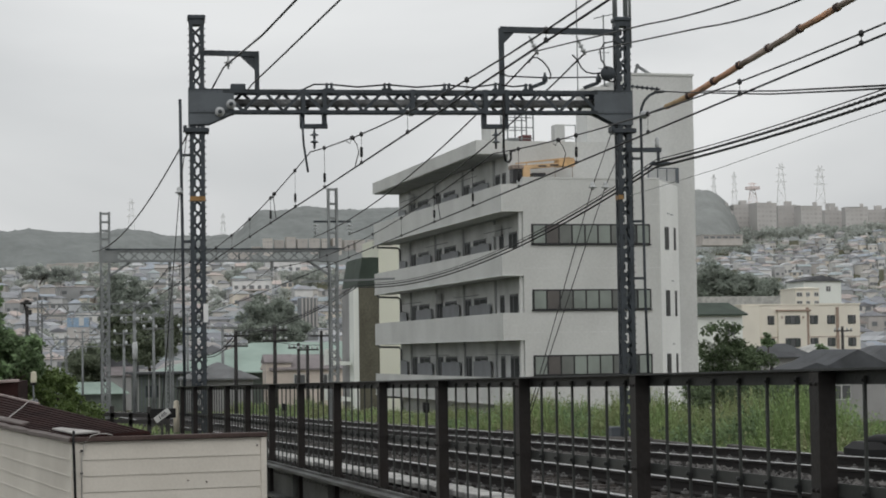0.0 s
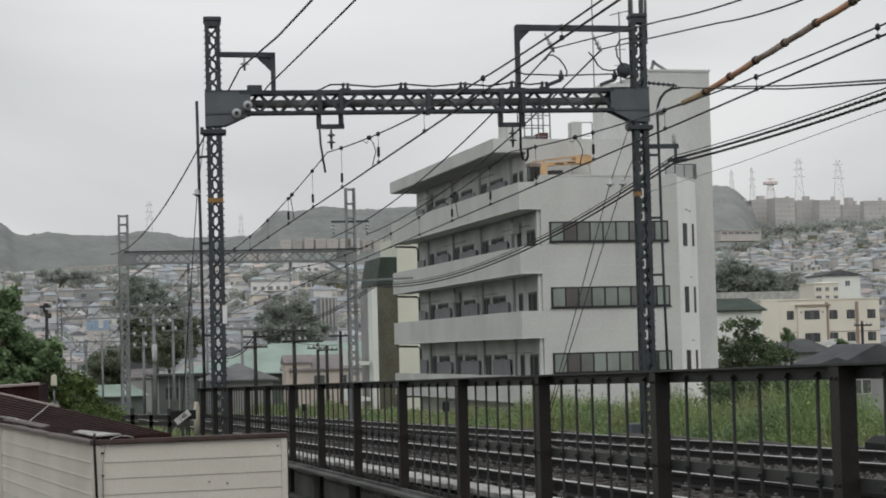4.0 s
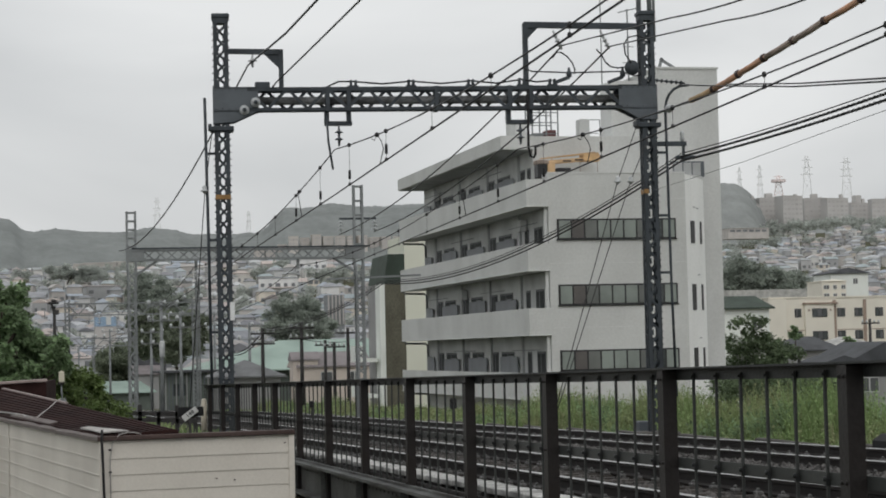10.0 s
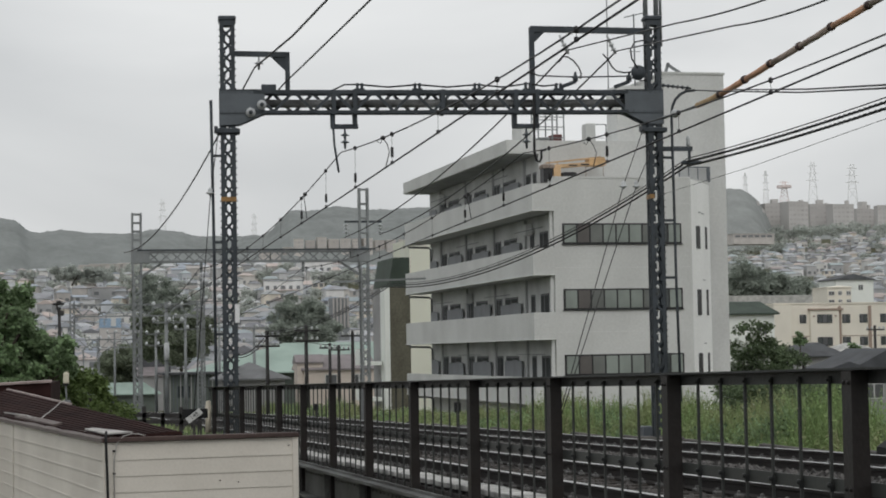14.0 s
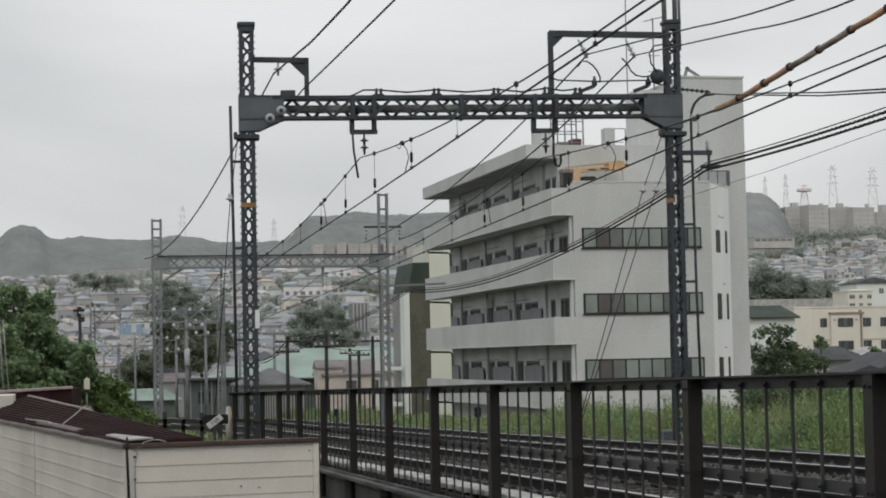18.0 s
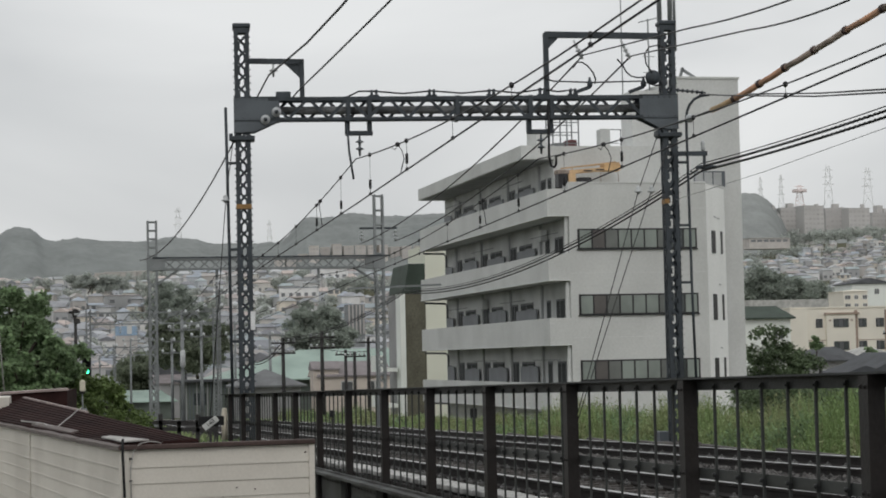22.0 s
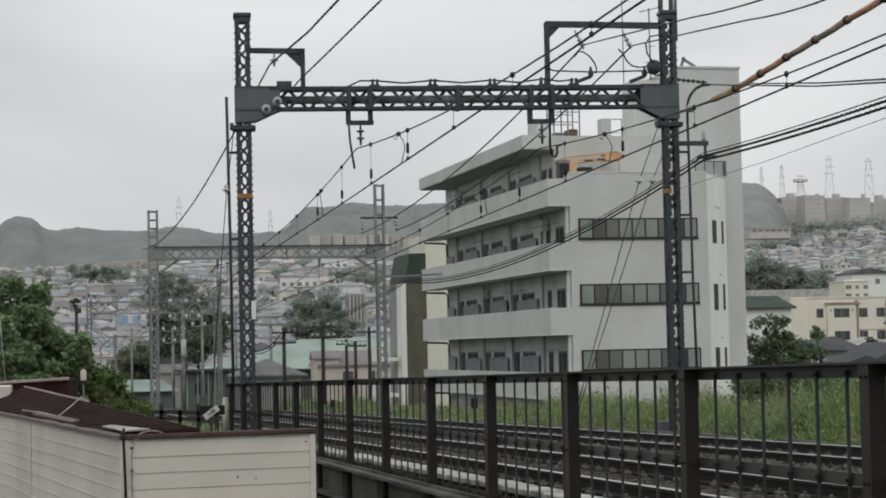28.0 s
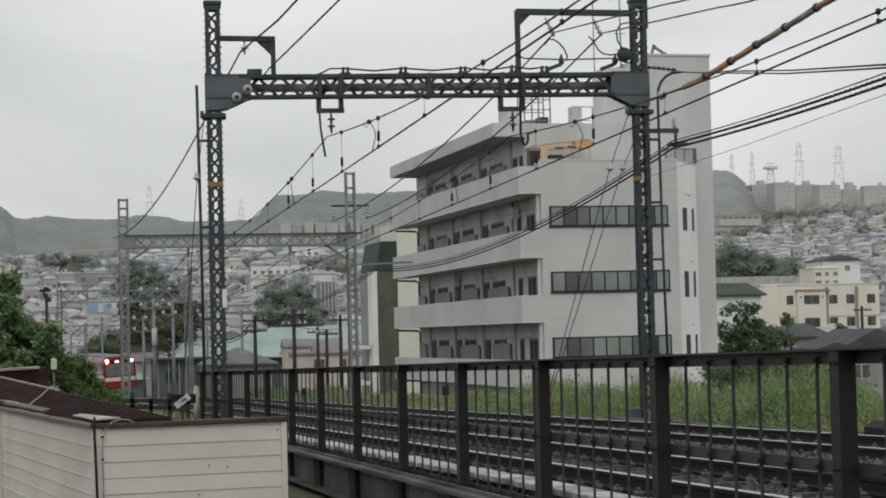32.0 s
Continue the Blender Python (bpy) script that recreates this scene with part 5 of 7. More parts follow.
def tree(name, label, base, tips, leaf, seed, size, per=260, spread=0.5, trunk=0.16, material=LEAF, droop=0.2, far=False):
    """A trunk, limbs to the given tips and a crown of leaf clumps round them."""
    rng = random.Random(seed)
    t = thing(name, label, "tree", pose(*base))
    b = Vector(base)
    top = sum((Vector(p) for p in tips), Vector()) / len(tips) - b
    fork = Vector((top.x * 0.4, top.y * 0.4, top.z * 0.45))
    wood = Shape()
    limb(wood, rng, (0, 0, -0.3), fork, trunk, trunk * 0.7)
    trunk_ob = part("trunk", wood, BARK, t)
    arms, crown = Shape(), Shape()
    for p in tips:
        q = Vector(p) - b
        pts = limb(arms, rng, fork, q, trunk * 0.5, 0.02)
        for k, w in ((5, 1.0), (4, 0.8), (3, 0.5)):
            for j in range(4):
                o = Vector((rng.uniform(-1, 1), rng.uniform(-1, 1), rng.uniform(-0.7, 0.7))) * spread
                if far:
                    leaves(crown, rng, pts[k] + o, (spread * 0.7, spread * 0.7, spread * 0.5), int(per * w / 2), size * 0.9)
                    continue
                leaves(crown, rng, pts[k] + o, (spread * 0.62, spread * 0.62, spread * 0.42), int(per * w / 4), size, droop)
    part("branching", arms, BARK, trunk_ob)
    part("crown", crown, material, t)
    return t


def build_left_tree():
    tips = [(-0.30, 46.00, 2.23), (0.11, 46.00, 1.46), (0.26, 46.00, 1.15), (-0.01, 47.00, 2.10), (-0.74, 46.00, 2.28), (-1.14, 47.00, 2.51), (-1.70, 45.00, 2.13), (-0.01, 45.00, 1.69), (-0.41, 44.00, 1.78), (-0.93, 43.00, 1.40), (0.15, 45.00, 1.06), (-0.11, 44.00, 0.91), (-0.58, 43.00, 0.68), (-1.31, 44.00, 0.81), (0.30, 45.00, 0.68), (0.24, 44.00, 0.42), (-0.35, 43.00, 0.20), (-2.11, 46.00, 1.34), (-1.79, 44.00, 0.21), (0.68, 45.00, 0.02), (-0.55, 46.00, 2.36), (0.62, 45.00, 1.01), (0.58, 45.00, 0.75), (0.53, 45.00, 1.18)]
    t = tree("broadleaf_tree", "dark green broadleaf tree behind the shed roof", (-1.13, 46.00, -1.23), tips, LEAF, 11, 0.115, 420, 0.30, 0.17)
    # a low leafy spray that the wind swings aside
    rng = random.Random(21)
    spray = thing("leafy_spray", "leafy outer branch of the broadleaf tree swaying in wind", "branch", pose(*(0.12, 44.20, 0.05)))
    p = Vector((0.12, 44.20, 0.05))
    crown = Shape()
    for q in ((0.71, 44.20, 0.96), (0.88, 44.20, 0.77), (0.95, 44.20, 0.59), (0.83, 44.30, 1.12)):
        wood = Shape()
        pts = limb(wood, rng, (0, 0, 0), Vector(q) - p, 0.03, 0.008)
        part("twig", wood, BARK, spray)
        leaves(crown, rng, pts[-1], (0.15, 0.16, 0.15), 110, 0.12, 0.3)
        leaves(crown, rng, pts[-2], (0.15, 0.16, 0.15), 60, 0.12, 0.3)
    part("foliage", crown, LEAF, spray)
    # shrubs along the line fence
    rng = random.Random(4)
    hed = thing("shrub", "bright green shrubs beside the railway", "shrub", pose(*(1.45, 48.00, -0.65)))
    b = Vector((1.45, 48.00, -0.65))
    crown, wood = Shape(), Shape()
    for q in ((1.07, 46.00, 0.13), (1.42, 47.00, 0.32), (1.49, 47.00, 0.11), (1.72, 48.00, -0.11), (1.98, 48.00, -0.35), (2.32, 49.00, -0.56), (1.26, 46.00, -0.20), (1.68, 47.00, -0.43), (0.93, 45.00, 0.02), (0.60, 44.00, -0.27), (2.51, 50.00, -0.73), (0.86, 46.00, 0.47), (1.11, 46.00, 0.41), (0.72, 45.00, 0.32), (1.62, 47.00, 0.10)):
        limb(wood, rng, (0, 0, -0.2), Vector(q) - b, 0.03, 0.008)
        for j in range(3):
            o = Vector((rng.uniform(-1, 1), rng.uniform(-1, 1), rng.uniform(-0.6, 0.6))) * 0.16
            leaves(crown, rng, Vector(q) - b + o, (0.24, 0.24, 0.2), 90, 0.10, 0.1)
    part("stems", wood, BARK, hed)
    part("foliage", crown, LEAF_BRIGHT, hed)
    return spray


SPRAY = build_left_tree()


def build_right_trees():
    tree("round_tree", "dark leafy tree with pale blossom beside the apartment building", (37.40, 98.00, -2.06), [(36.78, 98.00, 1.34), (37.50, 98.00, 1.56), (36.01, 97.00, 0.61), (36.78, 97.00, 0.45), (37.95, 98.00, 0.88), (38.41, 98.00, 0.28), (39.44, 99.00, 0.56), (39.74, 99.00, -0.04), (36.30, 97.00, -0.27), (37.07, 97.00, -0.43), (38.54, 98.00, -0.46), (40.05, 99.00, -0.56), (35.97, 97.00, -0.99), (36.58, 97.00, -1.29)], LEAF, 31, 0.17, 300, 0.75, 0.16, LEAF_DARK)
    rng = random.Random(8)
    bl = thing("blossom_sprigs", "pale blossom sprigs among dark leaves", "blossom")
    petal = mat("pale_blossom", (0.50, 0.53, 0.47), 0.7, 0.2)
    for q in ((36.51, 97.00, 0.81), (36.25, 97.00, 0.17), (36.93, 97.00, 0.16), (36.67, 97.00, -0.28), (37.23, 97.00, -0.14), (36.06, 97.00, -0.12)):
        s = Shape()
        leaves(s, rng, q, (0.55, 0.4, 0.6), 60, 0.2)
        tagged(part("sprig", s, petal, bl), kind="stuff")
    for k, (b, tips) in enumerate((((60.96, 150.00, 0.43), ((60.91, 150.00, 1.80), (60.60, 150.00, 1.35), (61.18, 150.00, 1.29))), ((51.61, 118.00, -0.09), ((51.48, 118.00, 0.70), (51.78, 118.00, 0.55), (51.31, 118.00, 0.27))))):
        tree("small_tree", "small dark garden tree between the houses", b, tips, LEAF, 50 + k, 0.22, 60, 0.22, 0.06)
    rng = random.Random(77)
    s = Shape()
    for q in ((26.23, 72.0, -0.81), (26.39, 72.0, -1.33), (26.03, 70.0, -0.78), (26.19, 70.0, -1.28), (25.80, 68.0, -0.75), (25.96, 68.0, -1.24), (25.59, 66.0, -0.71), (25.74, 66.0, -1.19), (25.39, 64.0, -0.68), (25.53, 64.0, -1.15), (25.15, 62.0, -0.65), (25.29, 62.0, -1.10), (24.91, 60.0, -0.62), (25.05, 60.0, -1.06), (24.64, 58.0, -0.59), (24.78, 58.0, -1.01)):
        leaves(s, rng, q, (0.55, 0.9, 0.42), 330, 0.15)
    sh = thing("hedge_shrub", "dense dark green shrubs behind the weeds", "shrub")
    part("foliage", s, LEAF_DARK, sh)


build_right_trees()


def build_weeds():
    """Tall weeds on the strip beyond the far track."""
    rng = random.Random(2)
    green, dry, broad = Shape(), Shape(), Shape()
    for i in range(70000):
        y = 15 + 105 * rng.random() ** 1.5
        x = 12.7 + bend(y) - 0.8 * smooth(60, 90, y) + 4.4 * rng.random()
        clump = 0.5 + 1.05 * noise.noise((x * 0.5, y * 0.25, 0))
        clump += 0.7 * max(0.0, noise.noise((x * 0.9, y * 0.5, 7)))
        h = (0.34 + 0.66 * clump) * (0.30 + 0.78 * smooth(12.6, 14.4, x)) * rng.uniform(0.55, 1.25) * (1 - 0.28 * smooth(46, 64, y)) * (1 + 0.42 * smooth(42, 45, y) * (1 - smooth(50, 54, y)))
        if h < 0.1:
            continue
        p = Vector((x, y, land(x, y) - 0.02))
        a = rng.uniform(0, 6.28)
        lean = Vector((math.cos(a), math.sin(a), 0)) * h * rng.uniform(0.05, 0.45)
        t = p + lean + Vector((0, 0, h))
        w = rng.uniform(0.004, 0.009) * (0.7 + y / 50)
        side = Vector((w, 0, 0))
        m = p + lean * 0.3 + Vector((0, 0, h * 0.6))
        patch = noise.noise((x * 0.7, y * 0.22, 19))
        s = dry if rng.random() < 0.04 + 0.32 * smooth(42, 56, y) + 0.5 * smooth(0.12, 0.4, patch) else broad if patch < -0.22 and rng.random() < 0.55 else green
        s.add([p - side * 0.6, p + side * 0.6, m + side, m - side, t], [(0, 1, 2, 3), (3, 2, 4)])
        for k in range(rng.randint(3, 6)):
            q = p.lerp(t, rng.uniform(0.3, 1.0))
            b = Vector((rng.uniform(-1, 1), rng.uniform(-1, 1), rng.uniform(-0.1, 0.9))).normalized() * rng.uniform(0.035, 0.085) * (0.85 + y / 160) * (1.5 if s is broad else 1)
            c = b.cross(Vector((0, 0, 1))).normalized() * b.length * 0.27
            s.add([q, q + b * 0.5 + c, q + b, q + b * 0.5 - c], [(0, 1, 2), (0, 2, 3)])
    tagged(part("tall_weeds", green, GRASS), "tall bright green weeds beside the far track", "weeds", kind="stuff")
    tagged(part("broad_leaved_weeds", broad, LEAF), "darker broad-leaved weeds among the tall grass", "weeds", kind="stuff")
    tagged(part("dry_weeds", dry, mat("straw_weeds", (0.25, 0.27, 0.14), 0.8, 0.2, island=0.2)), "yellowed weed stalks beside the far track", "weeds", kind="stuff")
    short = Shape()
    for i in range(13000):
        y = 40 + 110 * rng.random()
        x = rng.choice((rng.uniform(-4, 3.2), rng.uniform(12.4, 20), rng.uniform(3.3, 5.0)))
        z = land(x, y)
        h = rng.uniform(0.15, 0.5)
        a = Vector((rng.uniform(-0.5, 0.5), rng.uniform(-0.5, 0.5), 1)) * h
        short.add([(x - 0.06, y, z), (x + 0.06, y, z), Vector((x, y, z)) + a], [(0, 1, 2)])
    tagged(part("rough_grass", short, GRASS), "rough green grass along the railway", "grass", kind="stuff")


build_weeds()

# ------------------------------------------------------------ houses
# town and foliage colours are paled: distance haze is put into them
H_WALL = mat("hazed_house_walls", (0.70, 0.70, 0.695), 0.85, 0.12, 0.3, island=1, tone=((1, 0.99, 0.97), (0.75, 0.75, 0.76), (0.92, 0.89, 0.85), (0.62, 0.63, 0.65), (1.1, 1.1, 1.1), (0.70, 0.67, 0.65), (0.85, 0.86, 0.87), (1.05, 0.97, 0.86), (0.8, 0.84, 0.9)))
H_ROOF = mat("hazed_tile_and_metal_roofs", (0.45, 0.46, 0.475), 0.75, 0.15, 0.3, island=1, tone=((0.62, 0.63, 0.66), (0.8, 0.81, 0.83), (0.72, 0.64, 0.61), (1.0, 1.01, 1.02), (0.68, 0.74, 0.82), (0.82, 0.77, 0.73), (0.55, 0.57, 0.59), (0.72, 0.74, 0.74), (1.0, 0.86, 0.79), (0.72, 0.80, 0.81), (0.5, 0.5, 0.52)))
H_ROOF_HAZED = mat("hazed_upper_roofs", (0.55, 0.557, 0.565), 0.75, 0.15, 0.3, island=1, tone=((0.62, 0.63, 0.66), (0.8, 0.81, 0.83), (0.72, 0.64, 0.61), (1.0, 1.01, 1.02), (0.68, 0.74, 0.82), (0.82, 0.77, 0.73), (0.55, 0.57, 0.59), (0.72, 0.74, 0.74), (1.0, 0.86, 0.79), (0.72, 0.80, 0.81), (0.5, 0.5, 0.52)))
H_PANE = mat("hazed_house_windows", (0.19, 0.20, 0.21), 0.3, 0.2, 0.5, spec=0.5)
TREE_FAR = leafy("hazed_far_foliage", (0.51, 0.54, 0.505), 0.08, thin=0.5)
TREE_BACK = leafy("hazed_back_foliage", (0.36, 0.40, 0.35), 0.1, thin=0.5)
TREE_MID = leafy("hazed_middle_foliage", (0.215, 0.25, 0.178), 0.12, thin=0.5)


def hip_roof(s, w, d, z, h, over, ridge=0.45, at=Matrix()):
    """A hipped or gabled roof with eaves and a fascia."""
    a, b = w / 2 + over, d / 2 + over
    r = max(0.0, a - b * (1 - ridge) * 1.2) if w >= d else 0
    if w >= d:
        r = a * ridge + (a - a * ridge) * (1 if ridge > 0.95 else 0)
        tops = [(-r, 0, z + h), (r, 0, z + h)]
        fs = [(4, 5, 9, 8), (6, 7, 8, 9), (5, 6, 9), (7, 4, 8)]
    else:
        r = b * ridge
        tops = [(0, -r, z + h), (0, r, z + h)]
        fs = [(5, 6, 9, 8), (7, 4, 8, 9), (4, 5, 8), (6, 7, 9)]
    pts = [(-a, -b, z - 0.12), (a, -b, z - 0.12), (a, b, z - 0.12), (-a, b, z - 0.12), (-a, -b, z), (a, -b, z), (a, b, z), (-a, b, z)] + tops
    fs += [(3, 2, 1, 0), (0, 1, 5, 4), (1, 2, 6, 5), (2, 3, 7, 6), (3, 0, 4, 7)]
    s.add([at @ Vector(p) for p in pts], fs)


def house(label, at, w, d, h, rh, wall, roof, ridge=0.45, wins=(), over=0.4, group="", rz=0.0):
    """One house: at is the middle of its foot; wins are (x, z, width, height) on its front."""
    t = thing("house", label, "house", pose(*at, 0, 0, rz), group)
    part("wall", Shape().box((-w / 2, -d / 2, -1.0), (w / 2, d / 2, h)), wall, t)
    r = Shape()
    hip_roof(r, w, d, h, rh, over, ridge)
    part("roof", r, roof, t)
    for x, z, ww, hh in wins:
        f = Shape().box((x - ww / 2, -d / 2 - 0.05, z), (x + ww / 2, -d / 2 + 0.02, z + hh))
        wn = part("window", f, RENDER_WALL, t)
        for k in range(2):
            part("pane", Shape().box((x - ww / 2 + 0.06 + k * ww / 2, -d / 2 - 0.058, z + 0.06), (x - 0.03 + k * ww / 2, -d / 2 - 0.045, z + hh - 0.06)), PANE_FAR, wn)
    return t


def build_near_houses():
    dark_roof = mat("dark_grey_tiles", (0.075, 0.08, 0.088), 0.7, 0.3, 0.8, 0.1, bump=0.2)
    mid_roof = mat("grey_slate_roof", (0.082, 0.086, 0.092), 0.7, 0.3, 0.8, 0.1, bump=0.2)
    green_roof = mat("dark_green_roof", (0.055, 0.075, 0.06), 0.7, 0.3, 0.6, 0.1)
    mauve_roof = mat("mauve_grey_roof", (0.26, 0.235, 0.24), 0.75, 0.25, 0.6, 0.1)
    mint_roof = mat("pale_green_metal_roof", (0.32, 0.41, 0.365), 0.7, 0.2, 0.3, 0.05)
    cream = mat("cream_rendered_wall", (0.80, 0.76, 0.67), 0.85, 0.06, 0.3, 0.02)
    white = mat("white_house_wall", (0.82, 0.85, 0.81), 0.85, 0.06, 0.3, 0.02)
    pinkish = mat("pale_pink_wall", (0.66, 0.59, 0.53), 0.85, 0.15, 0.3, 0.04)
    greyw = mat("grey_house_wall", (0.34, 0.34, 0.34), 0.85, 0.2, 0.3, 0.04)
    charcoal = mat("charcoal_cladding", (0.085, 0.088, 0.095), 0.8, 0.2, 0.3, 0.04)
    # right side
    p = Vector((59.03, 150.00, 3.50))
    house("white two-storey house under a dark green roof", (p.x - 3.75, 153, -3.2), 7.0, 6.0, p.z + 3.2, 1.0, white, green_roof, 0.9, ((2.4, p.z + 1.45, 0.9, 0.95),), 0.35)
    # cream apartment block
    p = Vector((97.94, 250.00, 6.77))
    apt = thing("cream_apartment_block", "cream two-storey apartment block with brown trim", "building", pose(p.x, 250, p.z - 0.35))
    part("wall", Shape().box((0, 0, -13), (17, 10, 0), 0.03), cream, apt)
    part("parapet", Shape().box((-0.1, -0.1, 0), (17.1, 10.1, 0.2)), cream, apt)
    part("stair_bay", Shape().prism([(-0.05, -0.02), (2.1, -0.9), (2.1, 0.05), (-0.05, 0.05)], -13, -0.1), cream, apt)
    part("projecting_bay", Shape().box((5.0, -0.4, -13), (9.1, 0, -0.65)), cream, apt)
    trim = mat("brown_trim", (0.36, 0.28, 0.23), 0.8, 0.2)
    part("bay_coping", Shape().box((4.8, -0.55, -0.85), (9.7, 0, -0.6)), trim, apt)
    for x in (9.35, 13.7):
        part("trim_band", Shape().box((x - 0.22, -0.1, -13), (x + 0.22, 0.0, -0.3)), trim, apt)
    for x, y, w in ((4.1, 0, 0.8), (7.05, -0.4, 2.0), (10.3, 0, 1.0), (12.8, 0, 1.0), (15.8, 0, 1.0)):
        for z in (-2.5, -5.55):
            win = part("window", Shape().box((x - w / 2 - 0.07, y - 0.06, z - 0.07), (x + w / 2 + 0.07, y + 0.01, z + 1.1)), FRAME_DARK, apt)
            n = 3 if w > 1 else 2
            for k in range(n):
                part("pane", Shape().box((x - w / 2 + k * w / n + 0.04, y - 0.075, z), (x - w / 2 + (k + 1) * w / n - 0.04, y - 0.055, z + 1.03)), PANE if (k + int(x)) % 2 else PANE_FAR, win)
    for x in (5.5, 8.6):
        part("wall_vent", Shape().box((x - 0.12, -0.5, -1.75), (x + 0.12, -0.4, -1.5), 0.02), trim, apt)
    part("pipe_line", Shape().box((2.1, -0.05, -4.35), (5.0, 0, -4.25)).box((9.1, -0.05, -4.35), (17, 0, -4.25)), trim, apt)
    p = Vector((122.39, 285.00, 9.83))
    house("small cream block with a flat roof edge", (p.x, 288, -3), 3.9, 6, p.z + 3, 0.2, cream, cream, 0.9, ((-1.3, p.z + 1.7, 0.9, 0.65), (0.1, p.z + 1.7, 0.6, 0.65), (1.5, p.z + 1.7, 0.7, 0.65), (-1.3, p.z + 0.4, 0.9, 0.65), (0.1, p.z + 0.4, 0.6, 0.65), (1.5, p.z + 0.4, 0.7, 0.65)), 0.15)
    p = Vector((131.74, 300.00, 9.54))
    house("white gabled house above the town street", (p.x, 304, p.z - 3), 6.5, 7, 5.0, 0.9, white, mid_roof, 0.9, ((1.0, 3.2, 0.8, 0.9),), 0.3)
    for p, w, d, rh, rf, wl, lab in (((75.00, 180.00, -0.16), 5.0, 5, 1.3, mid_roof, greyw, "grey hip-roofed house beyond the weeds"), ((49.3, 108.00, -0.55), 3.8, 5.5, 1.15, dark_roof, greyw, "dark grey tiled house beyond the weeds"), ((60.17, 125.00, -0.40), 5.0, 6, 1.2, mid_roof, pinkish, "low house with a grey tiled roof"), ((83.49, 190.00, 0.12), 4.2, 5, 0.95, CONCRETE, greyw, "house with a pale roof between dark roofs"), ((43.20, 100.00, -0.44), 1.2, 3, 0.36, dark_roof, greyw, "small dark gabled outbuilding")):
        house(lab, (p[0], p[1] + d / 2, -3.4), w, d, p[2] + 3.4, rh, wl, rf, 0.98 if w < d and rf is dark_roof else 0.35, ((-w * 0.25, p[2] + 1.6, 1.2, 0.9),), 0.5, "houses by the line")
    # left of the white building
    q = Vector((23.69, 130.00, 5.23))
    b = thing("olive_tiled_building", "olive brown tiled building with cream side walls", "building", pose(q.x, 130, -4.5))
    h = q.z + 4.5
    tile = mat("olive_brown_tile", (0.128, 0.122, 0.092), 0.7, 0.2, 1.0, 0.2, fine=8.0)
    part("tiled_face", Shape().box((0.05, 0.0, 0), (1.45, 6, h)), tile, b)
    part("pilaster", Shape().box((-0.30, -0.1, 0), (0.05, 1.6, h - 0.05)), white, b)
    part("side_wall", Shape().box((-0.03, 1.6, 0), (0.05, 6.02, h)), greyw, b)
    part("cream_wall", Shape().box((1.45, -0.1, 0), (5.0, 6, h + 3.2)), mat("pale_yellow_wall", (0.76, 0.77, 0.66), 0.85, 0.04, 0.4), b)
    part("roof_band", Shape().add([(0.0, 0, h + 0.02), (2.3, 0, h + 0.02), (2.3, 0, h + 1.95), (0.35, 0, h + 1.95), (0.0, 6, h + 0.02), (2.3, 6, h + 0.02), (2.3, 6, h + 1.95), (0.35, 6, h + 1.95)], [(0, 1, 2, 3), (7, 6, 5, 4), (1, 5, 6, 2), (0, 3, 7, 4), (3, 2, 6, 7)]), green_roof, b, "dark green mansard band")
    for z in (3.0, 5.4):
        part("balcony", Shape().box((-1.5, 0.5, z - 0.9), (-0.42, 5, z - 0.65)).box((-1.5, 0.5, z - 0.65), (-1.42, 5, z + 0.2)), white, b)
    # warehouse with a pale green roof
    wh = thing("warehouse", "long warehouse with a pale green metal roof", "warehouse", pose(31.0, 196, -5.4))
    cladding = mat("dark_green_cladding", (0.12, 0.14, 0.125), 0.8, 0.25, 0.5, 0.08)
    part("wall", Shape().box((-15, -6, 0), (15, 6, 4.6)), cladding, wh)
    r = Shape()
    hip_roof(r, 30, 13, 4.6, 2.8, 0.7, 0.38)
    part("roof", r, mint_roof, wh)
    for k in range(10):
        part("window", Shape().box((-14 + k * 2.7, -6.05, 2.2), (-12.3 + k * 2.7, -5.98, 3.4)), PANE_FAR, wh)
    wh = thing("platform_shed", "low shed with a pale green metal roof", "shed", pose(13.2, 292, -7.0))
    part("wall", Shape().box((-5.0, -4, 0), (5.0, 4, 2.6)), cladding, wh)
    r = Shape()
    hip_roof(r, 10, 8, 2.6, 1.6, 0.8, 0.6)
    part("roof", r, mint_roof, wh)
    # ribbed shed and charcoal house beside the line
    sh = thing("ribbed_shed", "grey ribbed metal shed with a flat dark eave", "shed", pose(11.35, 170, -4.6))
    part("wall", Shape().box((0.5, 0, 0), (5.2, 7, 3.85)), cladding, sh)
    part("eave", Shape().box((-0.1, -0.6, 3.85), (5.4, 7.2, 4.05), 0.02), mid_roof, sh, "dark flat eave")
    for k in range(16):
        part("rib", Shape().box((0.55 + k * 0.3, -0.05, 0), (0.63 + k * 0.3, 0, 3.84)), STEEL_PLATE if k % 3 else greyw, sh)
    part("window", Shape().box((1.2, -0.03, 1.9), (2.3, 0.0, 2.9)), PANE, sh)
    ch = thing("charcoal_house", "tall charcoal clad house beside the railway", "house", pose(16.9, 311, -7.8))
    part("wall", Shape().box((0, 0, 0), (5.1, 8, 12.2)), charcoal, ch)
    part("roof", Shape().box((-0.3, -0.3, 12.2), (5.4, 8.3, 12.5), 0.03), mid_roof, ch)
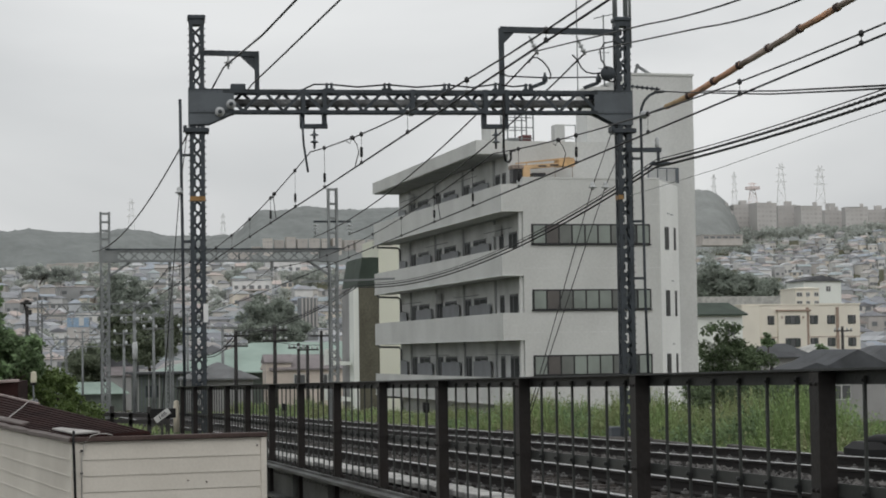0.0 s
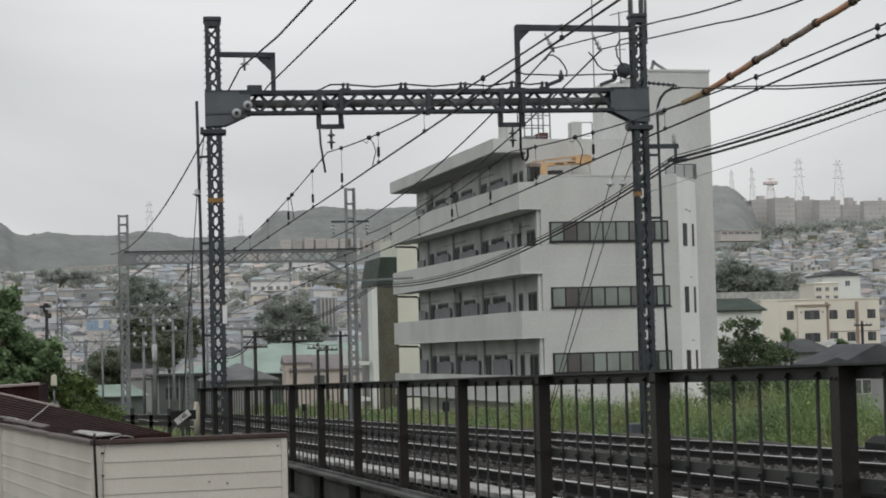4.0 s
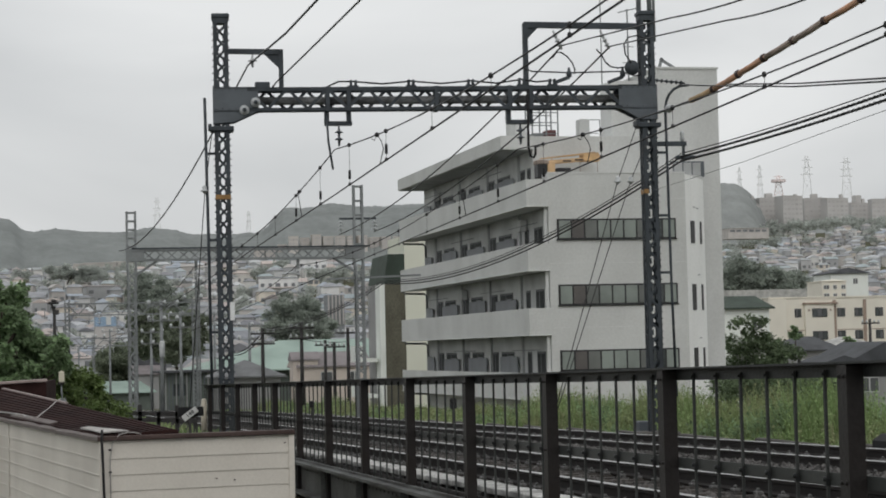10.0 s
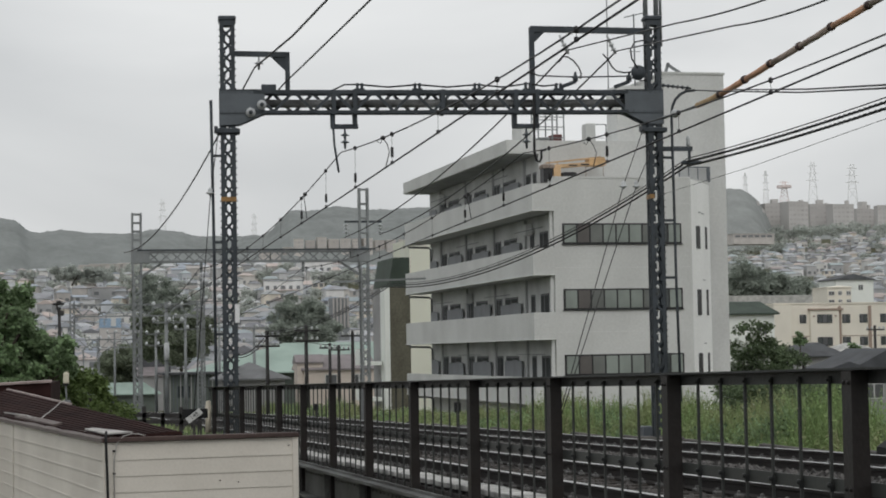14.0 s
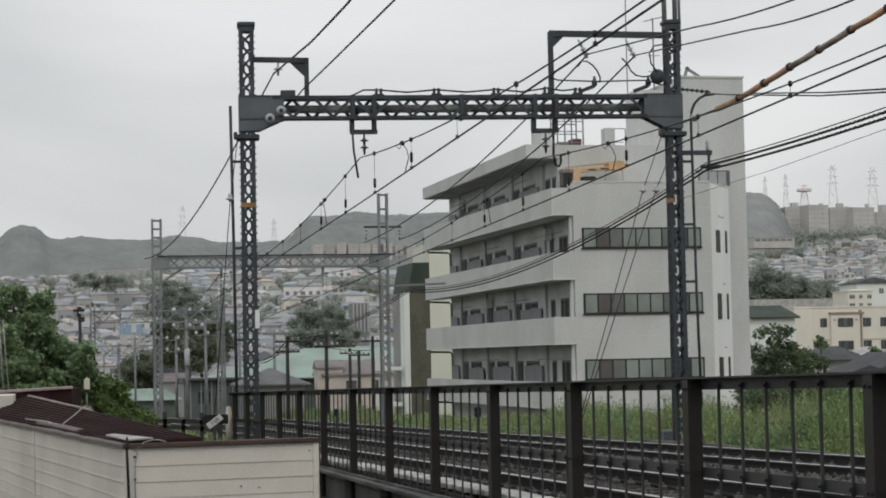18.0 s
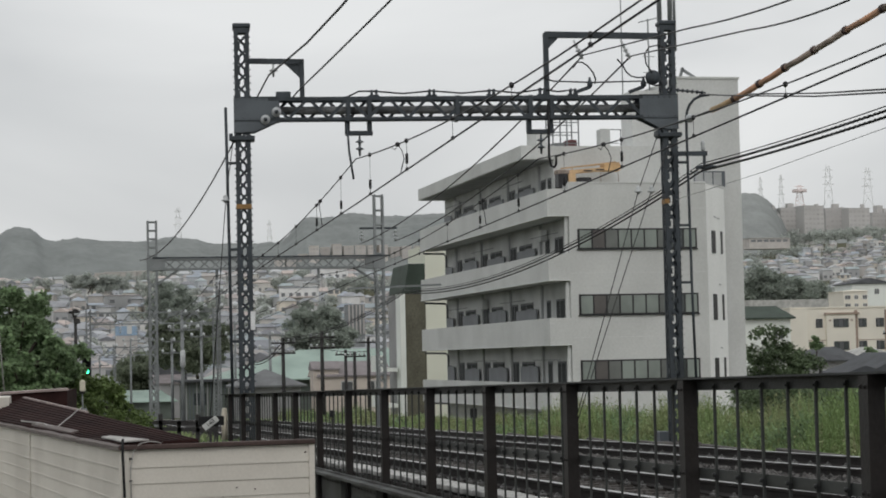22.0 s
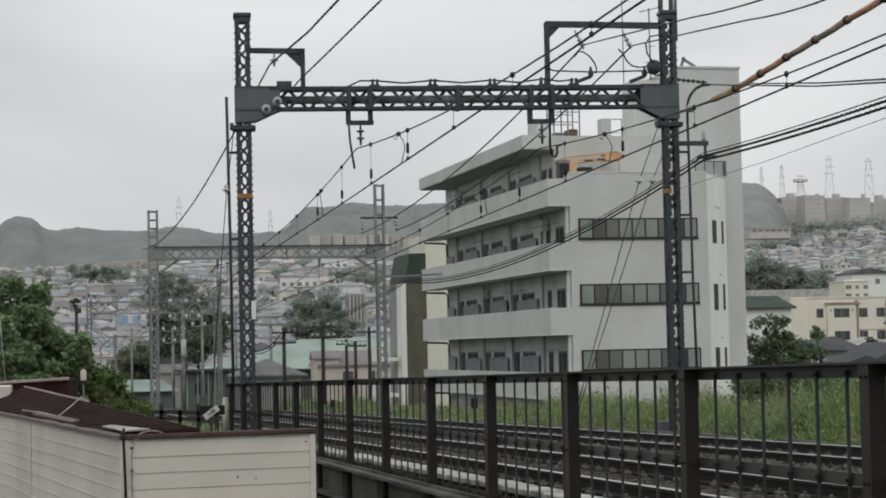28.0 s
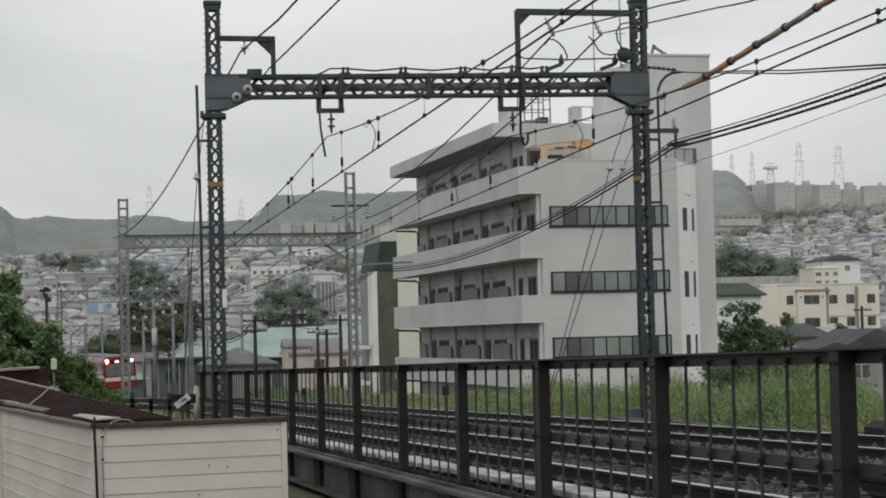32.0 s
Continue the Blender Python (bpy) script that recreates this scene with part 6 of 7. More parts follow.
    part("porch_roof", Shape().add([(-0.3, -4.3, 5.85), (4.3, -4.3, 5.85), (4.3, 0, 7.1), (-0.3, 0, 7.1), (-0.3, -4.3, 5.65), (4.3, -4.3, 5.65), (4.3, 0, 6.9), (-0.3, 0, 6.9)], [(0, 1, 2, 3), (7, 6, 5, 4), (0, 4, 5, 1), (1, 5, 6, 2), (3, 7, 4, 0)]), mauve_roof, ch, "mauve lean-to roof")
    part("porch_wall", Shape().box((0, -4.0, 0), (4.0, 0, 5.65)), greyw, ch)
    for k, (x, z) in enumerate(((0.8, 8.3), (3.0, 8.3), (0.8, 10.3), (3.2, 10.2))):
        part("window", Shape().box((x, -0.04, z), (x + 1.1, 0.0, z + 1.1)), PANE_FAR if k % 2 else PANE, ch)
    # houses in front of the warehouse
    h = house("pale pink house under a mauve grey pitched roof", (22.75, 148.6, -4.5), 5.3, 5.2, 4.22, 1.05, pinkish, mauve_roof, 0.98, ((1.5, 3.0, 0.7, 0.8), (-0.6, 3.0, 0.9, 0.8)), 0.18)
    part("gable", Shape().add([(-2.84, -2.55, 4.2), (-2.84, 2.55, 4.2), (-2.84, 0, 5.22), (-2.56, -2.55, 4.2), (-2.56, 2.55, 4.2), (-2.56, 0, 5.22)], [(0, 2, 1), (3, 4, 5), (0, 1, 4, 3), (1, 2, 5, 4), (2, 0, 3, 5)]), pinkish, h)
    part("side_window", Shape().box((-2.70, -2.3, 3.2), (-2.65, -1.3, 4.0)), FRAME_DARK, h)
    h = house("narrow pink annexe with a raised mauve roof", (20.6, 147.0, -4.5), 1.9, 1.8, 4.75, 0.55, pinkish, mauve_roof, 0.98, (), 0.12)
    p = Vector((15.86, 140.00, -0.85))
    house("low house with a slate grey roof", (p.x, 144, -4.5), 4.4, 6, p.z + 4.5, 1.15, greyw, mat("pale_slate_roof", (0.17, 0.175, 0.18), 0.75, 0.25, 0.8, 0.1), 0.2, (), 0.4)


build_near_houses()


def build_middle_trees():
    k = 0
    for base, tips, size in (
        ((16.35, 320.00, -3.88), ((13.69, 320.00, -1.58), (15.48, 320.00, -0.45), (17.27, 320.00, -0.75), (18.72, 322.00, -1.96)), 0.8),
        ((22.54, 290.00, -3.61), ((20.16, 290.00, 3.82), (21.82, 290.00, 5.85), (23.86, 290.00, 5.00), (24.66, 290.00, 2.93), (17.85, 292.00, 4.71), (22.29, 286.00, 2.12), (17.02, 292.00, 3.07), (19.10, 292.00, 6.34)), 0.8),
        ((15.03, 330.00, -3.06), ((13.68, 330.00, 0.67), (15.07, 330.00, 1.76), (16.62, 330.00, 0.16)), 0.8),
        ((58.51, 420.00, -0.08), ((52.55, 420.00, 7.48), (54.64, 420.00, 10.10), (58.09, 422.00, 11.44), (60.47, 420.00, 9.54), (62.88, 420.00, 7.09), (56.23, 416.00, 5.92), (59.24, 416.00, 5.88), (53.22, 416.00, 5.37), (61.04, 416.00, 4.65)), 0.9),
        ((30.00, 480.00, 5.87), ((26.46, 480.00, 15.43), (29.18, 480.00, 18.39), (32.27, 482.00, 17.47), (35.09, 480.00, 15.33), (28.08, 476.00, 12.86), (31.56, 476.00, 13.22), (34.50, 476.00, 12.24), (37.87, 476.00, 13.14)), 0.9),
        ((124.77, 330.00, 5.66), ((121.81, 330.00, 12.66), (123.93, 330.00, 13.43), (126.54, 330.00, 12.61), (128.63, 330.00, 11.79), (130.72, 330.00, 11.07), (124.67, 328.00, 10.57), (122.06, 328.00, 10.60)), 0.9),
        ((144.20, 360.00, 7.08), ((142.61, 360.00, 12.01), (145.53, 360.00, 13.07), (147.82, 360.00, 11.95)), 0.9),
        ((15.57, 700.00, 26.5), ((9.88, 700.00, 30.33), (13.74, 700.00, 31.08), (18.58, 700.00, 30.65), (22.45, 700.00, 29.43), (26.35, 700.00, 30.18)), 0.95),
    ):
        k += 1
        # farther crowns get a foliage colour with more haze put in
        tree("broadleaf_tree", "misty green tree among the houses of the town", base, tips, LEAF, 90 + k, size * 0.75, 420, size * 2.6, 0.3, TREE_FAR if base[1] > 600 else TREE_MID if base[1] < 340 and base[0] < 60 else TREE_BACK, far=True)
    t = thing("retaining_wall", "long pale concrete retaining wall below the town", "wall", kind="structure")
    p, q = Vector((109.71, 300.00, 9.06)), Vector((124.62, 300.00, 9.44))
    part("wall_panel", Shape().box((p.x, 300, p.z - 4), (q.x, 300.6, p.z)), CONCRETE, t)
    p = Vector((384.07, 1000.00, 59.36))
    s = thing("school_building", "long pale school building on the misty hillside", "building", pose(p.x, 1000, p.z))
    part("wall", Shape().box((-14, 0, -3.5), (9, 12, 2.0)), mat("beige_school_wall", (0.54, 0.51, 0.48), 0.85, 0.12, 0.3), s)
    part("roof_edge", Shape().box((-14.3, -0.4, 2.0), (9.3, 12.4, 2.5)), CONCRETE, s)
    for j in range(6):
        part("window", Shape().box((-13 + j * 3.6, -0.2, 0.2), (-10.4 + j * 3.6, 0, 1.3)), H_PANE, s)
    p = Vector((69.24, 440.00, 9.88))
    s = thing("ribbed_building", "white building front with upright ribs", "building", pose(p.x, 440, p.z))
    part("wall", Shape().box((-1.9, 0, -6), (1.9, 6, 3.6)), STEEL_FAR, s)
    for j in range(5):
        part("rib", Shape().box((-1.85 + j * 0.82, -0.4, -3), (-1.55 + j * 0.82, 0, 3.5)), H_WALL, s)
    p = Vector((17.24, 420.00, 7.74))
    s = thing("blue_shop", "small blue shop front with a white panel", "building", pose(p.x, 420, p.z))
    part("front", Shape().box((-2.2, 0, -0.6), (2.2, 5, 1.4)), mat("faded_blue_panel", (0.30, 0.41, 0.54), 0.7, 0.2), s)
    part("panel", Shape().box((0.1, -0.1, -0.3), (1.1, 0, 1.5)), RENDER_WALL, s)
    part("ground_floor", Shape().box((-2.2, 0.1, -6), (2.2, 5, -0.6)), H_WALL, s)


build_middle_trees()


def build_town():
    """The hillside town: houses too far and too many to count."""
    rng = random.Random(9)
    walls, roofs, panes, trees = Shape(), Shape(), Shape(), Shape()
    def rise(y):
        return 3499 * (land(0.3 * y, y) - 0.77) / y

    y = 300.0
    poles, pale = Shape(), Shape()
    while y < 1240:
        near = rise(y)
        want = 10 - 4.5 * smooth(350, 900, y)
        step = 10.0
        while step < 26 and rise(y + step) - near < want:
            step += 1.0
        fit = 0.84 - 0.22 * smooth(420, 800, y)
        x0, x1 = y * math.tan(radians(-2.2)), y * math.tan(radians(27.0))
        x = x0 + rng.uniform(0, 8)
        while x < x1:
            w, d = rng.uniform(6.0, 10.0) * fit, rng.uniform(5.5, 8.5) * fit
            if rng.random() < 0.4:
                w, d = min(w, d) * 0.9, max(w, d) * 1.2
            px, py = x + w / 2, y + rng.uniform(-0.5, 0.5) * step
            x += w + rng.choice((0.8, 1.5, 2.5, 4.5)) * fit
            z = land(px, py)
            if y > 1130 and px < 400:
                continue
            if y < 350 and px < 29:
                continue
            green = noise.noise((px * 0.012, py * 0.009, 3.3))
            if green > 0.42 or rng.random() < 0.06 or (y < 360 and rng.random() < 0.4):
                for k in range(4):
                    c = (px + rng.uniform(-4, 4), py + rng.uniform(-4, 4), z + rng.uniform(1.0, 5.0))
                    leaves(trees, rng, c, (2.3, 2.3, 1.8), 130, 0.85)
                continue
            if rng.random() < 0.07:
                poles.tube([(px - w / 2 - 1, py - d / 2, z), (px - w / 2 - 1, py - d / 2, z + 9.5 * fit)], 0.11, 5)
                poles.bar((px - w / 2 - 1.8, py - d / 2, z + 9.0 * fit), (px - w / 2 - 0.2, py - d / 2, z + 9.0 * fit), 0.12)
            h = rng.choice((3.2, 5.2, 5.6, 6.2)) * (0.3 + 0.7 * fit)
            if rng.random() < 0.03 and 480 < y < 800:
                w, d, h = rng.uniform(10, 15), 8, rng.uniform(6, 7.5)
            m = Matrix.Translation((px, py, z)) @ Matrix.Rotation(rng.uniform(-0.35, 0.35), 4, "Z")
            pts = [(-w / 2, -d / 2, -3), (w / 2, -d / 2, -3), (w / 2, d / 2, -3), (-w / 2, d / 2, -3), (-w / 2, -d / 2, h), (w / 2, -d / 2, h), (w / 2, d / 2, h), (-w / 2, d / 2, h)]
            walls.add([m @ Vector(p) for p in pts], [(0, 1, 5, 4), (1, 2, 6, 5), (2, 3, 7, 6), (3, 0, 4, 7), (4, 5, 6, 7)])
            if w > 9.5 and h > 5.9:
                hip_roof(roofs, w, d, h, 0.4, 0.2, 0.9, m)
            else:
                # beyond 640 m the roof colour has more haze put in
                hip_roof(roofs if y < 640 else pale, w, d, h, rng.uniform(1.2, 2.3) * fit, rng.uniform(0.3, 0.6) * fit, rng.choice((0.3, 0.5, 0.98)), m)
            if h > 5 and rng.random() < 0.5:
                hip_roof(roofs, w * 0.7, 1.4, h * 0.5, 0.35, 0.0, 0.98, m @ Matrix.Translation((w * rng.uniform(-0.12, 0.12), -d / 2 - 0.6, 0)))
            zz = 0.9
            while zz + 1.2 < h:
                n = max(2, int(w / 2.6))
                for k in range(n):
                    if rng.random() < 0.8:
                        cx = -w / 2 + (k + 0.5) * w / n
                        ww = rng.uniform(0.4, 0.95)
                        panes.add([m @ Vector(p) for p in ((cx - ww, -d / 2 - 0.06, zz), (cx + ww, -d / 2 - 0.06, zz), (cx + ww, -d / 2 - 0.06, zz + 1.25), (cx - ww, -d / 2 - 0.06, zz + 1.25))], [(0, 1, 2, 3)])
                zz += 2.8
        y += step
    tagged(part("pale_town_roofs", pale, H_ROOF_HAZED), "grey and blue roofs paled by haze high on the hillside", "roofs", kind="stuff")
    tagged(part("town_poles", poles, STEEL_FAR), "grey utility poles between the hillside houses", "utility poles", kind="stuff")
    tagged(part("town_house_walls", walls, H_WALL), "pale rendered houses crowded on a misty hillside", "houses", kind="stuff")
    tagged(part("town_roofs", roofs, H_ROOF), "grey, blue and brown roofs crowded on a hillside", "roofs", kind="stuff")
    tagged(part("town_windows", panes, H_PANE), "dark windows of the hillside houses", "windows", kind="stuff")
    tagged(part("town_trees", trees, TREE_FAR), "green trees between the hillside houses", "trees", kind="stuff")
    belt = Shape()
    for i in range(150):
        y = rng.uniform(1180, 1400)
        x = rng.uniform(430, 800)
        leaves(belt, rng, (x, y, land(x, y) + rng.uniform(1, 6)), (6, 4, 3.5), 120, 2.0)
    for i in range(40):
        y = rng.uniform(960, 1010)
        x = rng.uniform(340, 440)
        leaves(belt, rng, (x, y, land(x, y) + rng.uniform(0, 3)), (4, 4, 2.5), 120, 1.5)
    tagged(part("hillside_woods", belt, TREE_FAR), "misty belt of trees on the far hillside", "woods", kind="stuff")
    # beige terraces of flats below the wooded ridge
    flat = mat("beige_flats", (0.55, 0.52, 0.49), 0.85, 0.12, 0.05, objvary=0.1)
    # window rows nearly as pale as the walls: haze put into the colour
    fwin = mat("hazed_window_rows", (0.50, 0.48, 0.47), 0.6, 0.2, 0.2)

    def flats(label, x, y, w, d, h, rows, cols, m, group, z=None):
        z = land(x, y) - 1.0 if z is None else z
        t = thing("block_of_flats", label, "building", pose(x, y, z, 0, 0, rng.uniform(-12, 12)), group)
        part("wall", Shape().box((-w / 2, 0, -6), (w / 2, d, h)), m, t)
        part("roof_edge", Shape().box((-w / 2 - 0.2, -0.2, h), (w / 2 + 0.2, d + 0.2, h + 0.5)), m, t)
        for r in range(rows):
            for c in range(cols):
                cx, cz = -w / 2 + (c + 0.5) * w / cols, 1.2 + r * (h - 1) / rows
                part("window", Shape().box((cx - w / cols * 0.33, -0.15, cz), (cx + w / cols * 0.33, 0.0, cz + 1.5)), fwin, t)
        return t

    for k in range(15):
        b = 6.75 + k * 0.335
        y = 1428 + rng.uniform(-8, 8)
        flats("beige block of flats below the wooded ridge", y * math.tan(radians(b)), y, rng.uniform(6.2, 7.8), 9, rng.uniform(8, 10.5), 3, 3, flat, "terraced flats", 64.5 + 11 * smooth(6.75, 8, b))
    for b, w in ((1.15, 12), (1.75, 9), (2.2, 14), (2.9, 10)):
        y = 905 + rng.uniform(-10, 10)
        flats("pale beige block of flats at the foot of the hill", y * math.tan(radians(b)), y, w, 9, rng.uniform(5.5, 7.5), 2, 4, flat, "hillfoot flats")
    # brown walls lightened, with the ridge's haze in the base colour
    brown = mat("hazed_tower_flats", (0.56, 0.545, 0.53), 0.85, 0.12, 0.05, objvary=0.05)
    for k in range(9):
        y = 1420 + (k % 2) * 25
        bx = 20.9 + k * 0.63
        x = y * math.tan(radians(bx))
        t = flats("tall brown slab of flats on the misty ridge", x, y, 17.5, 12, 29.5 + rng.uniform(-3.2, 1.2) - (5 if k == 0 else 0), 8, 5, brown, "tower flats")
        part("water_tank", Shape().box((4.0, 3, 24), (6.2, 6, 31.5)), brown, t)
        if k % 2:
            part("lift_house", Shape().box((-2.5, 2, 26), (2.5, 8, 34)), brown, t)


build_town()


def build_hills():
    # hill woods are coloured paler than leaves, the haze being painted in
    hz = mat("hazed_wooded_hill", (0.228, 0.245, 0.24), 0.95, 0.14, 0.03, 0.06, fine=0.15)
    hz2 = mat("hazed_wooded_knoll", (0.27, 0.285, 0.278), 0.95, 0.16, 0.05, 0.06, fine=0.3)

    def ridge_left(x):
        return 109 + 12.5 * math.exp(-((x + 19) / 18) ** 4) + 3 * math.exp(-((x - 30) / 14) ** 2) + 3 * math.exp(-((x - 117) / 16) ** 2) - 3 * smooth(135, 145, x)

    def ridge_middle(x):
        return 62 + 36 * smooth(120, 182, x) + 20 * smooth(188, 214, x) + 3 * math.exp(-((x - 252) / 14) ** 2) + 2 * smooth(285, 320, x) - 30 * smooth(400, 480, x)

    def ridge_right(x):
        return 40 + 85 * math.exp(-((x - 545) / 38) ** 4) + 50 * smooth(560, 620, x)

    for name, y, ridge, (xa, xb), rough in (("backdrop_hill_left", 1750, ridge_left, (-300, 330), 1.0), ("backdrop_hill_middle", 1600, ridge_middle, (100, 640), 1.0), ("backdrop_hill_right", 1480, ridge_right, (470, 1000), 0.8)):
        def height(x, v):
            crest = v ** 8 * rough * (2.2 * noise.noise((x * 0.07, 0.5, y)) + 1.5 * noise.noise((x * 0.25, 0.2, y)) + 1.1 * noise.noise((x * 0.7, 0.9, y)))
            fold = 9 * (1 - v) * v * noise.noise((x * 0.025 + v * 1.5, v * 3.0, 2)) + 1.6 * noise.noise((x * 0.12, v * 26, 5)) + 1.0 * noise.noise((x * 0.3, v * 60, 8))
            return 30 + (ridge(x) - 30) * math.sin(v * 1.5708) + crest + fold * (1 - v ** 8)

        s = Shape()
        cols, rows = 420, 64
        pts = []
        for j in range(rows + 1):
            v = j / rows
            yy = y - 260 * (1 - v)
            for i in range(cols + 1):
                x = xa + (xb - xa) * i / cols
                pts.append((x * yy / y, yy, height(x, v)))
        w = cols + 1
        s.add(pts, [(j * w + i, j * w + i + 1, (j + 1) * w + i + 1, (j + 1) * w + i) for j in range(rows) for i in range(cols)], True)
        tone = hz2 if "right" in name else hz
        tagged(part(name, s, tone), "hazy grey-green wooded hill on the skyline", "hill", kind="structure")
    # pylons on the ridge
    # steel and red paint bleached towards the sky: haze put into both colours
    pyl = mat("hazed_pylon_steel", (0.84, 0.85, 0.85), 0.8, 0.1)
    red = mat("hazed_red_mast_paint", (0.80, 0.70, 0.68), 0.8, 0.1)

    def pylon(label, x, y, zb, h, wd, arms, m):
        t = thing("pylon", label, "pylon", pose(x, y, zb), "ridge pylons")
        s = Shape()
        n = 7
        for k in range(n):
            a, b = k / n, (k + 1) / n
            wa, wb = wd * (1 - a * 0.82) / 2, wd * (1 - b * 0.82) / 2
            for sx in (-1, 1):
                s.bar((sx * wa, 0, a * h), (sx * wb, 0, b * h), 0.42)
                s.bar((sx * wa, 0, a * h), (-sx * wb, 0, b * h), 0.26)
            s.bar((-wa, 0, a * h), (wa, 0, a * h), 0.26)
        tagged(part("mast", s, m, t), kind="stuff")
        for f, l in arms:
            part("cross_arm", Shape().bar((-l, 0, f * h), (0, 0, f * h + 1.0), 0.35).bar((l, 0, f * h), (0, 0, f * h + 1.0), 0.35).bar((-l, 0, f * h), (l, 0, f * h), 0.3), m, t)
        return t

    for p, h, wd, l in (((562.25, 1490.00, 140.11), 34, 6, 3.2), ((579.49, 1490.00, 141.95), 36, 6.5, 3.4), ((648.75, 1560.00, 156.30), 74, 8, 5.5), ((684.29, 1560.00, 154.48), 74, 9, 6), ((121.31, 1800.00, 143.54), 62, 7, 4.5), ((204.23, 1800.00, 131.01), 56, 6, 3.5)):
        pylon("grey lattice power pylon on the misty ridge", p[0], p[1], p[2] - h, h, wd * h / 40, ((1 - 16 / h, l), (1 - 10 / h, l * 0.9), (1 - 4 / h, l * 0.8)), pyl)
    p = (599.07, 1500.00, 134.23)
    t = pylon("red and white lattice tower on the misty ridge", p[0], 1500, p[2] - 22, 22, 10, ((0.95, 4),), red)
    part("platform", Shape().prism([(6.0 * math.cos(a * 0.5236), 6.0 * math.sin(a * 0.5236)) for a in range(12)], 16.5, 18.6), red, t)


build_hills()


# ------------------------------------------------------------ poles and line-side things
def build_poles():
    for p, arms in (((12.65, 106.00, 2.11), 2), ((14.48, 104.00, 2.35), 2), ((18.16, 120.00, 1.47), 1), ((18.40, 118.00, 1.34), 1), ((18.27, 112.00, 2.11), 1), ((56.17, 125.00, 2.12), 1), ((40.80, 100.00, 0.45), 0)):
        dist = p[1]
        z = land(p[0], dist) - 0.3
        t = thing("utility_pole", "dark utility pole with cross-arms and white insulators", "utility pole", pose(p[0], dist, z), "utility poles")
        h = p[2] - z
        part("pole", Shape().tube([(0, 0, 0), (0, 0, h)], [0.12, 0.09], 10), WOOD_POLE, t)
        for k in range(arms):
            a = part("cross_arm", Shape().bar((-0.65, -0.12, h - 0.3 - k * 0.55), (0.65, -0.12, h - 0.3 - k * 0.55), 0.07, 0.09), WOOD_POLE, t)
            for sx in (-0.58, -0.28, 0.28, 0.58):
                part("insulator", Shape().lathe((sx, -0.12, h - 0.26 - k * 0.55), ((0, 0.03), (0.05, 0.07), (0.12, 0.07), (0.18, 0.03)), 8), PORCELAIN, a)
    # lamp column behind the tree
    p = (0.96, 60.00, 2.51)
    t = thing("street_lamp", "dark lamp column with a flat twin head", "street lamp", pose(p[0], 60, -2.0))
    part("column", Shape().tube([(0, 0, 0), (0.0, 0, p[2] + 1.8)], [0.07, 0.045], 8), WOOD_POLE, t)
    part("lamp_head", Shape().box((-0.2, -0.15, p[2] + 1.86), (0.14, 0.15, p[2] + 1.93), 0.02).box((-0.09, -0.08, p[2] + 1.93), (0.07, 0.08, p[2] + 1.99), 0.02), WOOD_POLE, t)
    part("bracket", Shape().bar((0.0, 0, p[2] + 1.55), (-0.08, 0, p[2] + 1.88), 0.06).box((-0.05, -0.1, p[2] + 1.55), (0.14, 0.1, p[2] + 1.7), 0.02), WOOD_POLE, t)
    # masts and portals of the station approach
    truss = STEEL_FAR
    for dist, wl, zt in ((140, 8.8, 7.6), (205, 9.2, 7.4)):
        zr = rail_z(dist)
        t = thing("catenary_gantry", "pale galvanised truss gantry near the station", "gantry", pose(3.4 + bend(dist), dist, zr), "distant gantries")
        for x in (0, wl):
            lattice_post(t, x, -0.6, zt + 0.3, 0.36, truss, 0.07)
        s = Shape().bar((0, 0, zt), (wl, 0, zt), 0.1).bar((0, 0, zt - 0.8), (wl, 0, zt - 0.8), 0.1)
        n = 12
        for k in range(n):
            a, b = wl * k / n, wl * (k + 1) / n
            s.bar((a, 0, zt - 0.8 if k % 2 else zt), (b, 0, zt if k % 2 else zt - 0.8), 0.08)
        beam = part("truss_beam", s, truss, t)
        for x in (2.2, 3.4, 5.9, 7.0):
            insulator(beam, (x, -0.1, zt - 0.8), 0.7, 3, r=0.16)
    for p, sort in (((6.63, 190.00, 2.87), 1), ((9.88, 230.00, 3.93), 0), ((10.25, 118.00, 5.34), 1), ((8.78, 128.00, 4.30), 2), ((6.91, 250.00, 2.16), 0), ((12.89, 165.00, 4.36), 0), ((11.09, 175.00, 3.12), 0), ((16.91, 150.00, 3.11), 0), ((0.72, 240.00, 6.23), 0), ((17.12, 180.00, 4.64), 0)):
        dist = p[1]
        z = rail_z(min(dist, 260)) - 0.6
        t = thing("line_mast", "pale steel line-side mast with insulators", "mast", pose(p[0], dist, z), "line masts")
        h = p[2] - z
        if sort == 1:
            lattice_post(t, 0, 0, h, 0.26, truss, 0.04)
        else:
            part("mast", Shape().tube([(0, 0, 0), (0, 0, h)], [0.14, 0.1], 8), truss, t)
        for k in range(2):
            a = part("cross_arm", Shape().bar((-0.9, -0.15, h - 0.3 - k), (1.1, -0.15, h - 0.3 - k), 0.08), truss, t)
            for sx in (-0.8, 0.2, 1.0):
                part("insulator", Shape().lathe((sx, -0.15, h - 0.25 - k), ((0, 0.05), (0.08, 0.13), (0.16, 0.13), (0.3, 0.04)), 8), PORCELAIN, a)
        if sort == 2:
            part("canister", Shape().lathe((0.0, -0.3, h - 3.7), ((0, 0.1), (0.1, 0.17), (1.0, 0.17), (1.1, 0.1)), 12), PORCELAIN, t, "white canister on the mast")


build_poles()


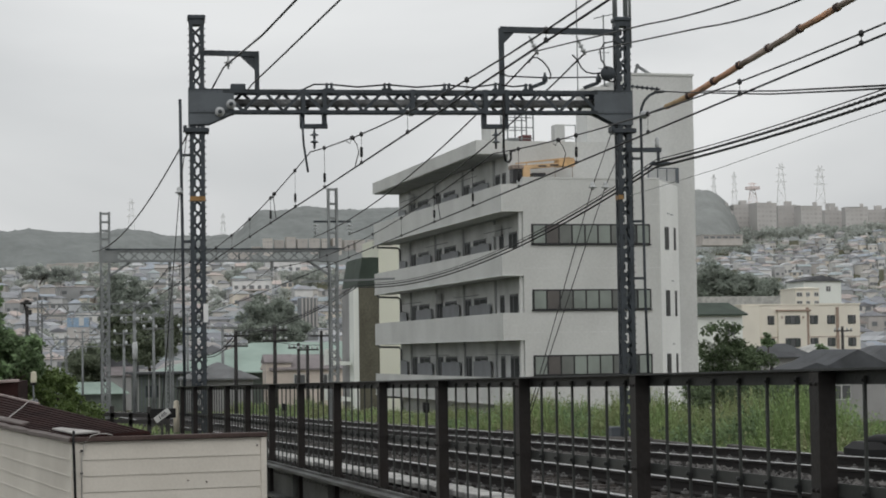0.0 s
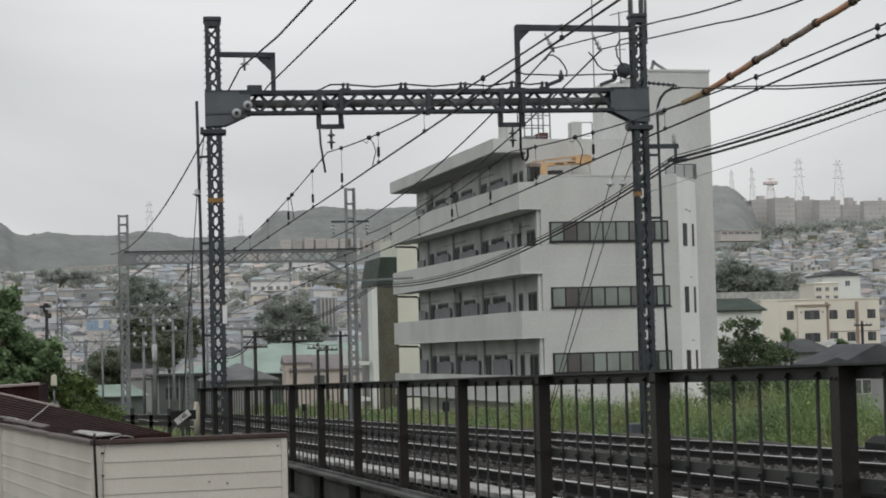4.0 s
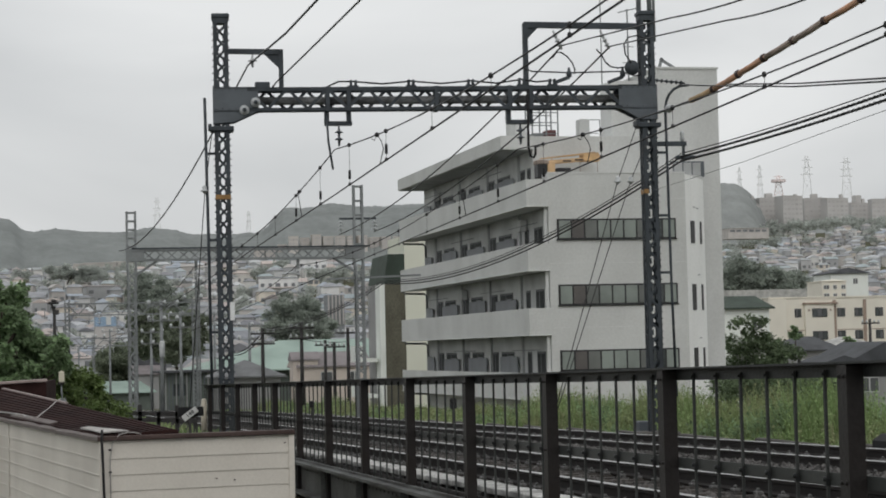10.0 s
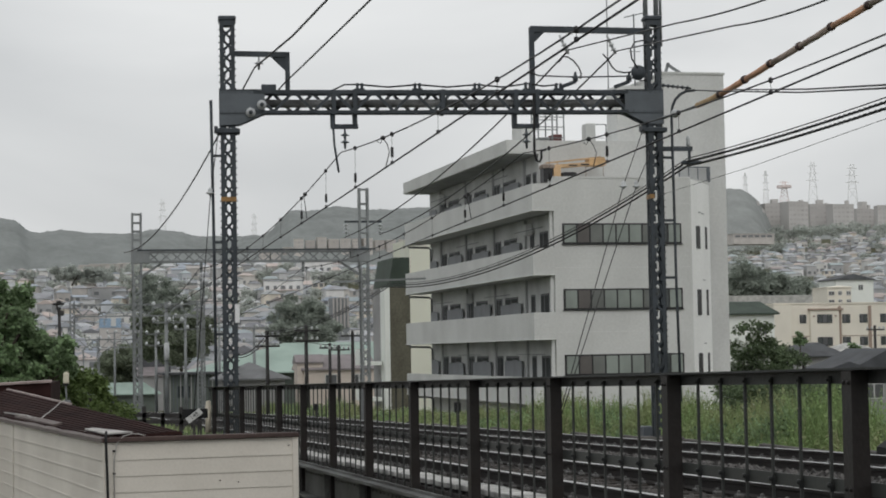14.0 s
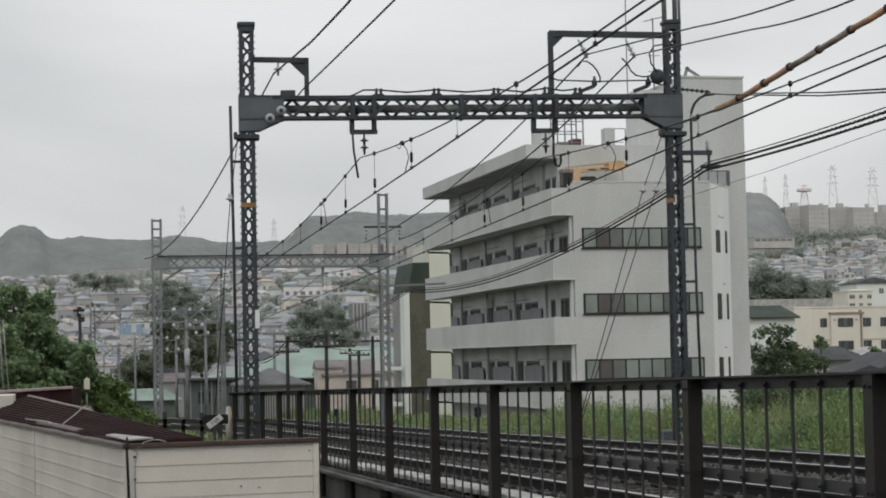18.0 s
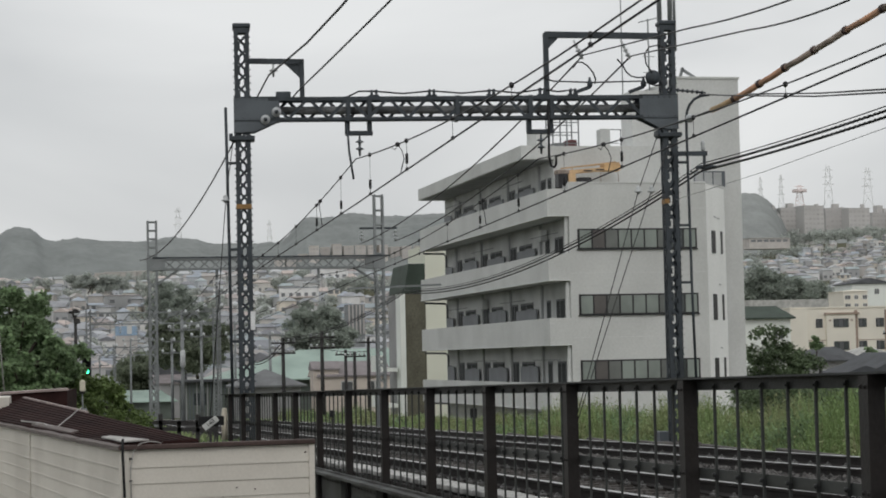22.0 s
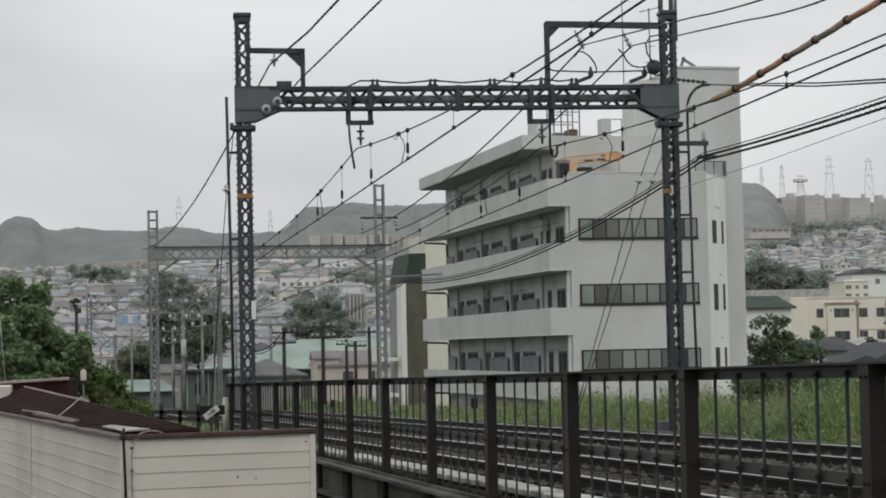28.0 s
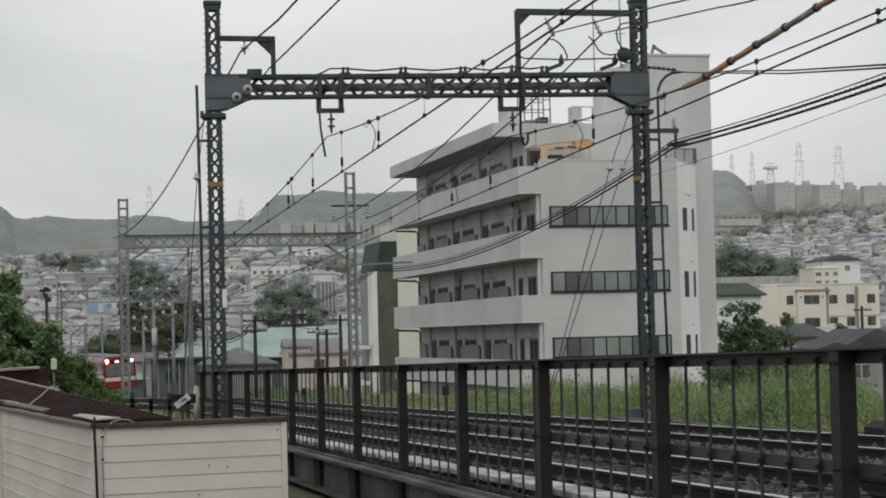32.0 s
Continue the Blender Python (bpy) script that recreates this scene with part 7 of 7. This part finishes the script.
def build_lineside():
    # tilted track sign by the end of the railing
    p = Vector((3.08, 37.50, -0.34))
    t = thing("track_sign", "white tilted board with black number 148", "sign", pose(p.x, 37.5, p.z))
    part("board", Shape().box((-0.16, -0.01, -0.06), (0.16, 0.01, 0.06), 0.004), RENDER_WALL, t, m=pose(0, 0, 0, 0, -36, 0))
    cu = bpy.data.curves.new("sign_text", "FONT")
    cu.body, cu.size, cu.align_x, cu.align_y, cu.extrude = "148", 0.115, "CENTER", "CENTER", 0.002
    tmp = bpy.data.objects.new("sign_text", cu)
    scene.collection.objects.link(tmp)
    me = bpy.data.meshes.new_from_object(tmp.evaluated_get(bpy.context.evaluated_depsgraph_get()))
    bpy.data.objects.remove(tmp)
    me.materials.clear()
    me.materials.append(CABLE)
    digits = part("digits", me, None, t, "black digits", pose(0, -0.014, 0, 90, -36, 0))
    part("back_board", Shape().box((-0.22, 0.06, -0.05), (0.26, 0.10, 0.13), 0.01), CABLE, t)
    part("stake", Shape().bar((0, 0.04, -0.8), (0, 0.04, 0.05), 0.05), WOOD_POLE, t)
    # low dark barrier between the sign and the shrubs
    t = thing("low_barrier", "low dark timber barrier beside the track", "barrier")
    for u in range(5):
        x = 2.40 + u * 0.46
        z = -0.80 - u * 0.02
        part("post", Shape().box((x - 0.05, 49.95, z - 0.75), (x + 0.05, 50.05, z + (0.38 if u % 2 else 0.22)), 0.01), WOOD_POLE, t)
        if u:
            for dz in (0.0, 0.16):
                part("rail", Shape().bar((x - 0.51, 49.93, z + 0.02 + dz), (x + 0.05, 49.93, z + dz), 0.04, 0.10), WOOD_POLE, t)
    # cream pipe at the end of the railing
    p = Vector((3.47, 38.90, -0.36))
    t = thing("marker_post", "short cream plastic marker post by the railing", "post", pose(p.x, 38.9, p.z))
    part("pipe", Shape().lathe((0, 0, -0.35), ((0, 0.06), (0.52, 0.06), (0.53, 0.05), (0.60, 0.05), (0.62, 0.025)), 12), mat("cream_pipe", (0.62, 0.57, 0.47), 0.6, 0.2), t)
    # dark cabinets beside the far track
    p = Vector((11.22, 24.00, -0.52))
    t = thing("trackside_machine", "dark rounded trackside machine in the weeds", "machine", pose(p.x, 24, land(p.x, 24)))
    part("casing", Shape().box((-0.28, -0.3, 0.0), (0.5, 0.4, 0.58), 0.09), CABLE, t)
    part("lid", Shape().lathe((0.1, 0.0, 0.55), ((0, 0.26), (0.08, 0.24), (0.12, 0.1)), 14), CABLE, t)
    part("side_box", Shape().box((-0.42, -0.2, 0.0), (-0.25, 0.2, 0.25), 0.03), STEEL_PLATE, t)
    for p, w, h in (((12.35, 38.60, -0.90), 0.3, 0.22), ((8.63, 60.00, -0.82), 0.14, 0.2), ((10.00, 46.00, -0.53), 0.14, 0.24)):
        dist = p[1]
        t = thing("trackside_box", "small dark trackside box on a peg", "box", pose(p[0], dist, p[2]), "trackside boxes")
        part("case", Shape().box((-w / 2, -w / 2, -h / 2), (w / 2, w / 2, h / 2), 0.02), STEEL_PLATE if w > 0.2 else CABLE, t)
        part("peg", Shape().bar((0, 0, -h / 2), (0, 0, land(p[0], dist) - p[2]), 0.05), WOOD_POLE, t)
    # colour light signal behind the tree
    p = (1.31, 62.00, 0.63)
    t = thing("railway_signal", "railway colour light signal showing green", "signal", pose(p[0], 62, p[2]))
    part("head", Shape().box((-0.13, 0.02, -0.18), (0.13, 0.2, 0.62), 0.04), CABLE, t, "black signal head")
    for k, m in enumerate((glow("green_signal_lamp", (0.05, 1.0, 0.45), 6.0), CABLE, CABLE)):
        lamp = part("lamp", Shape().lathe((0, 0.02, k * 0.22), ((0, 0.074), (0.012, 0.07), (0.02, 0.02)), 14, (0, -1, 0)), m, t, "lit green lens" if k == 0 else "")
        part("hood", Shape().tube([(0, 0.02, k * 0.22), (0, -0.14, k * 0.22)], 0.1, 14, False), CABLE, lamp)
    part("mast", Shape().tube([(0, 0.12, -2.6), (0, 0.12, -0.15)], 0.06, 8), STEEL_FAR, t)
    # wires stayed at the edge beside the tree
    p = Vector((-0.92, 40.00, 0.25))
    wire("stay_wire", "pale stay wires beside the tree", [[(-0.86, 40.00, 1.69), (-0.74, 40.00, 0.13)], [(-0.93, 40.00, 1.69), (-0.85, 40.00, 0.14)]], 0.012, COPING_PALE)


build_lineside()


# ------------------------------------------------------------ the red train
def build_train():
    red = mat("bright_red_train_paint", (0.33, 0.022, 0.025), 0.07, 0.1, 0.5, spec=0.6)
    white = mat("ivory_train_band", (0.68, 0.64, 0.56), 0.4, 0.1, 0.5)
    roof = mat("grey_train_roof", (0.19, 0.19, 0.2), 0.7, 0.2, 0.5)
    dark = glass("train_window", (0.02, 0.022, 0.025), 0.08)
    lamp = glow("warm_headlight", (1.0, 0.60, 0.32), 26.0)
    # reflected sky is partly put into the windscreen's grey base colour
    screen = mat("sky_grey_windscreen", (0.16, 0.17, 0.175), 0.12, 0.2, 1.0, spec=0.8)
    t = thing("commuter_train", "red commuter train with an ivory band and lit headlights", "train", pose(0, 0, 0))
    for c in range(3):
        o = c * 18.2
        car = Shape()
        prof = [(-1.38, 0.95), (1.38, 0.95), (1.40, 1.4), (1.40, 3.1), (1.32, 3.42), (1.0, 3.62), (-1.0, 3.62), (-1.32, 3.42), (-1.40, 3.1), (-1.40, 1.4)]
        n = len(prof)
        pts = []
        for y, k, z0 in ((0.0 if c else 0.10, 0.96, 0), (0.25, 1.0, 0), (17.5, 1.0, 0), (17.8, 0.97, 0)):
            pts += [(x * k, o + y, z) for x, z in prof]
        car.add(pts, [tuple(reversed(range(n)))] + [(j * n + i, (j + 1) * n + i, (j + 1) * n + (i + 1) % n, j * n + (i + 1) % n) for j in range(3) for i in range(n)] + [tuple(3 * n + i for i in range(n))])
        body = part("car_body", car, red, t)
        part("roof", Shape().box((-0.98, o + 0.4, 3.60), (0.98, o + 17.4, 3.72), 0.04), roof, body)
        part("band", Shape().box((-1.412, o + 0.3, 1.75), (-1.39, o + 17.5, 2.05)).box((1.39, o + 0.3, 1.75), (1.412, o + 17.5, 2.05)), white, body, "ivory band")
        for k in range(6):
            for sx in (-1, 1):
                part("window", Shape().box((min(sx * 1.395, sx * 1.418), o + 0.8 + k * 2.75, 2.08), (max(sx * 1.395, sx * 1.418), o + 3.35 + k * 2.75, 3.1)), dark, body)
        part("underframe", Shape().box((-1.2, o + 2, 0.35), (1.2, o + 16, 0.95)), CABLE, body)
        for y in (2.6, 15.0):
            for sx in (-1, 1):
                part("wheel", Shape().lathe((sx * 0.72, o + y, 0.43), ((0, 0.43), (0.06, 0.43), (0.08, 0.3)), 14, (sx, 0, 0)), CABLE, body)
    f = part("front", Shape().box((-1.30, 0.02, 0.95), (1.30, 0.12, 3.45), 0.05), red, t)
    part("windscreen", Shape().box((-1.18, -0.03, 1.95), (1.18, 0.03, 2.98), 0.02), screen, f, "grey reflecting windscreen")
    part("front_band", Shape().box((-1.33, -0.02, 1.50), (1.33, 0.04, 1.84), 0.01), white, f, "ivory front band")
    sign = part("destination_panel", Shape().box((-0.75, -0.04, 3.10), (0.75, 0.02, 3.34), 0.01), dark, f)
    white_led = glow("white_sign_light", (0.9, 0.92, 1.0), 1.6)
    for a, b in ((-0.36, -0.05), (0.16, 0.34)):
        part("sign_display", Shape().box((a, -0.046, 3.14), (b, -0.038, 3.30)), white_led, sign, "lit white sign")
    part("front_roof_cap", Shape().box((-1.0, 0.0, 3.42), (1.0, 0.5, 3.66), 0.05), red, f)
    part("skirt", Shape().box((-1.25, 0.05, 0.30), (1.25, 0.2, 0.95), 0.03), STEEL_PLATE, f)
    part("coupler", Shape().box((-0.15, -0.35, 0.75), (0.15, 0.1, 1.0), 0.03), CABLE, f)
    for sx in (-1, 1):
        part("headlight", Shape().lathe((sx * 1.06, 0.0, 3.26), ((0, 0.14), (0.04, 0.14), (0.07, 0.07)), 14, (0, -1, 0)), lamp, f, "lit warm headlight")
        part("wiper", Shape().bar((sx * 0.5, -0.05, 2.1), (sx * 0.2, -0.05, 2.8), 0.03), CABLE, f)
    return t


TRAIN = build_train()


# ------------------------------------------------------------ what moves
def line_place(s):
    """A place on the far track s metres along the line, and its heading."""
    if s <= 260:
        return 9.9 + bend(s), s, rail_z(s), math.degrees(0.00016 * max(0, s - 80))
    a0, r = 0.00016 * 180, 420.0
    a = a0 + (s - 260) / r
    x = 9.9 + bend(260) - r * (math.cos(a0) - math.cos(a))
    y = 260 + r * (math.sin(a) - math.sin(a0))
    return x, y, land(x, y) + 0.6, math.degrees(a)


def motions():
    rows = []
    for k in range(33):
        x, y, z, h = line_place(176 + 18.0 * (32 - k))
        lift = 0.30 - 0.30 * smooth(29.8, 32.2, k)
        aside = -1.1 * (1 - smooth(28.5, 30.3, k))
        rows.append((float(k), pose(x + aside, y, z + lift, 0, -3, h)))
    walk(TRAIN, rows)
    base = SPRAY.matrix_basis.copy()
    sway = []
    for k in range(65):
        t = k / 2
        aside = smooth(15.2, 16.2, t) * (1 - smooth(17.1, 17.9, t)) + smooth(18.1, 19.0, t) * (1 - smooth(22.0, 22.9, t))
        a = 1.2 * math.sin(t * 1.9) + 0.8 * math.sin(t * 3.1 + 1) - 30 * aside
        sway.append((t, base @ pose(0, 0, 0, 1.0 * math.sin(t * 1.3), a, 0)))
    walk(SPRAY, sway)


motions()
